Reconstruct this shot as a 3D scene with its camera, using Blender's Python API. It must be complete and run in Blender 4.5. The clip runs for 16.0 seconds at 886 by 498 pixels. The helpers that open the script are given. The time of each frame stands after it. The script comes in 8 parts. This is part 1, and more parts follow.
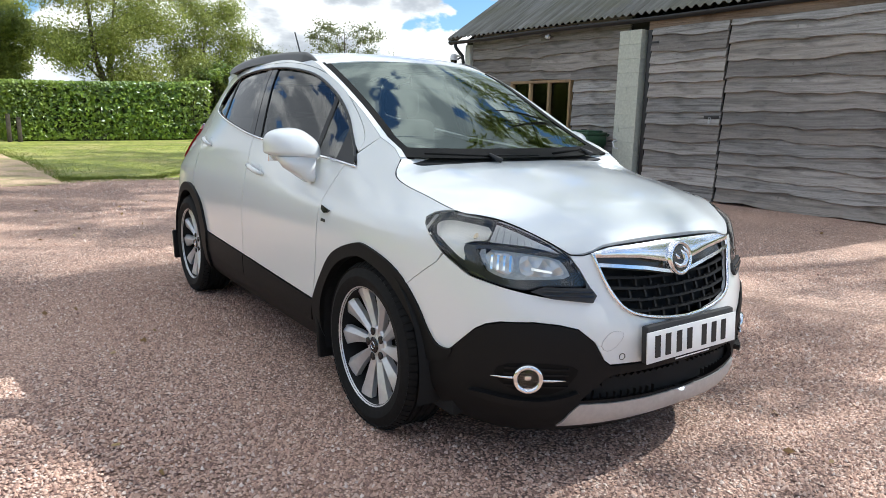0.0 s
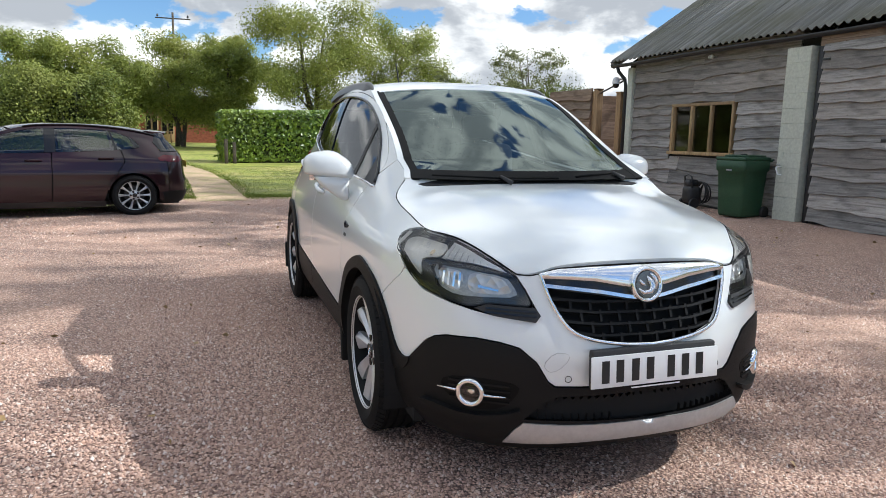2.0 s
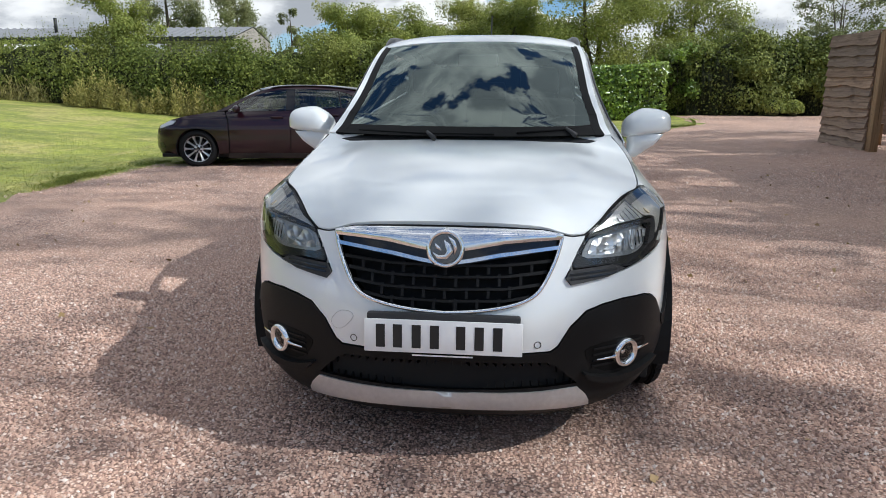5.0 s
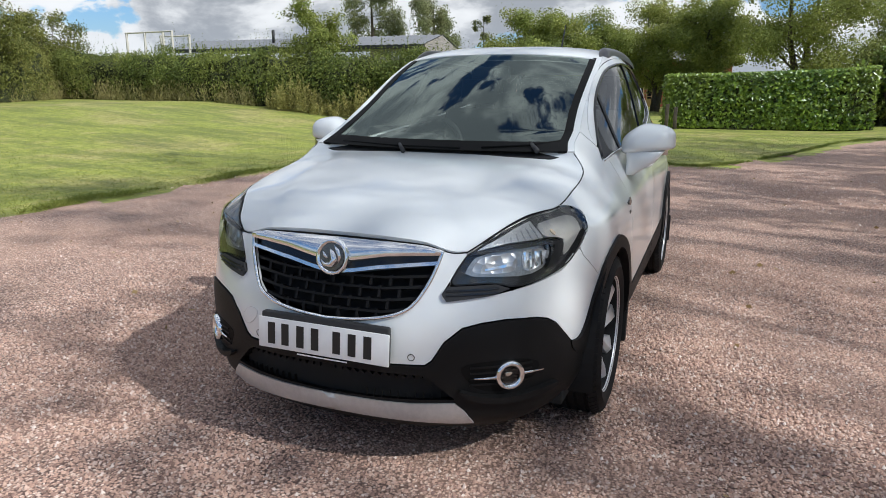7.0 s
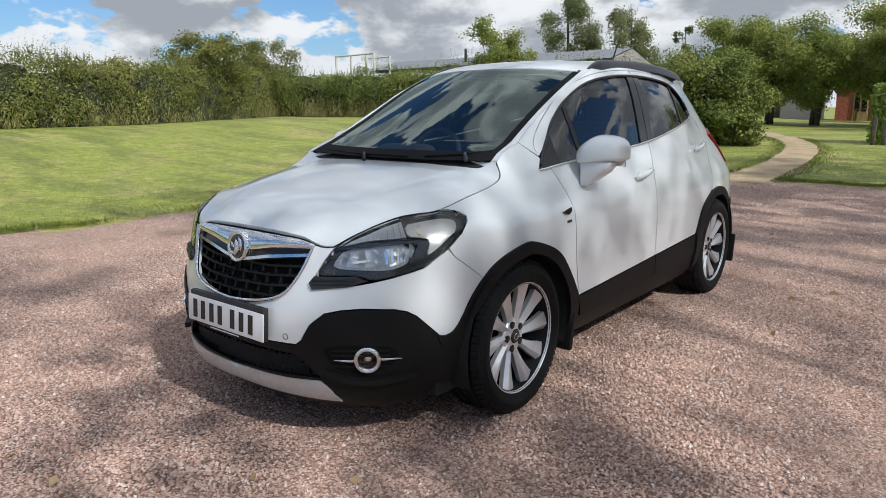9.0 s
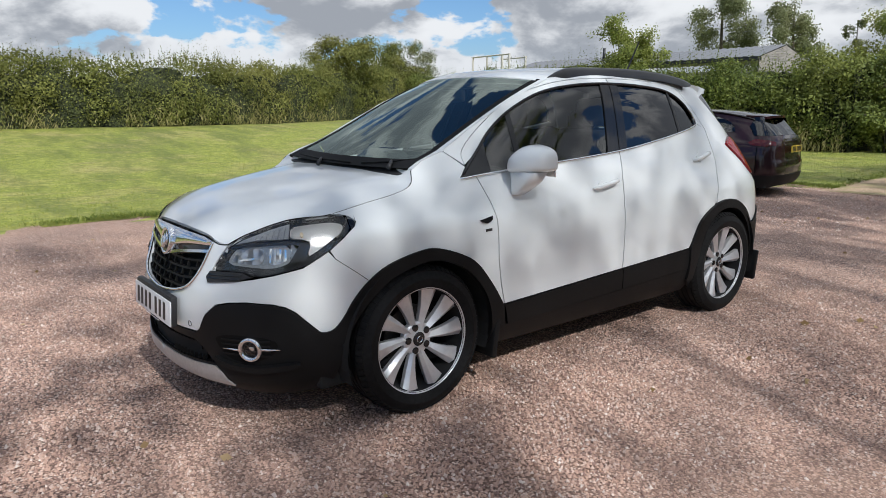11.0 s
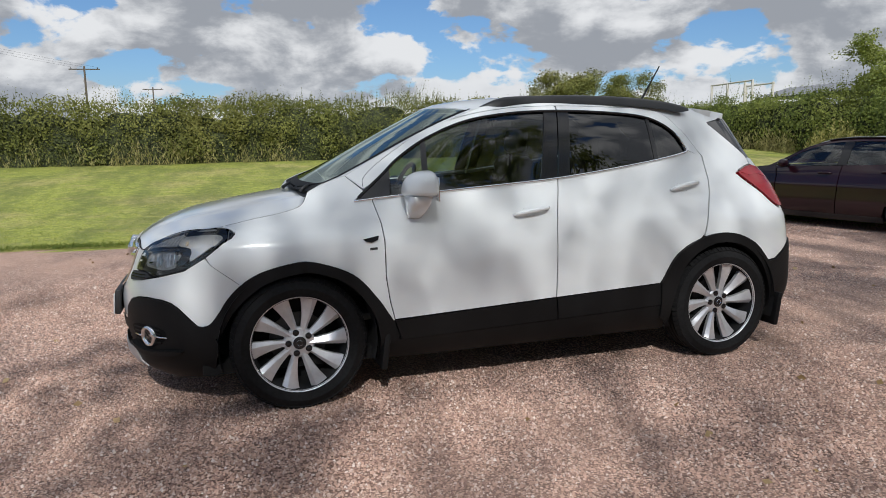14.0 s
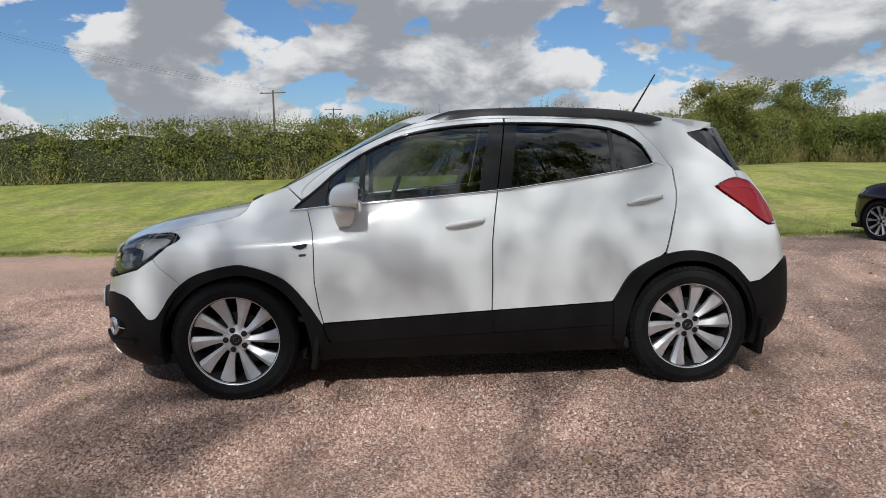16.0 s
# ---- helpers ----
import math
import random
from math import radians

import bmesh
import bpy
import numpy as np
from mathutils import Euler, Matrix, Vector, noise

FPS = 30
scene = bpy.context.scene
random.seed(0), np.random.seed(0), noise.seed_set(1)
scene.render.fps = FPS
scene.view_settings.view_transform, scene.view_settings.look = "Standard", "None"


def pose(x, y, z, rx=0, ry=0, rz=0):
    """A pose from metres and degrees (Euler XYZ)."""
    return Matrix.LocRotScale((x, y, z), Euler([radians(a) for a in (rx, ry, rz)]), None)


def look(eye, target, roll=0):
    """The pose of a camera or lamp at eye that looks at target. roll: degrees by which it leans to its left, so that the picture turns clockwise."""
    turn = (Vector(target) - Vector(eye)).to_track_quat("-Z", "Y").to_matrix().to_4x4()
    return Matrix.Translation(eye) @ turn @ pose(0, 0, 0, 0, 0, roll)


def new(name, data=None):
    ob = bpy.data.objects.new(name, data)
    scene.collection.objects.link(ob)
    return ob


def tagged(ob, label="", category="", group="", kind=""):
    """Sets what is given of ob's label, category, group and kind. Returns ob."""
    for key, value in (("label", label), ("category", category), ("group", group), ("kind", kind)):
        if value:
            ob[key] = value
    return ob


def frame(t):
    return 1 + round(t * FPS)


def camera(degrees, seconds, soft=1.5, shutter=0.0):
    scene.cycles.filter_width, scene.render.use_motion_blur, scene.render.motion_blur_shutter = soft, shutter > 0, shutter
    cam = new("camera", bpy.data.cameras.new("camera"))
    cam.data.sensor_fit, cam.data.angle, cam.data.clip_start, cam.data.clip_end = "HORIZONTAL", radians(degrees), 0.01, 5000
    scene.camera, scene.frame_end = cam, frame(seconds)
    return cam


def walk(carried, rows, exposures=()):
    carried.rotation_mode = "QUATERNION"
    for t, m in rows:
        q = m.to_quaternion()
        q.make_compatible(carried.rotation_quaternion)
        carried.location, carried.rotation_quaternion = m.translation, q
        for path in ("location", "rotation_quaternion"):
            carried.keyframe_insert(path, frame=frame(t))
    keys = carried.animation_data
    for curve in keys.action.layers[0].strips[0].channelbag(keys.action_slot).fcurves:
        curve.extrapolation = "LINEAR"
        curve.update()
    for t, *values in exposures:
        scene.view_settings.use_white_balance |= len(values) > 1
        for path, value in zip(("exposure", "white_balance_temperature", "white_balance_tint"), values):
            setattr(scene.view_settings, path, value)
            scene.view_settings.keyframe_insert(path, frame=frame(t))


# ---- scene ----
cam = camera(65.8, 16.0, 0.55)
PATH = [
    (0, (-2.125, -3.612, 1.269), (-0.992, -2.009, 0.885), 1.3),
    (0.5, (-1.958, -3.738, 1.268), (-0.932, -2.066, 0.882), 1.3),
    (1, (-1.821, -3.896, 1.269), (-0.938, -2.142, 0.893), 1.3),
    (1.5, (-1.689, -4.063, 1.283), (-0.912, -2.254, 0.931), 1.2),
    (2, (-1.462, -4.119, 1.283), (-0.818, -2.254, 0.956), 1.1),
    (2.5, (-1.215, -4.17, 1.261), (-0.706, -2.275, 0.874), 1.3),
    (3, (-1.001, -4.291, 1.278), (-0.592, -2.376, 0.869), 1.2),
    (3.5, (-0.701, -4.296, 1.271), (-0.447, -2.362, 0.829), 1.2),
    (4, (-0.416, -4.299, 1.28), (-0.309, -2.352, 0.832), 1.1),
    (6.5, (1.052, -4.171, 1.294), (0.419, -2.328, 0.844), -0.3),
    (7, (1.23, -4.1, 1.333), (0.491, -2.295, 0.889), 0.4),
    (7.5, (1.544, -4.072, 1.341), (0.668, -2.326, 0.912), 0.5),
    (8, (1.84, -3.895, 1.342), (0.848, -2.205, 0.942), 0.2),
    (8.5, (2.105, -3.775, 1.333), (0.989, -2.168, 0.919), 0.1),
    (9, (2.372, -3.706, 1.323), (1.138, -2.185, 0.921), -0.2),
    (11.5, (3.398, -2.848, 1.373), (1.805, -1.711, 0.961), -0.1),
    (12, (3.627, -2.653, 1.343), (1.962, -1.622, 0.938), -0.4),
    (12.5, (3.804, -2.416, 1.35), (2.063, -1.499, 0.992), -0.5),
    (13, (3.919, -2.109, 1.338), (2.107, -1.335, 0.996), -0.7),
    (13.5, (4.096, -1.845, 1.326), (2.246, -1.163, 0.993), -0.7),
    (14, (4.226, -1.613, 1.334), (2.346, -1.006, 1.028), -0.7),
    (14.5, (4.308, -1.284, 1.312), (2.383, -0.813, 1.038), -0.9),
    (15, (4.451, -0.996, 1.294), (2.506, -0.635, 1.0), -0.9),
    (15.5, (4.541, -0.687, 1.313), (2.579, -0.445, 1.006), -0.9),
    (16, (4.558, -0.373, 1.302), (2.578, -0.242, 1.046), -1.0),
]
walk(cam, [(t, look(eye, target, roll)) for t, eye, target, roll in PATH],
     [(0, 0.36, 6150, 7), (2.5, 0.11, 6200, 8), (4, -0.05, 6150, 8), (7, -0.28, 6100, 9), (9, -0.36, 6100, 9), (12.5, -0.46, 6150, 10), (16, -0.60, 6250, 10)])
# ---- daylight: broken cloud, sun over the camera's shoulder at the end ----
SUN_WAY = Vector((0.75, -0.17, 0.66)).normalized()
sun = new("sun", bpy.data.lights.new("sun", "SUN"))
sun.data.energy, sun.data.angle, sun.data.color = 5.0, radians(0.53), (1.0, 0.975, 0.93)
sun.matrix_world = look((20, -5, 16), Vector((20, -5, 16)) - SUN_WAY)


def make_world():
    w = bpy.data.worlds.new("sky")
    scene.world = w
    w.use_nodes = True
    nt = w.node_tree
    nt.nodes.clear()
    n, l = nt.nodes.new, nt.links.new
    out, bg = n("ShaderNodeOutputWorld"), n("ShaderNodeBackground")
    sky = n("ShaderNodeTexSky")
    sky.sky_type, sky.sun_disc = "NISHITA", False
    sky.sun_elevation, sky.sun_rotation = math.asin(SUN_WAY.z), math.atan2(SUN_WAY.x, SUN_WAY.y)
    sky.air_density, sky.dust_density, sky.ozone_density = 1.0, 0.6, 2.5
    gain = n("ShaderNodeVectorMath"); gain.operation = "MULTIPLY"; gain.inputs[1].default_value = SKY_GAIN
    l(sky.outputs[0], gain.inputs[0])
    # heaped clouds, flattened a little, over the whole dome
    tc, sep = n("ShaderNodeTexCoord"), n("ShaderNodeSeparateXYZ")
    l(tc.outputs["Generated"], sep.inputs[0])
    up = n("ShaderNodeMath"); up.operation = "MAXIMUM"; up.inputs[1].default_value = 0.0
    l(sep.outputs["Z"], up.inputs[0])
    def noise_tex(scale, detail, rough, offset):
        m = n("ShaderNodeMapping"); m.inputs["Location"].default_value = offset; m.inputs["Scale"].default_value = (1, 1, 1.9)
        l(tc.outputs["Generated"], m.inputs[0])
        t = n("ShaderNodeTexNoise"); t.inputs["Scale"].default_value = scale; t.inputs["Detail"].default_value = detail; t.inputs["Roughness"].default_value = rough
        t.inputs["Distortion"].default_value = 0.15
        l(m.outputs[0], t.inputs["Vector"])
        return t.outputs[0]
    shape = noise_tex(6.2, 10, 0.53, CLOUD_AT)
    shade = noise_tex(6.2, 8, 0.55, (CLOUD_AT[0], CLOUD_AT[1], CLOUD_AT[2] + 0.07))
    def ramp(src, a, b):
        r = n("ShaderNodeMapRange"); r.inputs["From Min"].default_value, r.inputs["From Max"].default_value = a, b
        r.interpolation_type = "SMOOTHSTEP"
        l(src, r.inputs["Value"]); return r.outputs[0]
    dense = n("ShaderNodeMapRange"); dense.inputs["From Min"].default_value, dense.inputs["From Max"].default_value = 0.38, 0.75
    dense.inputs["To Min"].default_value, dense.inputs["To Max"].default_value = 0.0, 0.012
    l(up.outputs[0], dense.inputs["Value"])
    north = n("ShaderNodeMath"); north.operation = "MULTIPLY_ADD"; north.inputs[1].default_value = 0.055
    l(sep.outputs["Y"], north.inputs[0]); l(dense.outputs[0], north.inputs[2])
    bank = n("ShaderNodeMapRange"); bank.inputs["From Min"].default_value, bank.inputs["From Max"].default_value = 0.03, 0.26
    bank.inputs["To Min"].default_value, bank.inputs["To Max"].default_value = 0.055, 0.0
    l(up.outputs[0], bank.inputs["Value"])
    extra = n("ShaderNodeMath"); extra.operation = "ADD"
    l(bank.outputs[0], extra.inputs[0]); l(north.outputs[0], extra.inputs[1])
    full = n("ShaderNodeMath"); full.operation = "ADD"
    l(shape, full.inputs[0]); l(extra.outputs[0], full.inputs[1])
    cover = ramp(full.outputs[0], 0.452, 0.492)
    bright = n("ShaderNodeMapRange"); bright.inputs["From Min"].default_value, bright.inputs["From Max"].default_value = 0.35, 0.8
    bright.inputs["To Min"].default_value, bright.inputs["To Max"].default_value = 1.0, 1.35
    l(up.outputs[0], bright.inputs["Value"])
    thick = ramp(shade, 0.39, 0.57)
    white = n("ShaderNodeMix"); white.data_type = "RGBA"
    white.inputs[6].default_value, white.inputs[7].default_value = (*CLOUD_LIT, 1), (*CLOUD_SHADE, 1)
    l(thick, white.inputs[0])
    glow = n("ShaderNodeVectorMath"); glow.operation = "SCALE"
    l(white.outputs[2], glow.inputs[0]); l(bright.outputs[0], glow.inputs["Scale"])
    both = n("ShaderNodeMix"); both.data_type = "RGBA"
    l(cover, both.inputs[0]); l(gain.outputs[0], both.inputs[6]); l(glow.outputs[0], both.inputs[7])
    # pale haze low down
    haze = n("ShaderNodeMix"); haze.data_type = "RGBA"; haze.inputs[7].default_value = (*HAZE, 1)
    low = n("ShaderNodeMapRange"); low.inputs["From Min"].default_value, low.inputs["From Max"].default_value = 0.0, 0.10
    low.inputs["To Min"].default_value, low.inputs["To Max"].default_value = 0.4, 0.0
    l(up.outputs[0], low.inputs["Value"]); l(low.outputs[0], haze.inputs[0]); l(both.outputs[2], haze.inputs[6])
    l(haze.outputs[2], bg.inputs["Color"]); l(bg.outputs[0], out.inputs[0])


SKY_GAIN, CLOUD_LIT, CLOUD_SHADE, CLOUD_AT, HAZE = (0.09, 0.112, 0.135), (1.16, 1.15, 1.13), (0.48, 0.50, 0.535), (3.1, 1.7, 0.4), (0.6, 0.66, 0.74)
make_world()
# ---- materials ----
class Mat:
    """A principled material, with small makers for noise, ramps and bumps on real-world coordinates."""
    def __init__(self, name, base=(0.5, 0.5, 0.5), rough=0.5, metal=0.0, **more):
        self.m = bpy.data.materials.new(name)
        self.m.use_nodes = True
        self.nt = self.m.node_tree
        self.p = self.nt.nodes["Principled BSDF"]
        self.set(base=base, rough=rough, metal=metal)
        for k, v in more.items():
            self.p.inputs[k.replace("_", " ")].default_value = v
        self._co = None
    def set(self, base=None, rough=None, metal=None):
        if base is not None: self.p.inputs["Base Color"].default_value = (*base, 1)
        if rough is not None: self.p.inputs["Roughness"].default_value = rough
        if metal is not None: self.p.inputs["Metallic"].default_value = metal
    def n(self, kind, **kw):
        node = self.nt.nodes.new("ShaderNode" + kind)
        for k, v in kw.items():
            node.inputs[k].default_value = v
        return node
    def l(self, a, b): self.nt.links.new(a, b)
    def co(self, stretch=(1, 1, 1), local=True):
        t = self.n("TexCoord")
        mp = self.n("Mapping"); mp.inputs["Scale"].default_value = stretch
        if local:
            self.l(t.outputs["Object"], mp.inputs[0])
        else:
            g = self.n("NewGeometry"); self.l(g.outputs["Position"], mp.inputs[0])
        return mp.outputs[0]
    def noise(self, scale, detail=4, rough=0.55, stretch=(1, 1, 1), local=True, distort=0.0):
        t = self.n("TexNoise", Scale=scale, Detail=detail, Roughness=rough, Distortion=distort)
        self.l(self.co(stretch, local), t.inputs["Vector"]); return t.outputs[0]
    def voronoi(self, scale, local=False, out="Color", feature="F1", stretch=(1, 1, 1)):
        t = self.n("TexVoronoi", Scale=scale); t.feature = feature
        self.l(self.co(stretch, local), t.inputs["Vector"]); return t.outputs[out]
    def ramp(self, src, stops):
        r = self.n("ValToRGB"); e = r.color_ramp.elements
        while len(e) < len(stops): e.new(0.5)
        for el, (pos, col) in zip(e, stops):
            el.position, el.color = pos, (*col, 1) if len(col) == 3 else col
        self.l(src, r.inputs[0]); return r.outputs[0]
    def span(self, src, a, b, c=0.0, d=1.0):
        r = self.n("MapRange"); r.inputs["From Min"].default_value, r.inputs["From Max"].default_value = a, b
        r.inputs["To Min"].default_value, r.inputs["To Max"].default_value = c, d
        self.l(src, r.inputs["Value"]); return r.outputs[0]
    def mix(self, fac, a, b, blend="MIX"):
        x = self.n("Mix"); x.data_type, x.blend_type = "RGBA", blend
        for s, k in ((fac, 0), (a, 6), (b, 7)):
            if isinstance(s, (int, float)): x.inputs[k].default_value = s
            elif isinstance(s, tuple): x.inputs[k].default_value = (*s, 1)
            else: self.l(s, x.inputs[k])
        return x.outputs[2]
    def random(self, island=True):
        if island:
            g = self.n("NewGeometry"); return g.outputs["Random Per Island"]
        return self.n("ObjectInfo").outputs["Random"]
    def base(self, col): self.l(col, self.p.inputs["Base Color"]); return self
    def bump(self, h, strength=0.3, dist=0.01):
        b = self.n("Bump", Strength=strength, Distance=dist); self.l(h, b.inputs["Height"])
        if self.p.inputs["Normal"].links: self.l(self.p.inputs["Normal"].links[0].from_socket, b.inputs["Normal"])
        self.l(b.outputs[0], self.p.inputs["Normal"]); return self


def mat_gravel(name, stones):
    m = Mat(name, rough=0.85)
    if stones:
        r = m.random()
        col = m.ramp(r, [(0.0, (0.24, 0.145, 0.118)), (0.3, (0.515, 0.33, 0.250)), (0.65, (0.65, 0.43, 0.325)), (0.9, (0.70, 0.525, 0.43)), (1.0, (0.88, 0.76, 0.67))])
        m.base(m.mix(m.span(m.noise(90, 3, local=False), 0.35, 0.7, 0, 0.3), col, (0.33, 0.20, 0.165)))
        m.bump(m.noise(220, 2, local=False), 0.25, 0.002)
    else:
        cell = m.voronoi(84)
        sep = m.n("SeparateColor"); m.l(cell, sep.inputs[0])
        col = m.ramp(sep.outputs[0], [(0.0, (0.19, 0.112, 0.092)), (0.3, (0.515, 0.33, 0.250)), (0.65, (0.67, 0.44, 0.33)), (1.0, (0.90, 0.73, 0.61))])
        dist = m.voronoi(84, out="Distance")
        # shade between the stones is mixed into the colour at cell borders
        gap = m.span(dist, 0.36, 0.72, 0.0, 1.0)
        col = m.mix(gap, col, (0.095, 0.056, 0.045))
        big = m.noise(0.55, 5, local=False)
        col = m.mix(m.span(big, 0.40, 0.66, 0, 0.45), col, (0.65, 0.415, 0.295), "MIX")
        fine = m.noise(6, 3, local=False)
        m.base(m.mix(m.span(fine, 0.4, 0.65, 0, 0.25), col, (0.29, 0.175, 0.14)))
        m.bump(dist, 0.6, 0.008)
    return m.m


def mat_grass(name, blades):
    m = Mat(name, rough=0.75)
    big, mid, fine = m.noise(0.42, 5, local=False), m.noise(1.5, 5, stretch=(1.5, 0.55, 1), local=False), m.noise(38, 3, local=False)
    green = m.ramp(fine, [(0.3, (0.165, 0.20, 0.027)), (0.52, (0.30, 0.33, 0.049)), (0.75, (0.45, 0.46, 0.098))])
    dry = m.ramp(fine, [(0.3, (0.31, 0.265, 0.08)), (0.7, (0.52, 0.44, 0.18))])
    patch_ = m.mix(m.span(big, 0.50, 0.64, 0, 0.8), green, dry)
    col = m.mix(m.span(mid, 0.54, 0.68, 0, 0.75), patch_, dry)
    col = m.mix(m.span(m.noise(0.8, 3, stretch=(0.5, 1.6, 1), local=False), 0.38, 0.54, 0.65, 0.0), col, (0.115, 0.145, 0.026))
    col = m.mix(m.span(m.noise(3.4, 4, stretch=(1.5, 0.6, 1), local=False), 0.34, 0.5, 0.45, 0.0), col, (0.13, 0.155, 0.03))
    tuft = m.noise(7, 6, 0.78, local=False)
    col = m.mix(m.span(tuft, 0.50, 0.38, 0, 0.6), col, (0.125, 0.155, 0.024))
    col = m.mix(m.span(tuft, 0.53, 0.64, 0, 0.5), col, (0.50, 0.465, 0.135))
    if blades:
        r = m.random()
        col = m.mix(m.span(r, 0, 1, 0.1, 0.5), col, m.ramp(r, [(0, (0.16, 0.21, 0.03)), (0.7, (0.30, 0.34, 0.06)), (1, (0.5, 0.44, 0.16))]))
        m.p.inputs["Subsurface Weight"].default_value = 0.0
    else:
        m.bump(tuft, 0.5, 0.03); m.bump(fine, 0.35, 0.012)
    m.base(col)
    return m.m


def mat_leaf(name, dark, mid, light, rough=0.5, spec=0.4, through_=0.25):
    m = Mat(name, rough=rough)
    m.p.inputs["Specular IOR Level"].default_value = spec
    r = m.random()
    col = m.ramp(r, [(0.0, dark), (0.5, mid), (1.0, light)])
    big = m.noise(0.9, 3, local=False)
    col = m.mix(m.span(big, 0.40, 0.64, 0, 0.7), col, dark)
    wide = m.noise(0.3, 3, local=False)
    col = m.mix(m.span(wide, 0.48, 0.66, 0, 0.45), col, (light[0] * 1.05, light[1] * 0.95, light[2]))
    m.base(col)
    tr = m.n("BsdfTranslucent"); m.l(m.mix(0.5, col, light), tr.inputs[0])
    mx = m.n("MixShader"); mx.inputs[0].default_value = through_
    out = m.nt.nodes["Material Output"]
    m.l(m.p.outputs[0], mx.inputs[1]); m.l(tr.outputs[0], mx.inputs[2]); m.l(mx.outputs[0], out.inputs[0])
    return m.m


def mat_plank(name, cols, rough=0.85, along=1, scale=1.0):
    """Sawn boards: grain along the object's local axis, each board its own tone."""
    m = Mat(name, rough=rough)
    st = [26.0, 26.0, 26.0]; st[along] = 0.9
    grain = m.noise(1.0 * scale, 6, 0.65, tuple(st), distort=0.6)
    knots = m.noise(2.2, 3, 0.5, tuple(1.0 if i == along else 3.2 for i in range(3)))
    col = m.ramp(grain, [(0.28, cols[0]), (0.5, cols[1]), (0.72, cols[2])])
    tone = m.random(False)
    col = m.mix(m.span(tone, 0, 1, 0, 0.6), col, cols[3])
    mul = m.n("Math"); mul.operation = "MULTIPLY"; mul.inputs[1].default_value = 7.31; m.l(tone, mul.inputs[0])
    fr = m.n("Math"); fr.operation = "FRACT"; m.l(mul.outputs[0], fr.inputs[0])
    grey = m.n("CombineColor")
    for k in range(3): m.l(m.span(fr.outputs[0], 0, 1, 0.62, 1.22), grey.inputs[k])
    col = m.mix(1.0, col, grey.outputs[0], "MULTIPLY")
    wide = m.noise(1.0, 5, 0.6, tuple(0.7 if i == along else 7.0 for i in range(3)), distort=0.8)
    col = m.mix(m.span(wide, 0.5, 0.68, 0, 0.65), col, tuple(c * 0.8 for c in cols[0]))
    crack = m.noise(1.0, 3, 0.5, tuple(0.55 if i == along else 42.0 for i in range(3)), distort=0.3)
    col = m.mix(m.span(crack, 0.62, 0.68, 0, 0.8), col, tuple(c * 0.3 for c in cols[0]))
    col = m.mix(m.span(knots, 0.55, 0.75, 0, 0.6), col, tuple(c * 0.55 for c in cols[0]))
    m.base(col)
    speck = m.noise(46, 3, 0.7, tuple(0.45 if i == along else 1.0 for i in range(3)))
    m.base(m.mix(m.span(speck, 0.6, 0.72, 0, 0.55), m.mix(m.span(speck, 0.40, 0.30, 0, 0.12), col, tuple(c * 1.25 for c in cols[2])), tuple(c * 0.5 for c in cols[0])))
    m.bump(grain, 0.9, 0.008)
    m.bump(speck, 0.4, 0.004)
    return m.m


def mat_glass(name, tint=(0.8, 0.85, 0.85), clear=0.3, rough=0.0, ior=1.55, gloss=(1, 1, 1)):
    """A pane: it mirrors as glass does and lets a part of the light through, tinted."""
    m = Mat(name, rough=rough)
    nt = m.nt
    out = nt.nodes["Material Output"]
    tr = m.n("BsdfTransparent"); tr.inputs[0].default_value = (*[c * clear for c in tint], 1)
    gl = m.n("BsdfGlossy"); gl.inputs["Roughness"].default_value = rough
    gl.inputs["Color"].default_value = (*gloss, 1)
    fr = m.n("Fresnel"); fr.inputs["IOR"].default_value = ior
    mx = m.n("MixShader")
    m.l(fr.outputs[0], mx.inputs[0]); m.l(tr.outputs[0], mx.inputs[1]); m.l(gl.outputs[0], mx.inputs[2]); m.l(mx.outputs[0], out.inputs[0])
    nt.nodes.remove(m.p)
    return m.m


def mat_paint(name, col, flake=0.0, rough=0.28):
    m = Mat(name, base=col, rough=rough, metal=flake)
    m.p.inputs["Coat Weight"].default_value = 1.0
    m.p.inputs["Coat Roughness"].default_value = 0.09
    dust = m.noise(2.2, 5)
    m.base(m.mix(m.span(dust, 0.45, 0.75, 0, 0.08), col, tuple(c * 0.82 for c in col)))
    return m.m


def mat_plain(name, col, rough=0.5, metal=0.0, grain=0.0, scale=60.0, vary=0.12):
    m = Mat(name, base=col, rough=rough, metal=metal)
    nz = m.noise(scale, 4)
    m.base(m.mix(m.span(nz, 0.35, 0.7, 0, 1), tuple(c * (1 - vary) for c in col), tuple(min(1, c * (1 + vary)) for c in col)))
    if grain: m.bump(nz, grain, 0.003)
    return m.m


M = {}
M["gravel"], M["stone"] = mat_gravel("gravel_ground", False), mat_gravel("gravel_stone", True)
M["grass"], M["blade"] = mat_grass("lawn", False), mat_grass("grass_blade", True)
M["laurel"] = mat_leaf("laurel_leaf", (0.04, 0.085, 0.009), (0.14, 0.25, 0.026), (0.36, 0.48, 0.07), 0.32, 0.6, 0.25)
M["hedge"] = mat_leaf("hedge_leaf", (0.078, 0.090, 0.021), (0.19, 0.205, 0.048), (0.33, 0.335, 0.095), 0.65, 0.2)
M["hedge_dark"] = mat_leaf("hedge_leaf_dark", (0.045, 0.065, 0.016), (0.105, 0.135, 0.035), (0.20, 0.225, 0.07), 0.6, 0.3, 0.2)
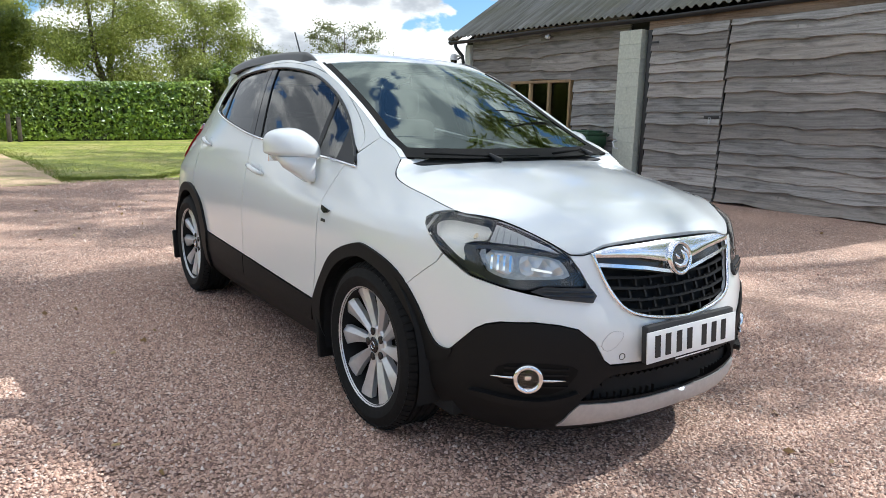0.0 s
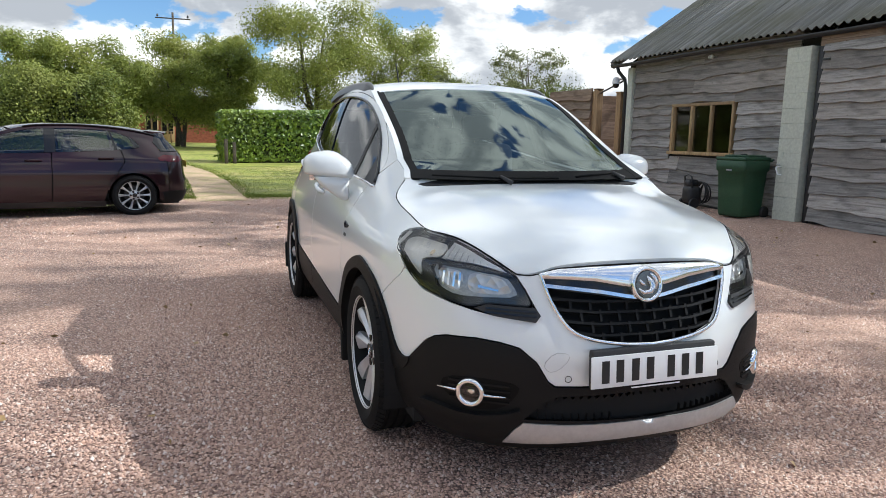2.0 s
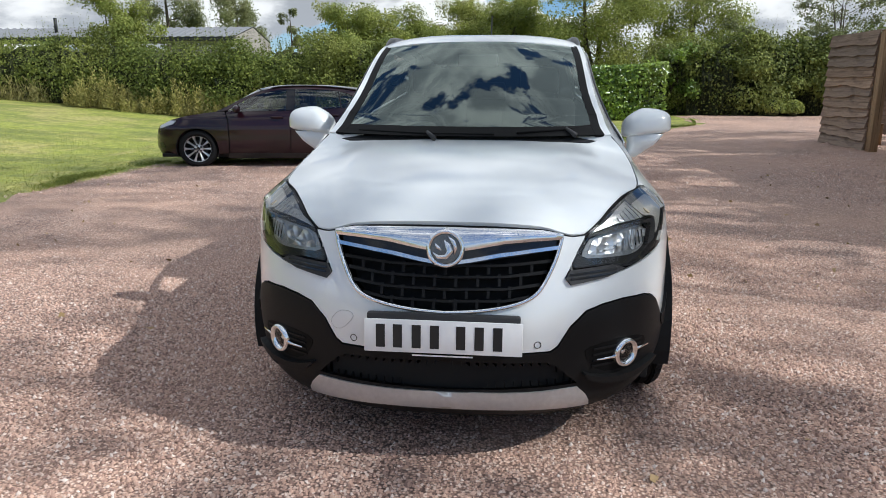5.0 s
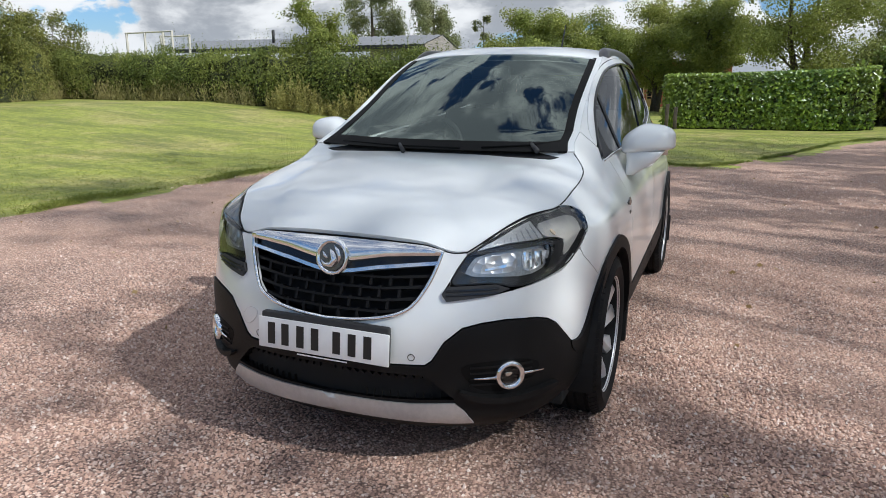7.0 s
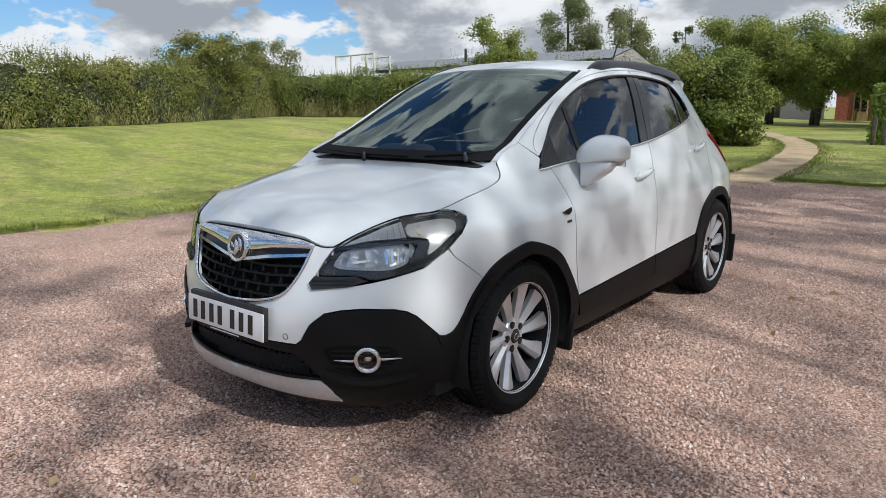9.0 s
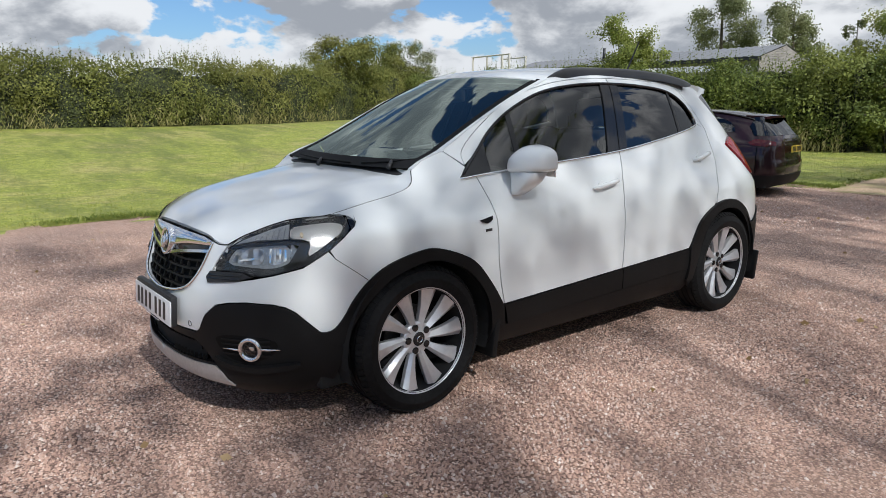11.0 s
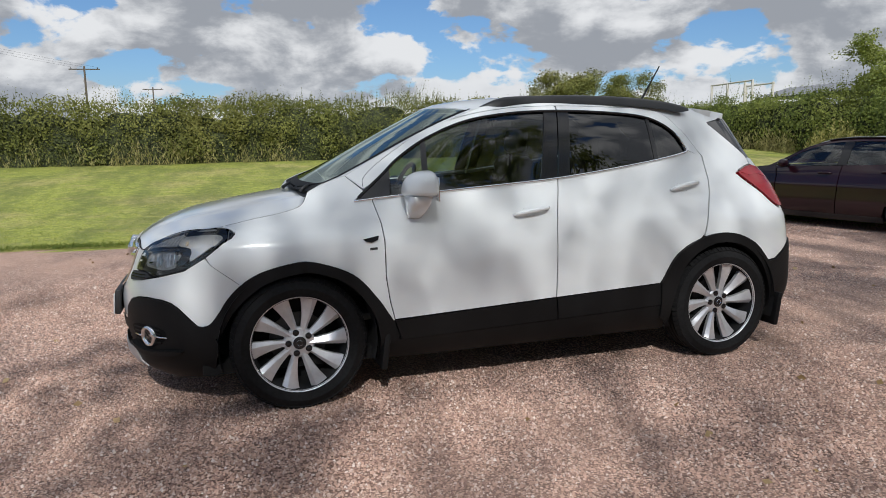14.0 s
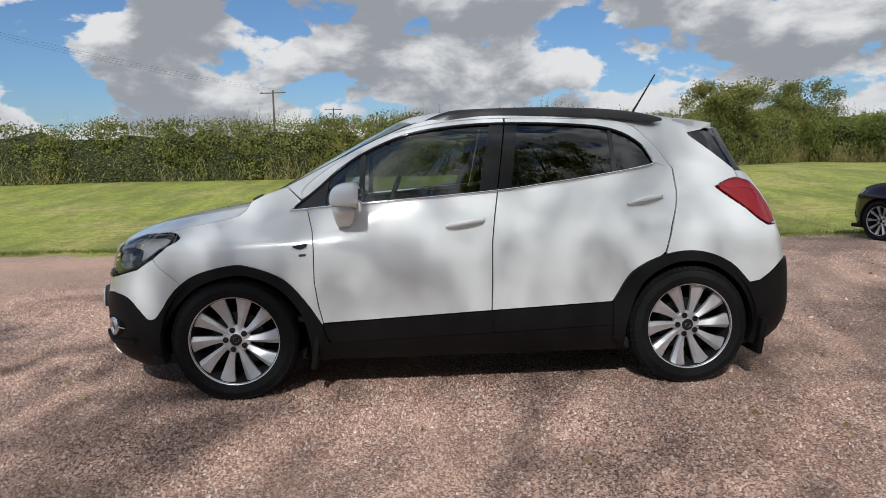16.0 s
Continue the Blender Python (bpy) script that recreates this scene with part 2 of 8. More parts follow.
M["hedge_mixed"] = mat_leaf("hedge_leaf_mixed", (0.062, 0.088, 0.018), (0.165, 0.21, 0.041), (0.315, 0.355, 0.083), 0.6, 0.28)
M["weed"] = mat_leaf("tall_weed", (0.17, 0.165, 0.055), (0.30, 0.28, 0.10), (0.46, 0.40, 0.18), 0.7, 0.2)
M["weed_pale"] = mat_leaf("pale_weed", (0.22, 0.22, 0.06), (0.40, 0.37, 0.12), (0.58, 0.50, 0.20), 0.7, 0.2, 0.35)
M["tree"] = mat_leaf("tree_leaf", (0.115, 0.155, 0.030), (0.245, 0.295, 0.06), (0.42, 0.45, 0.115), 0.55, 0.35, 0.42)
M["birch"] = mat_leaf("birch_leaf", (0.12, 0.14, 0.06), (0.21, 0.24, 0.10), (0.32, 0.34, 0.16), 0.6, 0.3, 0.4)
M["fringe"] = mat_leaf("fringe_grass", (0.07, 0.11, 0.016), (0.15, 0.20, 0.03), (0.27, 0.29, 0.06), 0.6, 0.3)
M["bark"] = mat_plain("bark", (0.10, 0.08, 0.06), 0.9, 0, 0.6, 14, 0.45)
def mat_shade_core(name):
    """A hedge's leafy inside: small light and dark tufts, darkened to paint shade."""
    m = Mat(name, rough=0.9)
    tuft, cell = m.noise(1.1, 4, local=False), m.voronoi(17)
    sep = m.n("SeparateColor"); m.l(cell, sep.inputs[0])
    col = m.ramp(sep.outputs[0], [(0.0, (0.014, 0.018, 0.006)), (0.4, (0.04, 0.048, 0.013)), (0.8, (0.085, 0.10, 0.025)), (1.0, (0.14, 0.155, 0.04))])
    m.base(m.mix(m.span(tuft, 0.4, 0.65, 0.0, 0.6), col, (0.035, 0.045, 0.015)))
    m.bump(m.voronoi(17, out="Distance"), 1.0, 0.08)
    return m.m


# near-black greens stand in for the shade between the leaves
M["core"] = mat_shade_core("hedge_shade_core")
M["board"] = mat_plank("weathered_board", [(0.14, 0.132, 0.122), (0.35, 0.335, 0.318), (0.53, 0.51, 0.49), (0.30, 0.255, 0.215)], 0.85, 1)
M["board_new"] = mat_plank("brown_board", [(0.15, 0.09, 0.055), (0.33, 0.215, 0.14), (0.47, 0.335, 0.235), (0.26, 0.215, 0.18)], 0.8, 1)
M["post_wood"] = mat_plank("oak_post", [(0.20, 0.115, 0.05), (0.33, 0.2, 0.095), (0.43, 0.28, 0.15), (0.27, 0.18, 0.1)], 0.75, 2)
M["frame_wood"] = mat_plank("window_timber", [(0.27, 0.17, 0.08), (0.42, 0.28, 0.14), (0.52, 0.37, 0.2), (0.38, 0.26, 0.14)], 0.6, 2)
M["backing"] = mat_plain("dark_backing", (0.03, 0.027, 0.024), 0.95)
M["block"] = mat_plain("painted_block", (0.54, 0.56, 0.48), 0.8, 0, 0.25, 26, 0.1)
M["gutter"] = mat_plain("black_gutter", (0.02, 0.02, 0.022), 0.45)
M["brick"] = mat_plain("red_brick", (0.33, 0.10, 0.06), 0.85, 0, 0.3, 7, 0.3)
M["render_wall"] = mat_plain("pale_render", (0.62, 0.58, 0.52), 0.85)
M["bin_green"] = mat_plain("green_plastic", (0.02, 0.07, 0.032), 0.45, 0, 0.1, 40, 0.15)
def mat_path(name):
    m = Mat(name, rough=0.95)
    a, b = m.noise(1.7, 5, local=False), m.noise(26, 4, local=False)
    col = m.ramp(b, [(0.3, (0.36, 0.25, 0.155)), (0.7, (0.56, 0.41, 0.27))])
    m.base(m.mix(m.span(a, 0.47, 0.62, 0, 0.7), col, (0.27, 0.25, 0.09)))
    m.bump(b, 0.5, 0.01)
    return m.m


def mat_roof(name):
    m = Mat(name, rough=0.9)
    streak, patch = m.noise(2.4, 5, 0.6, (0.35, 9.0, 0.35), local=False), m.noise(0.9, 4, local=False)
    col = m.ramp(streak, [(0.3, (0.11, 0.105, 0.09)), (0.5, (0.20, 0.195, 0.175)), (0.72, (0.30, 0.295, 0.275))])
    m.base(m.mix(m.span(patch, 0.48, 0.66, 0, 0.55), col, (0.13, 0.125, 0.075)))
    m.bump(m.noise(60, 3, local=False), 0.3, 0.004)
    return m.m


M["path"], M["tin"] = mat_path("sandy_path"), mat_roof("fibre_cement_sheet")
M["black_plastic"] = mat_plain("black_plastic", (0.022, 0.022, 0.023), 0.55, 0, 0.15, 300, 0.15)
M["galv"] = mat_plain("galvanised", (0.45, 0.46, 0.47), 0.45, 0.7)
M["shed_roof"] = mat_plain("shed_roof", (0.22, 0.225, 0.235), 0.6, 0.2)
M["white_cap"] = mat_plain("white_plastic", (0.75, 0.75, 0.74), 0.4)
M["straw"] = mat_leaf("dry_leaf", (0.20, 0.12, 0.05), (0.42, 0.29, 0.13), (0.58, 0.45, 0.25), 0.8, 0.2, 0.1)
M["window_glass"] = mat_glass("pane_glass", (0.75, 0.8, 0.78), 0.75)
def pchip(pts):
    """Monotone cubic through (t, value) knots."""
    x = np.array([p[0] for p in pts], float); y = np.array([p[1] for p in pts], float)
    h = np.diff(x); d = np.diff(y) / h; m = np.zeros(len(x))
    for i in range(1, len(x) - 1):
        if d[i - 1] * d[i] > 0:
            a, b = 2 * h[i] + h[i - 1], h[i] + 2 * h[i - 1]
            m[i] = (a + b) / (a / d[i - 1] + b / d[i])
    m[0], m[-1] = d[0], d[-1]
    def f(t):
        t = np.clip(np.asarray(t, float), x[0], x[-1])
        i = np.clip(np.searchsorted(x, t) - 1, 0, len(x) - 2)
        u = (t - x[i]) / h[i]
        return (y[i] * (1 + 2 * u) * (1 - u) ** 2 + y[i + 1] * u * u * (3 - 2 * u) + h[i] * (m[i] * u * (1 - u) ** 2 + m[i + 1] * u * u * (u - 1)))
    return f

def curve(pts, n=12):
    """Catmull-Rom through points of any dimension."""
    p = np.array(pts, float); p = np.vstack([2 * p[0] - p[1], p, 2 * p[-1] - p[-2]]); out = []
    for i in range(1, len(p) - 2):
        for k in range(n):
            t = k / n; a, b, c, d = p[i - 1 : i + 3]
            out.append(0.5 * (2 * b + (c - a) * t + (2 * a - 5 * b + 4 * c - d) * t * t + (3 * b - a - 3 * c + d) * t ** 3))
    return np.array(out + [p[-2]])

class Wrap:
    """One half of a car body: a plan outline from nose to tail, set in by the height on the side, at the nose and at the tail."""
    def __init__(self, plan, side, nose, tail, taper_front, taper_rear):
        c = curve(plan, 24); seg = np.r_[0, np.cumsum(np.hypot(*np.diff(c, axis=0).T))]
        n = 700; s = np.linspace(0, seg[-1], n)
        self.c = np.stack([np.interp(s, seg, c[:, 0]), np.interp(s, seg, c[:, 1])], 1)
        t = np.gradient(self.c, axis=0); t /= np.hypot(*t.T)[:, None]
        nn = np.stack([-t[:, 1], t[:, 0]], 1) * -1
        nn[0], nn[-1] = (0, -1), (0, 1)
        k = np.ones(25) / 25
        pad = np.vstack([nn[1:13][::-1] * (-1, 1), nn, nn[-13:-1][::-1] * (-1, 1)])
        nn = np.stack([np.convolve(pad[:, i], k, "valid") for i in (0, 1)], 1); nn /= np.hypot(*nn.T)[:, None]
        self.n = nn; self.s = s - np.interp(0, self.c[:, 1], s)
        self.side, self.nose, self.tail, self.kf, self.kr = pchip(side), pchip(nose), pchip(tail), taper_front, taper_rear
    def raw(self, s, z):
        s, z = np.broadcast_arrays(np.asarray(s, float), np.asarray(z, float))
        cx, cy, nx, ny = (np.interp(s, self.s, a) for a in (self.c[:, 0], self.c[:, 1], self.n[:, 0], self.n[:, 1]))
        wf, wr, ws = np.maximum(-ny, 0) ** 2, np.maximum(ny, 0) ** 2, nx ** 2
        far = cy - 0.2
        extra = np.maximum(z - 0.86, 0) * np.where(far < 0, self.kf, self.kr) * (far / 1.2) ** 2 * ws
        d = wf * self.nose(z) + wr * self.tail(z) + ws * self.side(z) + extra
        return np.stack([cx - nx * d, cy - ny * d, z], -1)
    def normal(self, s, z):
        e = 2e-3
        a, b = self.raw(np.asarray(s) + e, z) - self.raw(np.asarray(s) - e, z), self.raw(s, np.asarray(z) + e) - self.raw(s, np.asarray(z) - e)
        n = np.cross(a, b); return n / np.maximum(np.linalg.norm(n, axis=-1, keepdims=True), 1e-9)
    def at(self, s, z, off=0.0):
        p = self.raw(s, z)
        return p + off * self.normal(s, z) if np.any(off) else p
    def find(self, axis, v, z):
        """The way along the outline at which the body has that x (nose half: 'x', tail half: 'X') or y."""
        ss = self.s; p = self.raw(ss, np.full_like(ss, z))
        if axis == "y":
            return float(np.interp(v, np.maximum.accumulate(p[:, 1]), ss))
        half = ss < 0 if axis == "x" else ss > 0
        x, q = p[half, 0], ss[half]
        if axis == "X": x, q = x[::-1], q[::-1]
        return float(np.interp(v, np.maximum.accumulate(x), q))

# ---- mesh makers ----
def mesh_of(name, verts, faces, mats=(), smooth=False, slots=None, sharp=()):
    me = bpy.data.meshes.new(name)
    me.from_pydata([tuple(map(float, v)) for v in verts], [], [tuple(map(int, f)) for f in faces])
    for m in (mats if isinstance(mats, (list, tuple)) else (mats,)):
        me.materials.append(m)
    if smooth: me.polygons.foreach_set("use_smooth", [True] * len(me.polygons))
    if slots is not None: me.polygons.foreach_set("material_index", slots)
    me.update()
    return me


def part(name, verts, faces, mat, parent=None, label="", smooth=False):
    ob = new(name, mesh_of(name, verts, faces, mat, smooth))
    if parent is not None: ob.parent = parent
    if label: ob["label"] = label
    return ob


def part_bm(name, bm, mat, parent=None, label="", smooth=True, limit=40):
    me = bpy.data.meshes.new(name)
    for e in bm.edges:
        if len(e.link_faces) == 2 and e.calc_face_angle(0) > radians(limit): e.smooth = False
    for f in bm.faces: f.smooth = smooth
    bm.to_mesh(me); bm.free()
    me.materials.append(mat)
    ob = new(name, me)
    if parent is not None: ob.parent = parent
    if label: ob["label"] = label
    return ob


def thing(name, label, category, at=(0, 0, 0), turn=0.0, group="", kind=""):
    ob = new(name)
    ob.empty_display_size = 0.1
    ob.matrix_world = pose(*at, 0, 0, turn)
    return tagged(ob, label, category, group, kind)


def box_bm(size, at=(0, 0, 0), bevel=0.0, m=None, bm=None, seg=2):
    """A box centred at a point, with rounded edges, added to a bmesh."""
    own = bmesh.new()
    bmesh.ops.create_cube(own, size=1.0)
    bmesh.ops.scale(own, vec=size, verts=own.verts)
    if bevel: bmesh.ops.bevel(own, geom=own.edges[:], offset=bevel, segments=seg, affect="EDGES", profile=0.5)
    bmesh.ops.translate(own, vec=at, verts=own.verts)
    if m is not None: bmesh.ops.transform(own, matrix=m, verts=own.verts)
    if bm is None: return own
    return join_bm(bm, own)


def join_bm(bm, own):
    me = bpy.data.meshes.new("tmp")
    own.to_mesh(me); own.free(); bm.from_mesh(me); bpy.data.meshes.remove(me)
    return bm


def tube_vf(pts, radius, sides=8, closed=False, caps=True):
    """Verts and faces of a tube along points; radius may be a list."""
    pts = [Vector(p) for p in pts]; n = len(pts)
    rad = radius if isinstance(radius, (list, tuple, np.ndarray)) else [radius] * n
    vs, fs, ref = [], [], None
    for i, p in enumerate(pts):
        a = pts[(i - 1) % n] if closed or i else p
        b = pts[(i + 1) % n] if closed or i < n - 1 else p
        t = (b - a).normalized()
        if ref is None: ref = t.orthogonal().normalized()
        u = (ref - t * ref.dot(t)); u = u.normalized() if u.length > 1e-6 else t.orthogonal().normalized()
        ref, v = u, t.cross(u)
        for k in range(sides):
            c = 2 * math.pi * k / sides
            vs.append(p + (u * math.cos(c) + v * math.sin(c)) * rad[i])
    for i in range(n if closed else n - 1):
        j = (i + 1) % n
        for k in range(sides):
            q = (k + 1) % sides
            fs.append((i * sides + k, i * sides + q, j * sides + q, j * sides + k))
    if caps and not closed:
        fs += [tuple(range(sides))[::-1], tuple((n - 1) * sides + k for k in range(sides))]
    return vs, fs


def revolve_vf(profile, sides=32, axis="x", closed=False):
    """Turns (radius, along) pairs about an axis."""
    vs, fs, n = [], [], len(profile)
    for k in range(sides):
        c, s = math.cos(2 * math.pi * k / sides), math.sin(2 * math.pi * k / sides)
        for r, a in profile:
            vs.append((a, r * c, r * s) if axis == "x" else (r * c, r * s, a))
    for k in range(sides):
        q = (k + 1) % sides
        for i in range(n if closed else n - 1):
            j = (i + 1) % n
            f = (k * n + i, k * n + j, q * n + j, q * n + i)
            fs.append(f[::-1] if axis == "x" else f)
    return vs, fs


def smooth01(t):
    t = np.clip(t, 0, 1)
    return t * t * (3 - 2 * t)


def G(x, y):
    """The height of the ground."""
    x, y = np.asarray(x, float), np.asarray(y, float)
    return 0.8 * smooth01((-x - 6.5) / 14) + 0.013 * np.maximum(y - 8, 0) * smooth01((60 - y) / 30 + 0.5) + 0.12 * smooth01((x - 4.2) / 2.6)


def gz(x, y): return float(G(x, y))


# ---- ground: one sheet to the horizon, drive and path laid on it ----
def ground_sheet():
    ax = np.unique(np.r_[np.linspace(-1600, -120, 9), np.linspace(-120, -24, 14), np.linspace(-24, 16, 81), np.linspace(16, 120, 14), np.linspace(120, 1600, 9)])
    ay = np.unique(np.r_[np.linspace(-1600, -120, 9), np.linspace(-120, -20, 12), np.linspace(-20, 30, 101), np.linspace(30, 120, 14), np.linspace(120, 1600, 9)])
    X, Y = np.meshgrid(ax, ay, indexing="ij")
    bumps = 0.015 * np.sin(X * 0.9) * np.cos(Y * 0.7) * smooth01((-X - 7) / 2)
    Z = G(X, Y) + bumps - 0.012
    n, m = X.shape
    vs = np.stack([X, Y, Z], -1).reshape(-1, 3)
    fs = [(i * m + j, (i + 1) * m + j, (i + 1) * m + j + 1, i * m + j + 1) for i in range(n - 1) for j in range(m - 1)]
    g = new("ground", mesh_of("ground", vs, fs, M["grass"], True))
    return tagged(g, "mown lawn with dry straw-coloured patches", "lawn", kind="structure")


def edge_noise(t, seed, amp):
    return amp * (np.sin(t * 1.7 + seed) * 0.5 + np.sin(t * 4.3 + seed * 2.1) * 0.3 + np.sin(t * 9.1 + seed * 3.7) * 0.2)


def drive_west(y):
    """The lawn edge along the drive's west side."""
    y = np.asarray(y, float)
    return -5.95 - 0.25 * smooth01((-y - 3) / 6) - 0.12 * smooth01((y - 2) / 4) + edge_noise(y, 1.0, 0.13)


def drive_north(x):
    """The lawn edge along the drive's far side."""
    x = np.asarray(x, float)
    return 7.2 + 2.4 * smooth01((x + 5.5) / 3.5) + 8.5 * smooth01((x - 0.6) / 4.6) + 26 * smooth01((x - 5.6) / 3) + edge_noise(x * 1.6, 3.0, 0.16)


def gravel_drive():
    vs, fs, cols = [], [], []
    ys = np.arange(-26, 46.01, 0.25)
    grid = {}
    xs = np.arange(-7, 15.01, 0.25)
    def inside(x, y): return x > float(drive_west(y)) and y < float(drive_north(x)) and not (x > 9 and y < -1.5)
    for i, x in enumerate(xs):
        for j, y in enumerate(ys):
            px, py = x, y
            w, nn = float(drive_west(y)), float(drive_north(x))
            if 0 < w - px < 0.25: px = w
            if 0 < py - nn < 0.25: py = nn
            grid[i, j] = (px, py)
    idx = {}
    def vert(i, j):
        if (i, j) not in idx:
            x, y = grid[i, j]
            lip = 0.0 if inside(x - 0.1, y + 0.1) and inside(x - 0.3, y + 0.3) else -0.02
            idx[i, j] = len(vs); vs.append((x, y, gz(x, y) + 0.006 + lip + 0.006 * math.sin(x * 2.1 + y) * math.sin(y * 1.3)))
        return idx[i, j]
    for i in range(len(xs) - 1):
        for j in range(len(ys) - 1):
            x, y = xs[i] + 0.125, ys[j] + 0.125
            if inside(x + 0.13, y - 0.13):
                fs.append((vert(i, j), vert(i + 1, j), vert(i + 1, j + 1), vert(i, j + 1)))
    ob = new("gravel_drive", mesh_of("gravel_drive", vs, fs, M["gravel"], True))
    return tagged(ob, "pinkish crushed-stone drive with wheel tracks", "drive", kind="structure")


def sandy_path():
    mid = [(-1.2, 9.0), (-1.3, 11.5), (-1.5, 14), (-1.9, 17), (-2.45, 19.7), (-3.2, 22.2), (-4.2, 24.6), (-5.8, 28.2), (-8.2, 32)]
    wid = [0.56, 0.52, 0.52, 0.50, 0.52, 0.48, 0.46, 0.42, 0.35]
    p = curve(mid, 8); w = np.interp(np.linspace(0, 1, len(p)), np.linspace(0, 1, len(wid)), wid)
    vs, fs = [], []
    for k, (q, h) in enumerate(zip(p, w)):
        a = p[min(k + 1, len(p) - 1)] - p[max(k - 1, 0)]; n = np.array([a[1], -a[0]]) / np.hypot(*a)
        for u in (-1, -0.5, 0, 0.5, 1):
            x, y = q + n * u * (h + float(edge_noise(k * 0.22 + 5 * u, 2, 0.16)))
            vs.append((x, y, gz(x, y) + (0.004 if abs(u) == 1 else 0.016)))
    for k in range(len(p) - 1):
        for u in range(4):
            fs.append((k * 5 + u, k * 5 + u + 1, k * 5 + u + 6, k * 5 + u + 5))
    return tagged(new("path", mesh_of("path", vs, [f[::-1] for f in fs], M["path"], True)), "worn sandy footpath through the lawn", "path", kind="structure")


# ---- leaves, hedges, trees ----
RNG = np.random.default_rng(7)


def leaf_mesh(name, at, size, mat, flat=0.0, long=1.6, droop=0.0, ways=None, norms=None, loose=0.55):
    """Leaves as folded diamonds, turned every way, or with their faces about one way. at: (n, 3); size: number or (n,)."""
    at = np.asarray(at, np.float32); n = len(at)
    size = np.broadcast_to(np.asarray(size, np.float32), (n,)) * RNG.uniform(0.6, 1.35, n)
    d = RNG.normal(size=(n, 3)) if ways is None else ways + RNG.normal(size=(n, 3)) * 0.35
    d[:, 2] = d[:, 2] * (1 - flat) - droop
    d /= np.linalg.norm(d, axis=1, keepdims=True)
    if norms is None:
        r = RNG.normal(size=(n, 3)); s = np.cross(d, r); s /= np.maximum(np.linalg.norm(s, axis=1, keepdims=True), 1e-6)
        u = np.cross(s, d)
    else:
        u = norms + RNG.normal(size=(n, 3)) * loose; u /= np.maximum(np.linalg.norm(u, axis=1, keepdims=True), 1e-6)
        d = d - u * np.sum(d * u, 1, keepdims=True); d /= np.maximum(np.linalg.norm(d, axis=1, keepdims=True), 1e-6)
        s = np.cross(u, d)
    L, Wd = (size * long / 2)[:, None], (size / 2)[:, None]
    v = np.stack([at - d * L, at + s * Wd + u * Wd * 0.25, at + d * L, at - s * Wd + u * Wd * 0.25], 1).reshape(-1, 3)
    k = np.arange(n, dtype=np.int32)[:, None] * 4
    loops = np.concatenate([k, k + 1, k + 2, k, k + 2, k + 3], 1).ravel()
    me = bpy.data.meshes.new(name)
    me.vertices.add(len(v)); me.vertices.foreach_set("co", v.ravel())
    me.loops.add(len(loops)); me.loops.foreach_set("vertex_index", loops)
    m = len(loops) // 3
    me.polygons.add(m); me.polygons.foreach_set("loop_start", np.arange(m, dtype=np.int32) * 3); me.polygons.foreach_set("loop_total", np.full(m, 3, np.int32))
    me.materials.append(mat)
    me.update(calc_edges=True)
    return me


def bumpy(p, seed, scale):
    """Cheap smooth noise over points, about -1 to 1."""
    p = np.asarray(p) * scale + seed
    return (np.sin(p[:, 0] * 1.3 + 1.7 * np.sin(p[:, 1] * 0.9)) + np.sin(p[:, 1] * 1.1 + 1.3 * np.sin(p[:, 2] * 1.2)) + np.sin(p[:, 2] * 1.5 + 1.1 * np.sin(p[:, 0] * 0.8))) / 3


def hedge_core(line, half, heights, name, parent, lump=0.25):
    """A lumpy bank along a line, dark for the shade inside a hedge."""
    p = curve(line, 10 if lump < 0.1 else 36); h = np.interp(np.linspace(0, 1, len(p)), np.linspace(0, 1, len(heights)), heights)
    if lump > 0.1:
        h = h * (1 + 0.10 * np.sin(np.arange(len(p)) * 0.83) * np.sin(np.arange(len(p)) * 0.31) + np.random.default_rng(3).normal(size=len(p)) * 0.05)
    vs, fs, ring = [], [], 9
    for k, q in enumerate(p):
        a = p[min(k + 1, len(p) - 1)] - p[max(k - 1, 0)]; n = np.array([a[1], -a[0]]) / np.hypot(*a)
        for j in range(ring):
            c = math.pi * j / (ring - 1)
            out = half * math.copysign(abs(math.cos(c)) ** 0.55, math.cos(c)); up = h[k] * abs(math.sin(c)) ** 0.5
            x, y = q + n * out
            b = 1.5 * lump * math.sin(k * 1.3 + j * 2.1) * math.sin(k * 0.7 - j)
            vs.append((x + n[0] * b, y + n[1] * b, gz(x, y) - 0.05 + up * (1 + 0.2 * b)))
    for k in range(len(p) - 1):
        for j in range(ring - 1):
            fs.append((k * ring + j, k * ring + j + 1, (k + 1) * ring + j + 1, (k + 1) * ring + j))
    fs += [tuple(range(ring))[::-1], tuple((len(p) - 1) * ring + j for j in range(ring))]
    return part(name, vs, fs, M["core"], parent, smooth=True)


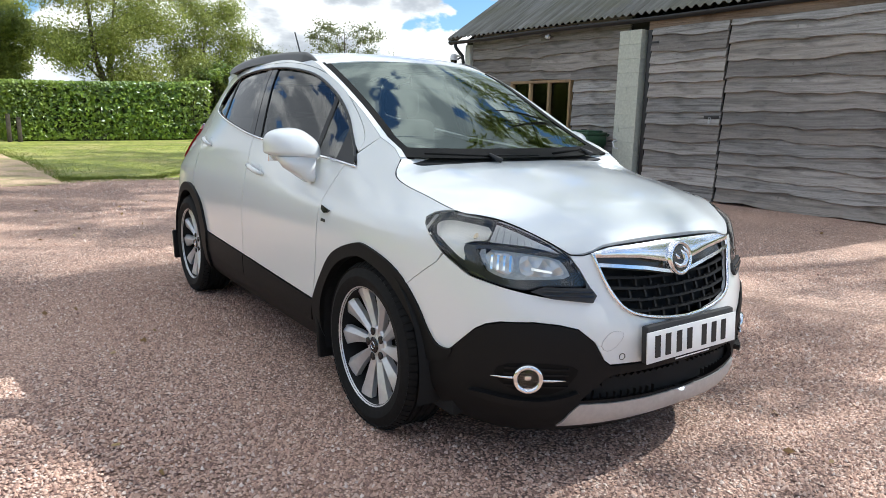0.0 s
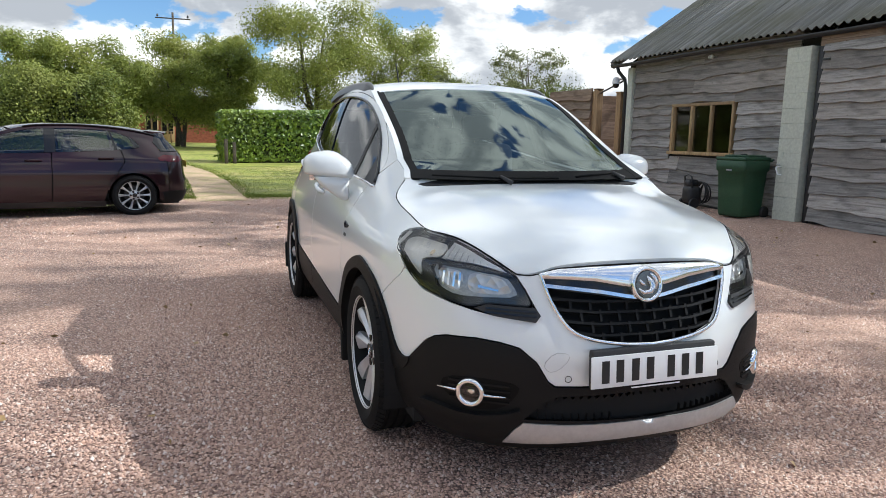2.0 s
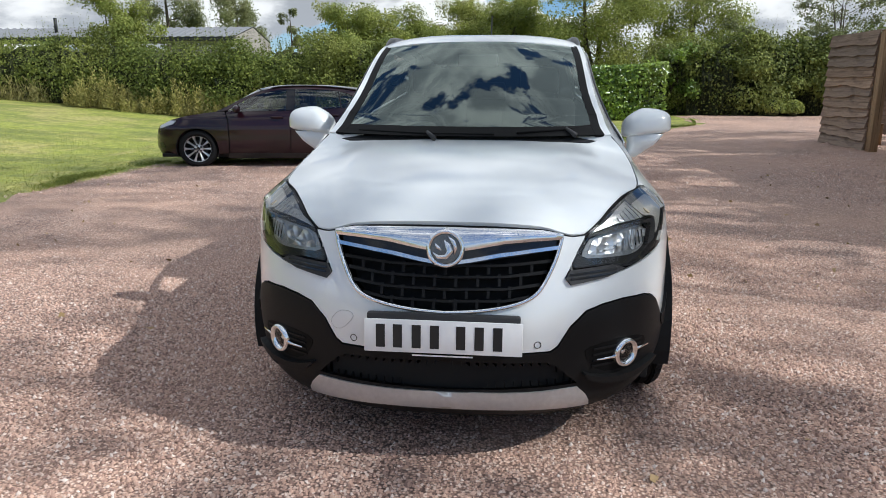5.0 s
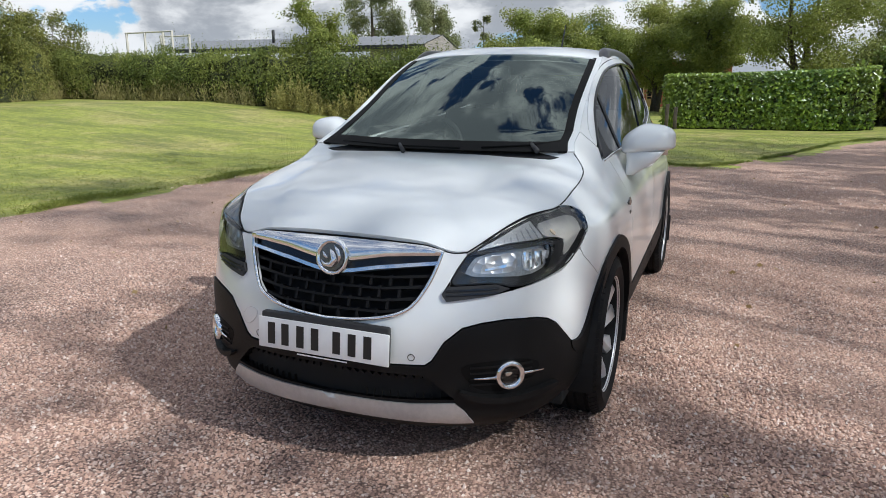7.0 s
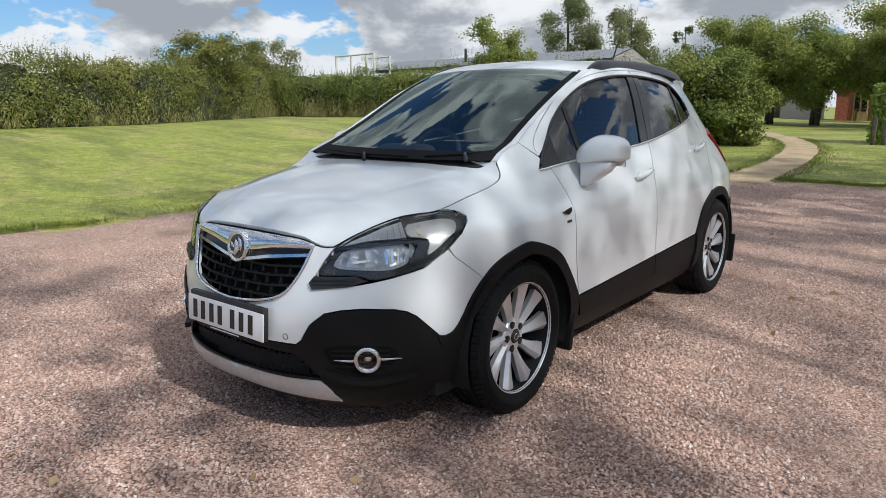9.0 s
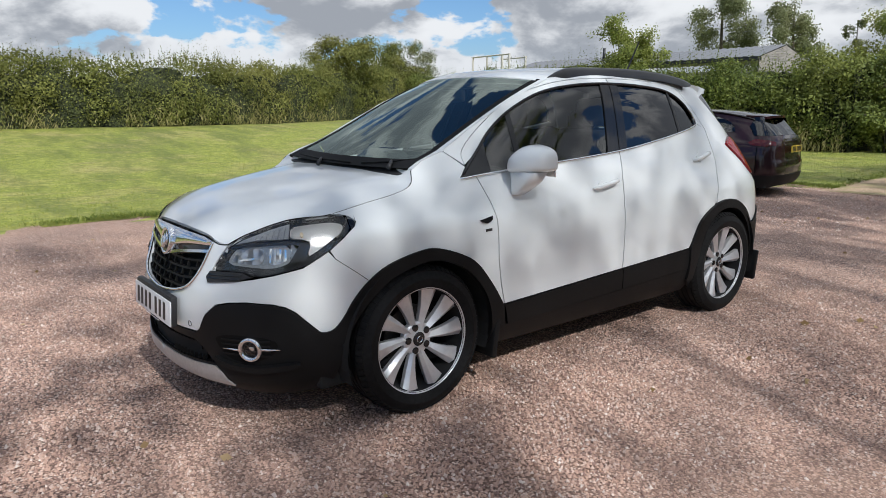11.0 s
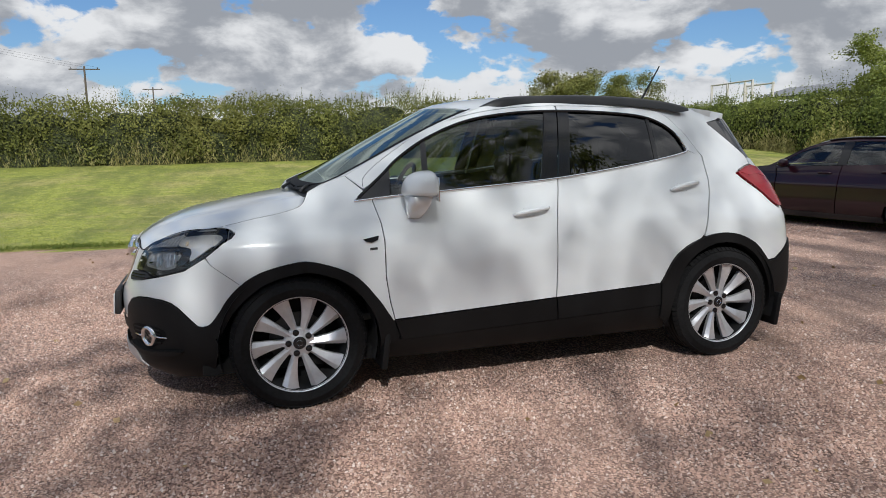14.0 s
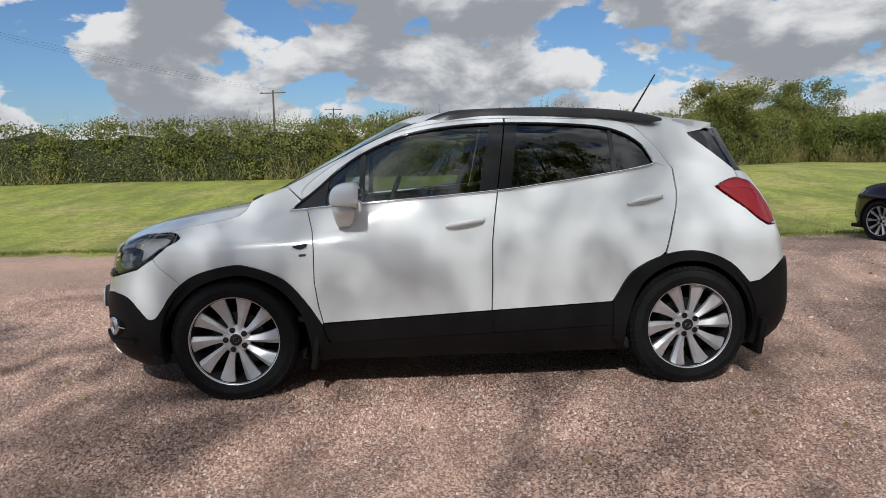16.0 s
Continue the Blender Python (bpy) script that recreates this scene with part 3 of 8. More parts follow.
def hedge_points(line, half, heights, count, clip=False, over=0.1, seed=0.0, ragged=0.3, face=None):
    p = curve(line, 16); seg = np.r_[0, np.cumsum(np.hypot(*np.diff(p, axis=0).T))]
    t = RNG.uniform(0, seg[-1], count)
    q = np.stack([np.interp(t, seg, p[:, 0]), np.interp(t, seg, p[:, 1])], 1)
    e = np.stack([np.interp(t + 0.2, seg, p[:, 0]), np.interp(t + 0.2, seg, p[:, 1])], 1) - np.stack([np.interp(t - 0.2, seg, p[:, 0]), np.interp(t - 0.2, seg, p[:, 1])], 1)
    n = np.stack([e[:, 1], -e[:, 0]], 1) / np.maximum(np.hypot(*e.T), 1e-6)[:, None]
    h = np.interp(t / seg[-1], np.linspace(0, 1, len(heights)), heights)
    # mostly the side that faces the drive, the rest on top
    c = np.where(RNG.uniform(size=count) < 0.62, RNG.uniform(0.0, 0.5, count), RNG.uniform(0.35, 0.8, count)) * math.pi
    out = half * np.sign(np.cos(c)) * np.abs(np.cos(c)) ** 0.6
    up = h * np.abs(np.sin(c)) ** 0.75 * RNG.uniform(0.84, 1.04, count)
    if clip:
        on_top = RNG.uniform(size=count) < 0.34
        out = np.where(on_top, half * RNG.uniform(-1, 1, count), half * np.where(RNG.uniform(size=count) < 0.8, 1, -1))
        up = np.where(on_top, h, h * RNG.uniform(0.02, 1, count))
    lump = bumpy(np.stack([q[:, 0], q[:, 1], up], 1), seed, 1.4) * ragged + RNG.normal(size=count) * over
    k = np.stack([q[:, 0] + n[:, 0] * (out + lump), q[:, 1] + n[:, 1] * (out + lump)], 1)
    z = G(k[:, 0], k[:, 1]) + np.maximum(up * (1 + 0.1 * bumpy(np.stack([q[:, 0], q[:, 1], 0 * up], 1), seed + 3, 0.8) * (0 if clip else 1)) + np.abs(lump) * 0.2, 0.03)
    return np.stack([k[:, 0], k[:, 1], z], 1)


def hedge(name, label, line, half, heights, count, size, mat, clip=False, weeds=0, ragged=0.3, over=0.1, shoots=0, clumps=0):
    h = thing(name, label, "hedge", kind="")
    inner = [tuple(np.array(line[0]) * 0.9 + np.array(line[1]) * 0.1)] + list(line[1:]) if clip else line
    # dark filler behind the leaves; their gaps show it as shade
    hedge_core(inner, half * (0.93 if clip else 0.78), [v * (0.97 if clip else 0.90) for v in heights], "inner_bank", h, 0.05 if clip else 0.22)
    at = hedge_points(line, half, heights, count, clip, over, RNG.uniform(0, 9), ragged)
    p = curve(line, 16); ix = np.linspace(0, 1, len(p)); hx = np.linspace(0, 1, len(heights))
    if clip:
        e = np.array(line[1]) - np.array(line[0]); e = e / np.hypot(*e); w = RNG.uniform(-half, half, 1800)
        cap = np.stack([line[0][0] - e[1] * w + e[0] * RNG.normal(0.02, 0.06, 1800), line[0][1] + e[0] * w + e[1] * 0.02, gz(*line[0]) + heights[0] * RNG.uniform(0.02, 1, 1800)], 1)
        at = np.concatenate([at, cap]); at = at[bumpy(at, 5.0, 13.0) > -0.5]
    norms = np.zeros_like(at)
    near = np.array([np.argmin((p[:, 0] - a[0]) ** 2 + (p[:, 1] - a[1]) ** 2) for a in at])
    norms[:, :2] = (at[:, :2] - p[near]) / half; norms[:, 2] = (at[:, 2] - G(at[:, 0], at[:, 1])) / np.mean(heights) - 0.35
    pts, ways = [at], [norms]
    for f in np.sort(RNG.uniform(0, 1, clumps)):  # bushes that swell out of the hedge's face and top
        q = np.array([np.interp(f, ix, p[:, 0]), np.interp(f, ix, p[:, 1])])
        e = np.array([np.interp(f + 0.01, ix, p[:, 0]), np.interp(f + 0.01, ix, p[:, 1])]) - q
        n = np.array([e[1], -e[0]]) / max(np.hypot(*e), 1e-6)
        r, lift = RNG.uniform(0.28, 0.74), RNG.uniform(0.12, 1.0) ** 0.8
        top = float(np.interp(f, hx, heights)) * (1 + 0.13 * math.sin(f * 61) * math.sin(f * 23 + 1))
        c = q + n * half * RNG.uniform(0.45, 0.95) * math.sqrt(max(0.0, 1.05 - lift * lift)) if RNG.uniform() < 0.85 else q + n * half * RNG.uniform(-0.6, 0.6)
        k = RNG.normal(size=(int(2450 * r * r), 3)); k /= np.linalg.norm(k, axis=1, keepdims=True)
        k = k[(k[:, :2] @ n > -0.45) | (k[:, 2] > 0.25)]
        k = k[bumpy(k, f * 50, 3.2) > -0.5]
        w = np.abs(RNG.normal(0.9, 0.17, len(k)))[:, None]
        z0 = gz(*c)
        a = np.array([c[0], c[1], z0 + top * lift]) + k * w * r * (1, 1, 0.8)
        ok = a[:, 2] > z0 + 0.03
        pts.append(a[ok]); ways.append(k[ok] + (0, 0, 0.3))
    ob = new("leaves", leaf_mesh("leaves", np.concatenate(pts), size, mat, long=1.9 if clip else 1.6, norms=np.concatenate(ways), loose=0.5 if clip else 0.6)); ob.parent = h; ob["kind"] = "stuff"
    if shoots:  # thin leafy twigs over the top
        b = hedge_points(line, half * 0.75, heights, shoots * 3, False, 0.1, 1.0, ragged)
        b = b[b[:, 2] > G(b[:, 0], b[:, 1]) + 0.86 * np.mean(heights)][:shoots]
        hgt = RNG.uniform(0.2, 1.0, len(b)) * np.clip(0.42 + 1.0 * bumpy(b, 2.0, 0.9), 0.15, 1.15)
        lean = RNG.normal(size=(len(b), 2)) * 0.14
        def along(f): return b + np.stack([lean[:, 0] * hgt * f, lean[:, 1] * hgt * f, hgt * f], 1)
        pts = np.concatenate([along(f) + RNG.normal(size=(len(b), 3)) * 0.02 for f in np.linspace(0.0, 1, 9)])
        ob = new("spray", leaf_mesh("spray", pts, size * np.tile(np.repeat(np.linspace(0.9, 0.4, 9), len(b)), 1), mat, long=2.0)); ob.parent = h; ob["kind"] = "stuff"
        stems = np.concatenate([along(f) for f in (0.25, 0.6)])
        ob = new("twig", leaf_mesh("twig", stems, 0.006, M["hedge_dark"], long=45.0, ways=np.tile(np.stack([lean[:, 0], lean[:, 1], np.ones(len(b))], 1) * 4, (2, 1)))); ob.parent = h; ob["kind"] = "stuff"
    if weeds:
        p = curve(line, 16); seg = np.r_[0, np.cumsum(np.hypot(*np.diff(p, axis=0).T))]
        t = RNG.uniform(0, seg[-1], weeds)
        keep = np.sin(t * 0.55) + np.sin(t * 1.7 + 1) + 0.8 * np.sin(t * 5.3) > RNG.normal(size=weeds) * 0.9 - 0.1
        t = t[keep]
        q = np.stack([np.interp(t, seg, p[:, 0]), np.interp(t, seg, p[:, 1])], 1)
        e = np.stack([np.interp(t + 0.2, seg, p[:, 0]), np.interp(t + 0.2, seg, p[:, 1])], 1) - q
        n = np.stack([e[:, 1], -e[:, 0]], 1) / np.maximum(np.hypot(*e.T), 1e-6)[:, None]
        q = q + n * (half + RNG.uniform(-0.2, 0.45, len(t)))[:, None]
        tall = RNG.uniform(0.15, 0.85, len(t))
        pts, ways = [], []
        for f in np.linspace(0.1, 1, 6):
            pts.append(np.stack([q[:, 0] + RNG.normal(size=len(t)) * 0.05, q[:, 1] + RNG.normal(size=len(t)) * 0.05, G(q[:, 0], q[:, 1]) + tall * f], 1))
            ways.append(np.stack([RNG.normal(size=len(t)) * 0.3, RNG.normal(size=len(t)) * 0.3, np.ones(len(t))], 1))
        ob = new("weed", leaf_mesh("weed", np.concatenate(pts), 0.024, M["weed"], long=7.0, ways=np.concatenate(ways))); ob.parent = h; ob["kind"] = "stuff"
        ob["label"] = "straw-coloured seed heads and docks"
    return h


def tree(name, label, at, height, spread, leaves, size, mat, trunk=0.16, stems=1, bare=0.28, seed=1, round_=1.0, droop=0.0, gappy=0.35, fill=1.25):
    rnd = random.Random(seed)
    x, y = at[:2]; z0 = gz(x, y) - 0.05
    t = thing(name, label, "tree", (x, y, z0))
    vs, fs, tips = [], [], []
    def limb(pts, rad):
        a, b = tube_vf(pts, rad, 6)
        o = len(vs); vs.extend(a); fs.extend(tuple(i + o for i in f) for f in b)
    for s in range(stems):
        lean = Vector((rnd.uniform(-1, 1), rnd.uniform(-1, 1), 0)) * (0.12 if stems == 1 else 0.35) * spread
        top = Vector((0, 0, height * rnd.uniform(0.82, 0.92))) + lean
        base = Vector((rnd.uniform(-1, 1), rnd.uniform(-1, 1), 0)) * (0.0 if stems == 1 else 0.25)
        mid = base.lerp(top, 0.5) + Vector((rnd.uniform(-1, 1), rnd.uniform(-1, 1), 0)) * 0.05 * height
        tr = [base, base.lerp(mid, 0.5) + Vector((0.02, 0, 0)), mid, mid.lerp(top, 0.5), top]
        r0 = trunk / (1 if stems == 1 else 1.5)
        limb(tr, [r0 * 1.25, r0, r0 * 0.72, r0 * 0.45, r0 * 0.12])
        for k in range(int(9 / stems) + 4):
            f = bare + (0.96 - bare) * (k + rnd.random()) / (int(9 / stems) + 4)
            p = base.lerp(mid, f * 2) if f < 0.5 else mid.lerp(top, f * 2 - 1)
            c = rnd.uniform(0, 6.283)
            reach = spread * (0.35 + 0.65 * math.sin(math.pi * min(1, max(0.1, (f - bare * 0.6) / (1.05 - bare * 0.6)))) ** 0.7) * rnd.uniform(0.65, 1.05)
            end = p + Vector((math.cos(c) * reach, math.sin(c) * reach, height * rnd.uniform(0.04, 0.2) * (1 - 1.6 * droop)))
            kn = p.lerp(end, 0.5) + Vector((0, 0, height * 0.03))
            limb([p, kn, end], [r0 * 0.4 * (1.1 - f), r0 * 0.24 * (1.1 - f) + 0.006, 0.006])
            for g in (0.45, 0.7, 0.9, 1.0):
                q = (p.lerp(kn, g * 2) if g < 0.5 else kn.lerp(end, g * 2 - 1))
                tips.append((q, spread * rnd.uniform(0.16, 0.30) * round_))
                e2 = q + Vector((rnd.uniform(-1, 1), rnd.uniform(-1, 1), rnd.uniform(-0.2, 0.7))) * spread * 0.24
                limb([q, e2], [0.012, 0.004]); tips.append((e2, spread * rnd.uniform(0.12, 0.22) * round_))
        tips.append((top, spread * 0.2 * round_))
    part("trunk", vs, fs, M["bark"], t, smooth=True)
    c = np.array([tuple(a) for a, _ in tips]); r = np.array([b for _, b in tips])
    k = RNG.choice(len(c), leaves, p=r ** 2 / np.sum(r ** 2))
    d = RNG.normal(size=(leaves, 3)); d /= np.linalg.norm(d, axis=1, keepdims=True)
    way = np.clip(RNG.normal(0.82, 0.2, leaves), 0.1, 1.08) if gappy < 0.8 else np.minimum(np.abs(RNG.normal(0.0, 0.75, leaves)), RNG.uniform(0.85, 1.2, leaves))
    pt = c[k] + d * (r[k] * way)[:, None] * (1, 1, 0.85)
    pt[:, 2] -= droop * RNG.uniform(0, 1, leaves) ** 2 * spread * 0.9
    kept = bumpy(pt, seed, 4.0 / max(spread, 0.5)) > -0.75 + gappy * 0.6
    pt = pt[kept]
    deep = c[RNG.choice(len(c), leaves // 5)] + RNG.normal(size=(leaves // 5, 3)) * np.mean(r) * 0.45
    sizes = np.r_[np.full(len(pt), size), np.full(len(deep), size * fill)]
    allp = np.concatenate([pt, deep]); mid = np.array([0, 0, height * 0.55])
    ob = new("crown", leaf_mesh("crown", allp, sizes, mat, droop=droop * 2, norms=(allp - mid) / spread * 0.5 + np.concatenate([d[kept] * 0.8, 0 * deep]) + (0, 0, 0.3), loose=0.65)); ob.parent = t
    return t


ground = ground_sheet()
drive = gravel_drive()
sandy_path()
hedge("field_hedge", "long unclipped hedge with seeding weeds along its foot", [(-16.5, -52), (-19, -28), (-20.2, -8), (-21.5, 4), (-25, 13), (-31, 20.5)], 1.5, [1.85, 1.9, 1.7, 1.85, 2.1, 2.5], 38000, 0.048, M["hedge"], clumps=330, weeds=2800, ragged=0.5, over=0.12, shoots=2800)
hedge("side_hedge", "tall mixed hedge with bramble and weeds, ending in a rounded bush", [(-36, 21.2), (-30, 20.9), (-20, 20.6), (-12, 20.2), (-7, 19.6), (-4.9, 19.4)], 1.25, [2.5, 2.15, 2.0, 2.2, 2.4, 2.35], 26000, 0.054, M["hedge_mixed"], clumps=190, weeds=5000, ragged=0.45, over=0.12, shoots=900)
hedge("laurel_hedge", "clipped evergreen laurel hedge with glossy leaves", [(-0.95, 22.5), (1.7, 22.7), (3.9, 22.95), (5.55, 23.1)], 0.75, [1.80, 1.84, 1.92, 2.0], 26000, 0.068, M["laurel"], clip=True, ragged=0.09, over=0.075)
def tall_weeds():
    """Seeding docks and nettles that stand before the side hedge."""
    n = 420
    x, y = RNG.uniform(-15.5, -7.6, n), RNG.normal(18.75, 0.28, n)
    h = RNG.uniform(0.45, 1.35, n) * (0.75 + 0.35 * np.sin(x * 2.1))
    pts, ways = [], []
    for f in np.linspace(0.08, 1, 34):
        a = RNG.uniform(0, 6.283, n); r = (0.15 - 0.10 * f) * RNG.uniform(0.2, 1, n)
        pts.append(np.stack([x + np.cos(a) * r, y + np.sin(a) * r, G(x, y) + h * f], 1))
        ways.append(np.stack([np.cos(a), np.sin(a), np.full(n, 0.9)], 1))
    ob = new("tall_weeds", leaf_mesh("tall_weeds", np.concatenate(pts), 0.034, M["weed_pale"], long=3.0, ways=np.concatenate(ways)))
    tagged(ob, "tall straw-coloured seeding weeds before the hedge", "weeds", kind="stuff")


tall_weeds()
# ---- cars: panels are cut out of one body surface ----
def clip_cell(poly, x0, y0, x1, y1):
    """The part of a polygon inside an upright rectangle."""
    for ax, lim, sign in ((0, x0, 1), (0, x1, -1), (1, y0, 1), (1, y1, -1)):
        out = []
        for i in range(len(poly)):
            a, b = poly[i - 1], poly[i]
            ia, ib = (a[ax] - lim) * sign >= -1e-9, (b[ax] - lim) * sign >= -1e-9
            if ia != ib:
                t = (lim - a[ax]) / (b[ax] - a[ax])
                out.append((a[0] + (b[0] - a[0]) * t, a[1] + (b[1] - a[1]) * t))
            if ib: out.append(b)
        poly = out
        if len(poly) < 3: return []
    return poly


def shrink(poly, by):
    """Moves every side of a polygon inwards."""
    p = np.array(poly); n = len(p)
    area = 0.5 * np.sum(p[:, 0] * np.roll(p[:, 1], -1) - np.roll(p[:, 0], -1) * p[:, 1])
    sg = 1 if area > 0 else -1
    out = []
    for i in range(n):
        a, b, c = p[i - 1], p[i], p[(i + 1) % n]
        d1, d2 = (b - a) / max(np.linalg.norm(b - a), 1e-9), (c - b) / max(np.linalg.norm(c - b), 1e-9)
        n1, n2 = np.array([-d1[1], d1[0]]) * sg, np.array([-d2[1], d2[0]]) * sg
        m = n1 + n2; k = max(1 + n1 @ n2, 0.35)
        out.append(tuple(b + m * by / k))
    return out


def soften(poly, rounds=1, keep=()):
    """Rounds a polygon's corners, but for those kept."""
    for _ in range(rounds):
        out = []
        for i in range(len(poly)):
            a, b = np.array(poly[i]), np.array(poly[(i + 1) % len(poly)])
            if tuple(poly[i]) in keep: out.append(tuple(poly[i]))
            else: out.append(tuple(a * 0.75 + b * 0.25))
            if tuple(poly[(i + 1) % len(poly)]) not in keep: out.append(tuple(a * 0.25 + b * 0.75))
        poly = out
    return poly


def panel_vf(W, poly, step=0.035, off=0.0, gap=0.0014, skirt=0.014, dish=0.0):
    """A panel: the piece of the body surface inside an outline of (way round, height), with its edges folded in."""
    poly = [tuple(map(float, p)) for p in poly]
    if gap:
        lim = (W.s[0], W.s[-1])
        sh = shrink(poly, gap)
        poly = [(p[0] if min(abs(p[0] - lim[0]), abs(p[0] - lim[1])) < 1e-3 else q[0], q[1]) for p, q in zip(poly, sh)]
    s0, s1 = min(p[0] for p in poly), max(p[0] for p in poly)
    z0, z1 = min(p[1] for p in poly), max(p[1] for p in poly)
    ns, nz = max(1, math.ceil((s1 - s0) / step)), max(1, math.ceil((z1 - z0) / step))
    idx, uv, faces = {}, [], []
    def vert(p):
        k = (round(p[0] * 20000), round(p[1] * 20000))
        if k not in idx: idx[k] = len(uv); uv.append(p)
        return idx[k]
    for i in range(ns):
        a, b = s0 + (s1 - s0) * i / ns, s0 + (s1 - s0) * (i + 1) / ns
        strip = clip_cell(poly, a, z0 - 1, b, z1 + 1)
        if not strip: continue
        for j in range(nz):
            c = clip_cell(strip, a, z0 + (z1 - z0) * j / nz, b, z0 + (z1 - z0) * (j + 1) / nz)
            if len(c) < 3: continue
            f = []
            for p in c:
                v = vert(p)
                if v not in f: f.append(v)
            if len(f) >= 3:
                ar = sum(uv[f[k - 1]][0] * uv[f[k]][1] - uv[f[k]][0] * uv[f[k - 1]][1] for k in range(len(f)))
                if abs(ar) > 1e-7: faces.append(tuple(f) if ar > 0 else tuple(f[::-1]))
    u = np.array(uv)
    if callable(off): off = np.array([off(a, b) for a, b in uv])[:, None]
    P = W.at(u[:, 0], u[:, 1], off) if np.any(off) else W.at(u[:, 0], u[:, 1])
    if dish:
        P = P - dish
    verts = [tuple(p) for p in P]
    if skirt:
        N = W.normal(u[:, 0], u[:, 1])
        seen = {}
        for f in faces:
            for k in range(len(f)):
                e = (f[k - 1], f[k]); r = (e[1], e[0])
                if r in seen: seen.pop(r)
                else: seen[e] = 1
        low = {}
        def under(v):
            if v not in low: low[v] = len(verts); verts.append(tuple(P[v] - N[v] * skirt))
            return low[v]
        for a, b in list(seen):
            if abs(P[a][0]) < 1e-4 and abs(P[b][0]) < 1e-4: continue
            faces.append((b, a, under(a), under(b)))
    return verts, faces


def flip(verts, faces):
    return [(-v[0], v[1], v[2]) for v in verts], [f[::-1] for f in faces]


def both(verts, faces):
    """Both halves in one mesh, welded on the middle."""
    verts = [(0.0 if abs(v[0]) < 2.5e-3 else v[0], v[1], v[2]) for v in verts]
    v2, f2 = flip(verts, faces); remap = []
    out = list(verts)
    for i, v in enumerate(v2):
        if abs(v[0]) < 2e-4: remap.append(i)
        else: remap.append(len(out)); out.append(v)
    return out, list(faces) + [tuple(remap[i] for i in f) for f in f2]


def shaded(name, verts, faces, mat, parent, label="", limit=35):
    """A smooth-shaded part whose folded edges stay crisp."""
    bm = bmesh.new()
    bv = [bm.verts.new(v) for v in verts]
    for f in faces:
        try: bm.faces.new([bv[i] for i in f])
        except ValueError: pass
    loose = [v for v in bm.verts if not v.link_faces]
    bmesh.ops.delete(bm, geom=loose, context="VERTS")
    return part_bm(name, bm, mat, parent, label, True, limit)


class Body:
    """Puts panels of one wrap under a car."""
    def __init__(self, W, car): self.W, self.car = W, car
    def pair(self, name, poly, mat, label="", parent=(None, None), **kw):
        v, f = panel_vf(self.W, poly, **kw)
        a = shaded(name, v, f, mat, parent[0] or self.car, label)
        b = shaded(name, *flip(v, f), mat, parent[1] or self.car, label)
        return a, b
    def whole(self, name, poly, mat, label="", parent=None, **kw):
        v, f = panel_vf(self.W, poly, **kw)
        return shaded(name, *both(v, f), mat, parent or self.car, label)
    def rows(self, name, edge, middle, mat, span=(0.0, 1.0), power=2.2, n=14, bulge=None, label="", skirt=0.012, mirrored=True, parent=None):
        """A sheet across the car between an edge curve and a middle curve; span: the part of the way out that it covers."""
        vs, fs = [], []
        m = len(edge)
        for k in range(m):
            for j in range(n + 1):
                w = span[0] + (span[1] - span[0]) * j / n
                e, c = edge[k], middle[k]
                z = c[2] + (e[2] - c[2]) * w ** power
                if bulge: z += bulge(k / (m - 1), w)
                vs.append((e[0] * w, c[1] + (e[1] - c[1]) * w ** 1.8, z))
        q = n + 1
        for k in range(m - 1):
            for j in range(n): fs.append((k * q + j, k * q + j + 1, (k + 1) * q + j + 1, (k + 1) * q + j))
        if skirt:
            rim = [k * q + n for k in range(m)]
            ring = ([j for j in range(n)] if True else []) + rim + [(m - 1) * q + j for j in range(n - 1, -1, -1)]
            if span[0] > 0: ring += [k * q for k in range(m - 2, 0, -1)]
            o = len(vs); vs += [(vs[i][0] * 0.995, vs[i][1], vs[i][2] - skirt) for i in ring]
            cnt = len(ring)
            for a in range(cnt - 1 if span[0] == 0 else cnt):
                b = (a + 1) % cnt
                fs.append((ring[b], ring[a], o + a, o + b))
        if not mirrored:
            return shaded(name, vs, fs, mat, parent or self.car, label), shaded(name, *flip(vs, fs), mat, parent or self.car, label)
        return shaded(name, *both(vs, fs), mat, parent or self.car, label)


M["white_paint"] = mat_paint("white_paint", (0.775, 0.797, 0.79))
M["clad"] = mat_plain("grained_black_plastic", (0.008, 0.008, 0.0082), 0.55, 0, 0.12, 420, 0.1)
M["tyre"] = mat_plain("tyre_rubber", (0.0105, 0.0105, 0.0107), 0.75, 0, 0.2, 60, 0.25)
M["alloy"] = mat_plain("silver_alloy", (0.66, 0.66, 0.67), 0.34, 0.55, 0, 40, 0.05)
def mat_facet(name, col, rough, scale, strength, metal=0.9):
    """Moulded reflector: small bright facets that each mirror another way."""
    m = Mat(name, base=col, rough=rough, metal=metal)
    m.bump(m.voronoi(scale, True, "Distance"), strength, 0.9 / scale)
    return m.m


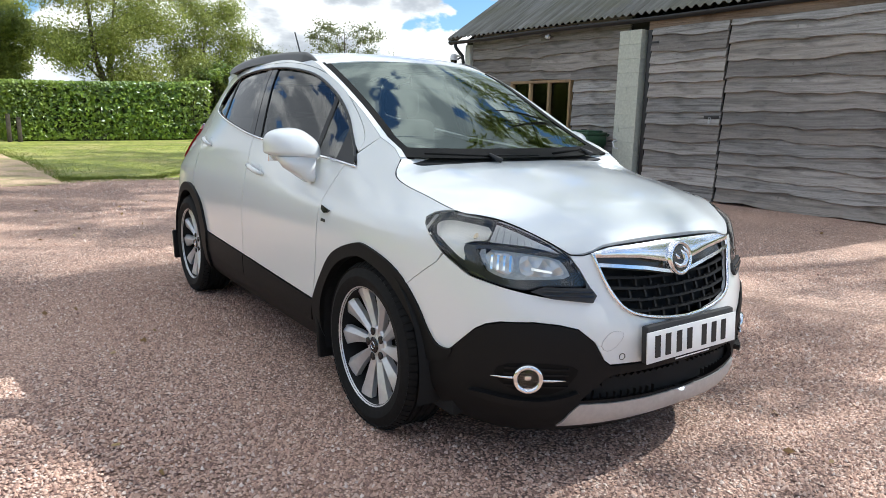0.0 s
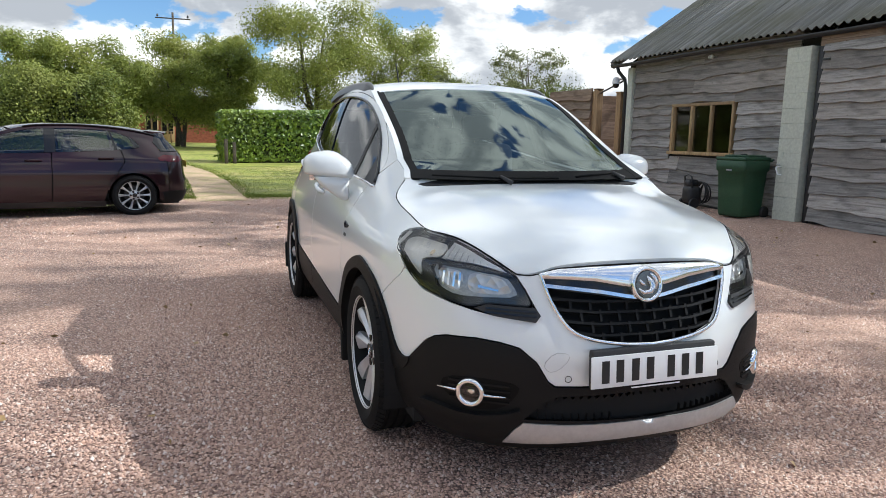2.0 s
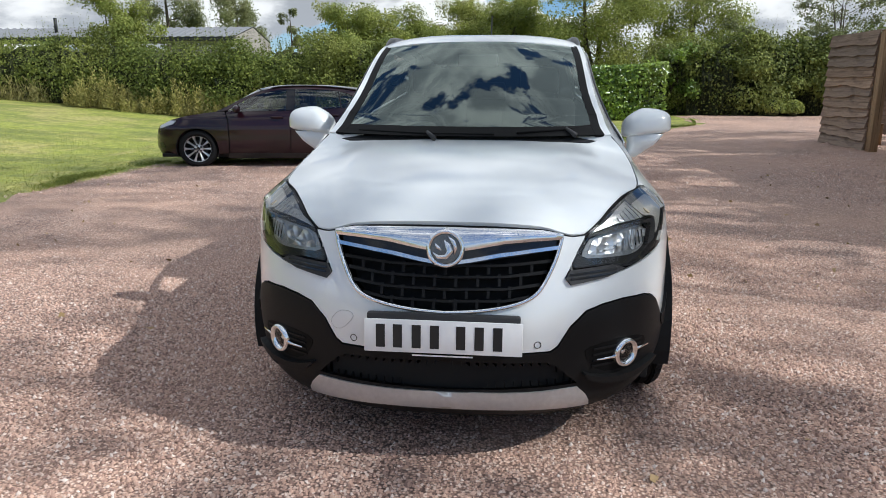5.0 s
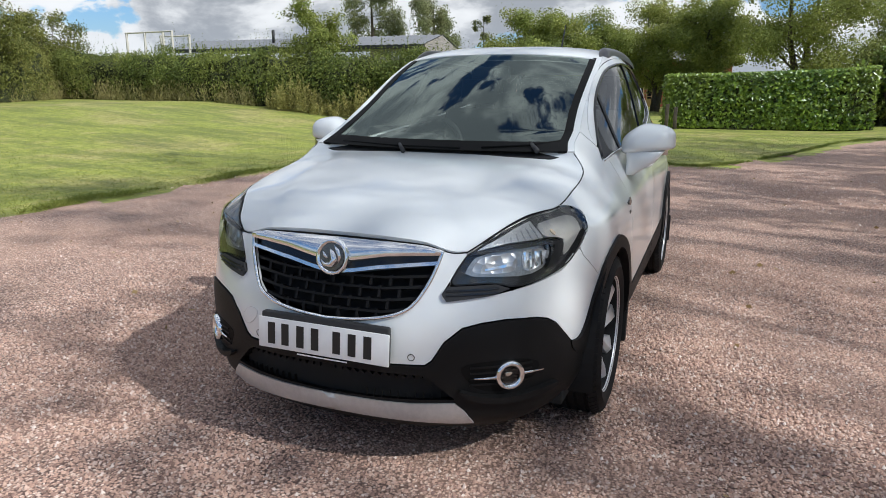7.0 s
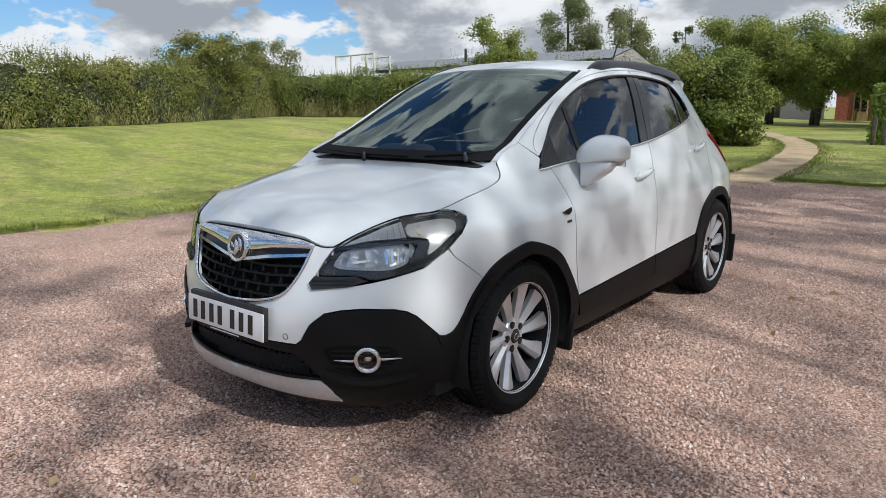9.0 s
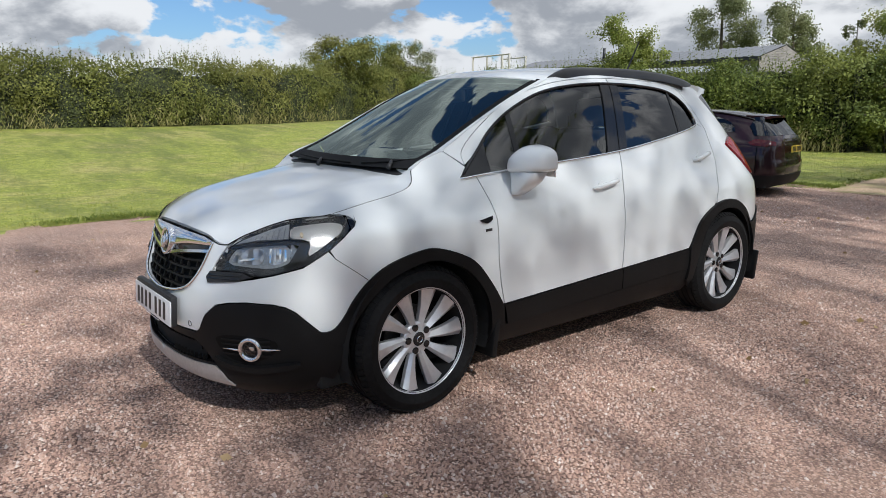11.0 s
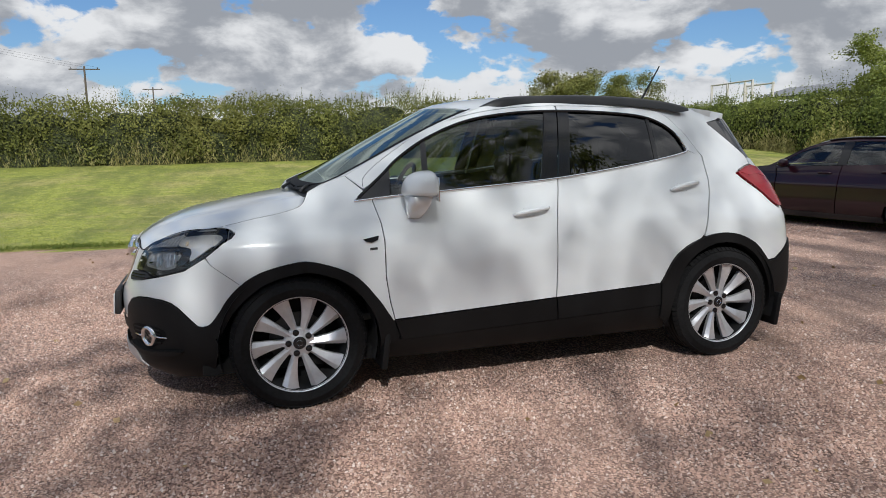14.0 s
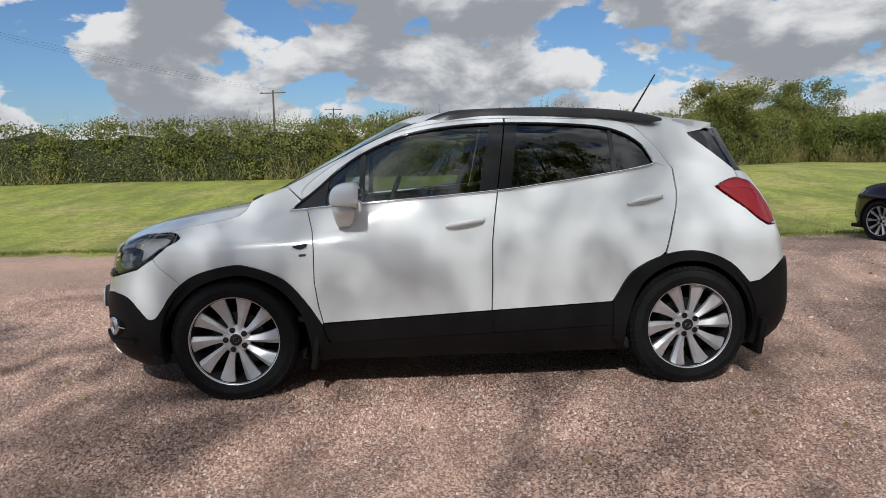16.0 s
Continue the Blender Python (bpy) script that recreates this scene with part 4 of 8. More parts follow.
M["reflector"] = mat_facet("lamp_reflector", (0.64, 0.64, 0.64), 0.3, 150, 0.25)
M["amber"] = mat_facet("warm_reflector", (0.86, 0.83, 0.78), 0.3, 190, 0.2, 0.8)
M["chrome"] = Mat("chrome", (0.86, 0.87, 0.88), 0.05, 1.0).m
M["bright_trim"] = mat_plain("bright_trim", (0.82, 0.82, 0.83), 0.16, 1.0, 0, 30, 0.04)
M["satin"] = mat_plain("satin_silver", (0.52, 0.52, 0.52), 0.4, 0.55, 0, 60, 0.06)
M["gloss_black"] = Mat("gloss_black", (0.012, 0.012, 0.013), 0.12).m
# near-black for hollows; paints the shade in rims and shut lines
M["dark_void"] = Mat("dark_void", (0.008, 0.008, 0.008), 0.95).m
M["tint"] = mat_glass("tinted_glass", (0.7, 0.8, 0.78), 0.7, ior=1.75)
M["privacy"] = mat_glass("privacy_glass", (0.5, 0.5, 0.55), 0.12, ior=1.75)
M["screen_glass"] = mat_glass("windscreen_glass", (0.78, 0.9, 0.84), 0.6, ior=1.85, gloss=(0.86, 1.0, 0.95))
M["lens"] = mat_glass("lamp_lens", (0.97, 0.98, 0.98), 0.96)
M["red_lens"] = Mat("red_lens", (0.27, 0.005, 0.011), 0.1).m
M["red_dark"] = Mat("red_dark_lens", (0.07, 0.004, 0.008), 0.15).m
M["red_inner"] = Mat("red_inner_lens", (0.33, 0.012, 0.021), 0.12).m
for k in ("clad", "tyre"): M[k].node_tree.nodes["Principled BSDF"].inputs["Specular IOR Level"].default_value = 0.2
M["seat"] = mat_plain("dark_cloth", (0.03, 0.03, 0.032), 0.9, 0, 0.2, 200, 0.2)
M["dash"] = mat_plain("dash_plastic", (0.06, 0.06, 0.06), 0.7, 0, 0.2, 200, 0.15)
M["lining"] = mat_plain("pale_lining", (0.55, 0.54, 0.52), 0.9)
M["plate_white"] = mat_plain("plate_white", (0.80, 0.80, 0.79), 0.4, 0, 0, 30, 0.02)
M["frit"] = Mat("black_frit", (0.005, 0.005, 0.005), 0.6).m
M["frit"].node_tree.nodes["Principled BSDF"].inputs["Specular IOR Level"].default_value = 0.12
M["rail_black"] = mat_plain("rail_black", (0.022, 0.022, 0.023), 0.3, 0, 0, 80, 0.1)
M["ink"] = Mat("ink_black", (0.012, 0.012, 0.012), 0.5).m
M["badge_grey"] = mat_plain("badge_grey", (0.16, 0.165, 0.17), 0.25, 0.8)
M["disc"] = mat_plain("brake_disc", (0.05, 0.048, 0.046), 0.5, 0.5)


def wheel(car, at, outward, rim_r=0.243, tyre_r=0.338, width=0.215, spokes=10, face=0.035, twist=0.18, name="wheel", slim=1.0):
    """A tyre on an alloy rim, its face towards +x before it is turned."""
    w = new(name); w.empty_display_size = 0.05; w.parent = car
    w.matrix_basis = pose(*at, 0, 0, 0 if outward > 0 else 180)
    h = width / 2
    prof = [(rim_r - 0.004, -h + 0.012), (rim_r + 0.012, -h + 0.002), (rim_r + 0.045, -h - 0.006), (tyre_r - 0.028, -h + 0.002), (tyre_r - 0.010, -h + 0.014), (tyre_r - 0.001, -h + 0.032)]
    tread = []
    for k, c in enumerate(np.linspace(-h + 0.05, h - 0.05, 4)):
        tread += [(tyre_r, c - 0.008), (tyre_r - 0.008, c - 0.005), (tyre_r - 0.008, c + 0.005), (tyre_r, c + 0.008)]
    prof = prof + tread + [(r, -a) for r, a in prof[::-1]]
    v, f = revolve_vf(prof, 56)
    tyre = shaded("tyre", v, f, M["tyre"], w, limit=28)
    blocks_v, blocks_f = [], []
    for k in range(70):  # shoulder blocks of the tread
        c = 2 * math.pi * k / 70
        for sgn in (1, -1):
            m = Matrix.Rotation(c, 4, "X") @ Matrix.Translation((sgn * (h - 0.022), 0, tyre_r - 0.006)) @ Matrix.Rotation(sgn * 0.55, 4, "Y")
            o = len(blocks_v)
            for dx in (-0.017, 0.017):
                for dy in (-0.0118, 0.0118):
                    for dz in (-0.006, 0.0035): blocks_v.append(tuple(m @ Vector((dx, dy, dz))))
            blocks_f += [tuple(o + i for i in q) for q in ((0, 1, 3, 2), (4, 6, 7, 5), (0, 4, 5, 1), (2, 3, 7, 6), (1, 5, 7, 3))]
    part("tread", blocks_v, blocks_f, M["tyre"], tyre)["kind"] = "stuff"
    # rim barrel and disc behind the spokes, near black to paint shade
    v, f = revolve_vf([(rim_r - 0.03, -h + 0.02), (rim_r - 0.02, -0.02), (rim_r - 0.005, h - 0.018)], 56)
    shaded("rim_barrel", v, f, M["dark_void"], w, "inside of the rim, near black for its shade")
    rim = [(rim_r - 0.005, h - 0.018), (rim_r - 0.003, h - 0.012), (rim_r, h - 0.008), (rim_r + 0.003, h - 0.007), (rim_r + 0.004, h - 0.012), (rim_r + 0.002, h - 0.02)]
    v, f = revolve_vf(rim, 56)
    rimo = shaded("rim", v, f, M["alloy"], w, limit=40)
    v, f = revolve_vf([(0.0, 0.0), (0.145, 0.0), (0.145, -0.02), (0.10, -0.02)], 32)
    shaded("brake_disc", [(x - 0.005, y, z) for x, y, z in v], f, M["disc"], w)
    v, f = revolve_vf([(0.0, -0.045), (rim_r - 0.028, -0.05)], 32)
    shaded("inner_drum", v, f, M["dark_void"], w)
    x0 = h - 0.02 - face
    for k in range(spokes):
        a = 2 * math.pi * k / spokes
        sv, sf = [], []
        pair_tw = twist * 0.45
        sts = [(0.045, 0.016, 0.0), (0.09, 0.019, 0.06), (0.14, 0.027, 0.34), (0.19, 0.037, 0.68), (rim_r - 0.014, 0.047, 0.95), (rim_r - 0.002, 0.058, 1.0)]
        for r, wd, tw in sts:
            c = a + pair_tw * tw
            xx = x0 + face * (r / rim_r) ** 1.5 * 0.75 - 0.008
            for s_, dx in ((-1, -0.024), (-1, -0.003), (-0.42, 0.012), (-0.30, 0.0125), (1, -0.001), (1, -0.024)):
                t = s_ * wd * 0.9 * slim
                y, z = r * math.cos(c) - t * math.sin(c), r * math.sin(c) + t * math.cos(c)
                sv.append((xx + dx, y, z))
        for i in range(5):
            for j in range(5): sf.append((i * 6 + j, i * 6 + j + 1, i * 6 + 7 + j, i * 6 + 6 + j))
        shaded("spoke", sv, sf, M["alloy"], rimo, limit=25)
    v, f = revolve_vf([(0.0, x0 + 0.012), (0.028, x0 + 0.012), (0.034, x0 + 0.008), (0.070, x0 + 0.003), (0.078, x0 - 0.005), (0.078, x0 - 0.03)], 32)
    hub = shaded("hub", v, f, M["alloy"], rimo)
    v, f = revolve_vf([(0.0, x0 + 0.017), (0.028, x0 + 0.016), (0.033, x0 + 0.011)], 24)
    shaded("hub_cap", v, f, M["gloss_black"], rimo, "black hub cap with a plain ring")
    v, f = revolve_vf([(0.013, x0 + 0.0175), (0.0145, x0 + 0.0195), (0.016, x0 + 0.0175)], 20, closed=True)
    shaded("cap_ring", v, f, M["chrome"], rimo)
    for k in range(5):
        c = 2 * math.pi * (k + 0.5) / 5
        v, f = revolve_vf([(0.0, 0.003), (0.013, 0.003), (0.0165, 0.001), (0.0165, -0.01)], 12)
        shaded("wheel_nut", [(x + x0 + 0.0085, y + 0.056 * math.cos(c), z + 0.056 * math.sin(c)) for x, y, z in v], f, M["gloss_black"], rimo)
    return w
# ---- the white car ----
SUV = Wrap(
    [(0, -2.165), (0.22, -2.152), (0.42, -2.10), (0.58, -2.015), (0.70, -1.90), (0.785, -1.73), (0.832, -1.52), (0.852, -1.2), (0.858, -0.7), (0.858, 0), (0.856, 0.7), (0.85, 1.15), (0.835, 1.45), (0.80, 1.70), (0.73, 1.87), (0.58, 1.985), (0.32, 2.05), (0, 2.06)],
    [(0.14, 0.16), (0.2, 0.09), (0.26, 0.04), (0.34, 0.01), (0.45, 0), (0.62, 0), (0.75, 0.004), (0.85, 0.017), (0.95, 0.042), (1.05, 0.07), (1.12, 0.097), (1.25, 0.14), (1.4, 0.195), (1.5, 0.245), (1.58, 0.31)],
    [(0.14, 0.16), (0.19, 0.07), (0.25, 0.015), (0.33, 0.012), (0.43, 0.004), (0.52, 0), (0.6, 0.014), (0.7, 0.05), (0.78, 0.075), (0.84, 0.105), (0.88, 0.16), (0.93, 0.24), (1.0, 0.36), (1.6, 1.4)],
    [(0.14, 0.2), (0.22, 0.1), (0.3, 0.03), (0.43, 0), (0.62, 0.01), (0.74, 0.035), (0.9, 0.08), (1.02, 0.12), (1.13, 0.19), (1.3, 0.34), (1.45, 0.47), (1.6, 0.62)],
    0.42, 0.2)
SA, SB = float(SUV.s[0]), float(SUV.s[-1])


def white_car():
    W = SUV
    car = thing("car", "white compact crossover with black lower cladding, parked on gravel", "car")
    B = Body(W, car)
    white, clad = M["white_paint"], M["clad"]
    # outlines, as (way round from the middle of the side, height)
    hood_front = [(SA, 0.846), (-2.52, 0.844), (-2.36, 0.836), (-2.29, 0.821), (-2.245, 0.813), (-2.195, 0.816)]
    hood_side = [(-2.195, 0.816), (-2.12, 0.853), (-2.06, 0.875), (-1.99, 0.896), (-1.89, 0.917), (-1.80, 0.926), (-1.69, 0.933), (-1.5, 0.968), (-1.33, 0.998), (-1.235, 1.03), (-1.195, 1.09)]
    hood_line = hood_front + hood_side[1:]
    arch_f = [(-1.711, 0.427), (-1.616, 0.595), (-1.484, 0.705), (-1.299, 0.757), (-1.18, 0.753), (-1.0, 0.681), (-0.881, 0.552), (-0.797, 0.423)]
    arch_fi = [(-1.683, 0.40), (-1.655, 0.425), (-1.586, 0.535), (-1.454, 0.65), (-1.299, 0.70), (-1.18, 0.70), (-1.03, 0.633), (-0.917, 0.504), (-0.872, 0.36), (-0.868, 0.24)]
    arch_r = [(0.822, 0.505), (0.936, 0.671), (1.133, 0.762), (1.33, 0.772), (1.503, 0.705), (1.629, 0.585)]
    arch_ri = [(0.90, 0.24), (0.905, 0.38), (0.985, 0.595), (1.15, 0.705), (1.33, 0.715), (1.475, 0.655), (1.585, 0.545), (1.655, 0.38), (1.66, 0.24)]
    top_line = [(-0.99, 1.168), (-0.95, 1.19), (-0.7, 1.318), (-0.37, 1.466), (-0.16, 1.537), (0.1, 1.566), (0.5, 1.577), (1.0, 1.562), (1.25, 1.535), (1.4, 1.505)]
    cut = [(-0.905, 1.10), (-0.89, 1.165), (-0.76, 1.268), (-0.56, 1.387), (-0.32, 1.478), (-0.05, 1.524), (0.25, 1.538), (0.6, 1.533), (0.95, 1.514), (1.115, 1.398), (1.232, 1.235)]
    dlo_up = [(-0.964, 1.043), (-0.803, 1.172), (-0.696, 1.264), (-0.534, 1.365), (-0.307, 1.456), (-0.044, 1.499), (0.249, 1.513), (0.613, 1.503), (0.88, 1.472), (1.043, 1.389), (1.121, 1.269)]
    dlo_low = [(-0.964, 1.04), (-0.761, 1.06), (-0.379, 1.088), (0.177, 1.131), (0.577, 1.179), (0.918, 1.227), (1.079, 1.256), (1.121, 1.269)]
    def crv(pts, n=6): return [tuple(p) for p in curve(pts, n)]
    AF, AR = crv(arch_f), crv(arch_r)
    # bonnet: one smooth patch between its front edge, its side and the middle line
    F3, S3 = W.at(*np.array(crv(hood_front, 10)).T), W.at(*np.array(crv(hood_side, 10)).T)
    mid_z = pchip([(-2.07, 0.846), (-2.0, 0.893), (-1.88, 0.945), (-1.7, 0.99), (-1.5, 1.026), (-1.3, 1.056), (-1.10, 1.08)])
    y0, nu, nv = float(F3[0][1]), 26, 40
    side_v = (S3[:, 1] - S3[0, 1]) / (S3[-1, 1] - S3[0, 1])
    vs, fs = [], []
    for j in range(nv + 1):
        v = (j / nv) ** 1.4
        yc = y0 + (-1.12 - y0) * v
        zc = float(mid_z(max(yc, -2.07)))
        sx, sy, sz = (float(np.interp(v, side_v, S3[:, k])) for k in range(3))
        for i in range(nu + 1):
            u = i / nu
            fy, fz = (float(np.interp(u * F3[-1, 0], F3[:, 0], F3[:, k])) for k in (1, 2))
            lead = (1 - v) ** 7
            y = yc + (sy - yc) * u ** 1.9 + lead * (fy - (y0 + (F3[-1, 1] - y0) * u ** 1.9))
            z = zc + (sz - zc) * u ** 2.8 + lead * (fz - (F3[0, 2] + (F3[-1, 2] - F3[0, 2]) * u ** 2.8))
            z += 0.006 * math.exp(-((u - 0.60 - 0.06 * v) / 0.10) ** 2) * min(1, 3 * v) * (1 - 0.4 * v)
            vs.append((u * sx * 0.9945, y + 0.004 * lead, z))
    q = nu + 1
    for j in range(nv):
        for i in range(nu): fs.append((j * q + i, j * q + i + 1, (j + 1) * q + i + 1, (j + 1) * q + i))
    ring = list(range(nu)) + [j * q + nu for j in range(nv + 1)]
    o = len(vs); vs += [(vs[i][0] * 0.994, vs[i][1] + 0.004, vs[i][2] - 0.014) for i in ring]
    for k in range(len(ring) - 1): fs.append((ring[k + 1], ring[k], o + k, o + k + 1))
    shaded("bonnet", *both(vs, fs), white, car, "bonnet with two soft creases")
    # dark tube laid along the bonnet gap to paint its shade
    seam = [tuple(p * (0.997, 1, 1) - (0, 0, 0.003)) for p in np.vstack([F3, S3[1:]])]
    part("bonnet_seal", *tube_vf(seam[::-1] + [(-a_, b_, c_) for a_, b_, c_ in seam[1:]], 0.0023, 6), M["dark_void"], car, "dark gap round the bonnet", True)
    # windscreen, pillars, roof across the car
    tl = np.array(crv(top_line, 8)); TL = W.at(tl[:, 0], tl[:, 1])
    a_part = [k for k in range(len(tl)) if tl[k, 0] <= -0.235]
    fs_ = np.array([(-1.185, 1.094), (-1.12, 1.127), (-1.05, 1.150)]); foot = W.at(fs_[:, 0], fs_[:, 1])
    EDGE = np.vstack([foot, TL[a_part]])
    even = np.polyval(np.polyfit(EDGE[:, 1], EDGE[:, 2], 3), EDGE[:, 1])
    lift = (even - EDGE[:, 2]) * np.sin(np.linspace(0, math.pi, len(even))) ** 0.3
    FAIR = EDGE + np.stack([0 * lift, 0 * lift, lift], 1)
    q = (FAIR[:, 2] - FAIR[0, 2]) / (FAIR[-1, 2] - FAIR[0, 2])
    scr_mid = np.stack([0 * q, -1.215 + (1.215 - 0.375) * q ** 1.06, 1.082 + (1.541 - 1.082) * q], 1)
    glass = B.rows("windscreen", FAIR, scr_mid, M["screen_glass"], (0, 0.925), 2.6, 16, None, "windscreen reflecting clouds", 0)
    glass.visible_shadow = False
    B.rows("windscreen_seal", FAIR, scr_mid, M["frit"], (0.895, 0.955), 2.6, 3, lambda t, w: 0.003, "", 0.01, False)
    B.rows("screen_pillar", EDGE, scr_mid, white, (0.952, 1.0), 2.6, 4, lambda t, w: 0.002 + float(lift[round(t * (len(lift) - 1))]) * (1 - w) / 0.048, "", 0.012, False)
    foot_e, foot_m = (np.array([r[0], (r[0] + r[1]) / 2, r[1], (r[1] * 0.7 + r[2] * 0.3)]) for r in (FAIR, scr_mid))
    B.rows("windscreen_band", foot_e, foot_m, M["frit"], (0, 0.93), 2.6, 14, lambda t, w: 0.002, "black printed band along the foot of the screen", 0)
    B.rows("cowl", np.array([[0.60, -1.185, 1.070], [0.598, -1.15, 1.085], [0.595, -1.105, 1.106]]), np.array([[0, -1.235, 1.052], [0, -1.19, 1.074], [0, -1.15, 1.106]]), M["black_plastic"], (0, 1.0), 2.4, 12, lambda t, w: 0.004 * t, "black plastic scuttle", 0.02)
    r_part = [k for k in range(len(tl)) if tl[k, 0] >= -0.262]
    RE = TL[r_part]
    ry = np.linspace(-0.372, 1.50, len(RE))
    roof_z = pchip([(-0.372, 1.544), (-0.30, 1.570), (-0.2, 1.588), (0.0, 1.605), (0.45, 1.617), (0.9, 1.604), (1.25, 1.57), (1.5, 1.53)])
    B.rows("roof", RE, np.stack([0 * ry, ry, roof_z(ry)], 1), white, (0, 1), 3.2, 20, None, "white roof")
    B.rows("roof_lining", RE * (0.97, 1, 1) - (0, 0, 0.03), np.stack([0 * ry, ry, roof_z(ry) - 0.035], 1), M["lining"], (0, 1), 3.2, 8, None, "", 0)
    # spoiler over the tailgate
    sp = np.array([[0.478, 1.29, 1.530], [0.472, 1.42, 1.518], [0.445, 1.545, 1.502]])
    spm = np.array([[0, 1.44, 1.548], [0, 1.55, 1.537], [0, 1.65, 1.517]])
    B.rows("spoiler", sp, spm, white, (0, 1), 3, 14, None, "", 0.035)
    for sg in (1, -1):
        e1, e5 = W.at(1.34, 1.518), W.at(1.392, 1.445)
        cheek = [tuple(e1), (0.470, 1.44, 1.512), (0.447, 1.548, 1.500), (0.468, 1.47, 1.462), tuple(e5)]
        vs = [(sg * x, y, z) for x, y, z in cheek] + [(sg * (x - 0.05), y, z) for x, y, z in cheek]
        fs = [(0, 1, 2, 3, 4), (9, 8, 7, 6, 5)] + [(k, k + 5, (k + 1) % 5 + 5, (k + 1) % 5) for k in range(5)]
        shaded("spoiler_cheek", vs, fs if sg < 0 else [f[::-1] for f in fs], white, car)
    # nose
    bumper = [(SA, 0.575), (-2.6, 0.58), (-2.494, 0.597), (-2.42, 0.62), (-2.375, 0.655), (-2.33, 0.72), (-2.296, 0.79), (-2.287, 0.815), (-2.245, 0.808), (-2.192, 0.811), (-2.230, 0.765), (-2.268, 0.706), (-2.286, 0.68), (-2.272, 0.657), (-2.135, 0.671), (-2.035, 0.688), (-1.956, 0.704), (-1.825, 0.735), (-1.717, 0.797), (-1.69, 0.765), (-1.6, 0.70), (-1.548, 0.66)]
    bumper += [p for p in AF if p[0] < -1.553][::-1]
    clad_top = [(-1.70, 0.43), (-1.735, 0.437), (-1.783, 0.482), (-1.861, 0.556), (-1.90, 0.578), (-1.95, 0.59), (-2.064, 0.594), (-2.15, 0.586), (-2.219, 0.57), (-2.279, 0.522), (-2.32, 0.455), (-2.345, 0.437), (SA, 0.428)]
    B.whole("front_bumper", bumper + clad_top, white, "white painted front bumper", step=0.03)
    lower_grille = [(SA, 0.405), (-2.36, 0.40), (-2.325, 0.385), (-2.24, 0.312), (SA, 0.30)]
    skirt_poly = [(-1.69, 0.425)] + [(a, b - 0.004) for a, b in clad_top] + lower_grille + [(SA, 0.175), (-2.2, 0.16), (-1.95, 0.16), (-1.72, 0.19), (-1.668, 0.36)]
    B.whole("bumper_cladding", skirt_poly, clad, "black grained plastic lower bumper", off=0.006, step=0.03, gap=0.0)
    B.whole("lower_grille_back", [(SA, 0.41), (-2.34, 0.405), (-2.23, 0.305), (SA, 0.295)], M["dark_void"], off=-0.05, gap=0, skirt=0)
    for k, z in enumerate((0.325, 0.348, 0.371, 0.393)):
        B.whole("grille_slat", [(SA, z + 0.004), (-2.30 + 0.9 * (0.33 - z), z + 0.004), (-2.30 + 0.9 * (0.33 - z), z - 0.005), (SA, z - 0.005)], clad, off=-0.024, gap=0, skirt=0.02)
    for k in range(13):
        x = -0.36 + 0.06 * k
        s = W.find("x", abs(x), 0.35)
        p = W.at(s, 0.35, -0.038)
        bm = box_bm((0.006, 0.02, 0.095), (x, float(p[1]), 0.352))
        part_bm("grille_rib", bm, M["dark_void"], car)
    B.whole("skid_strip", [(SA, 0.294), (-2.38, 0.296), (-2.24, 0.302), (-2.205, 0.27), (-2.165, 0.215), (-2.3, 0.222), (-2.5, 0.232), (SA, 0.232)], M["satin"], "silver skid plate under the lower grille", off=0.012, skirt=0.03)
    # upper grille
    g_out = [(SA, 0.835), (-2.5, 0.833), (-2.36, 0.828), (-2.287, 0.816), (-2.298, 0.785), (-2.33, 0.718), (-2.375, 0.652), (-2.42, 0.617), (-2.494, 0.594), (-2.6, 0.578), (SA, 0.572)]
    B.whole("grille_back", g_out, M["dark_void"], off=-0.06, gap=0, skirt=0)
    ring = [p for p in g_out if p[1] < 0.82]
    rim = [W.at(a, b, 0.004) for a, b in crv(ring, 5)]
    rim = [tuple(p) for p in rim] + [(-p[0], p[1], p[2]) for p in rim[::-1][1:]]
    part("grille_surround", *tube_vf(rim, 0.0075, 8), M["chrome"], car, "chrome grille surround", True)
    bar = [(SA, 0.836), (-2.5, 0.834), (-2.36, 0.829), (-2.288, 0.817), (-2.293, 0.800), (-2.40, 0.796), (-2.50, 0.789), (-2.60, 0.772), (SA, 0.757)]
    bar_s, bar_hi, bar_lo = (SA, -2.6, -2.5, -2.4, -2.36, -2.288), (0.836, 0.835, 0.834, 0.831, 0.829, 0.818), (0.757, 0.772, 0.789, 0.796, 0.798, 0.801)
    strip = [(-2.305, 0.782), (-2.40, 0.773), (-2.52, 0.760), (-2.62, 0.742), (SA, 0.73), (SA, 0.718), (-2.62, 0.730), (-2.52, 0.748), (-2.40, 0.762), (-2.309, 0.770)]
    B.whole("grille_strip", strip, M["bright_trim"], "thin chrome strip", off=0.010, gap=0, skirt=0.02, step=0.02)
    B.whole("grille_bar", bar, M["bright_trim"], "broad chrome bar across the grille", off=lambda a, b: 0.010 + 0.006 * math.sin(math.pi * min(1, max(0, (float(np.interp(a, bar_s, bar_hi)) - b) / (float(np.interp(a, bar_s, bar_hi)) - float(np.interp(a, bar_s, bar_lo)) + 1e-6)))) ** 0.8, gap=0, skirt=0.03, step=0.008)
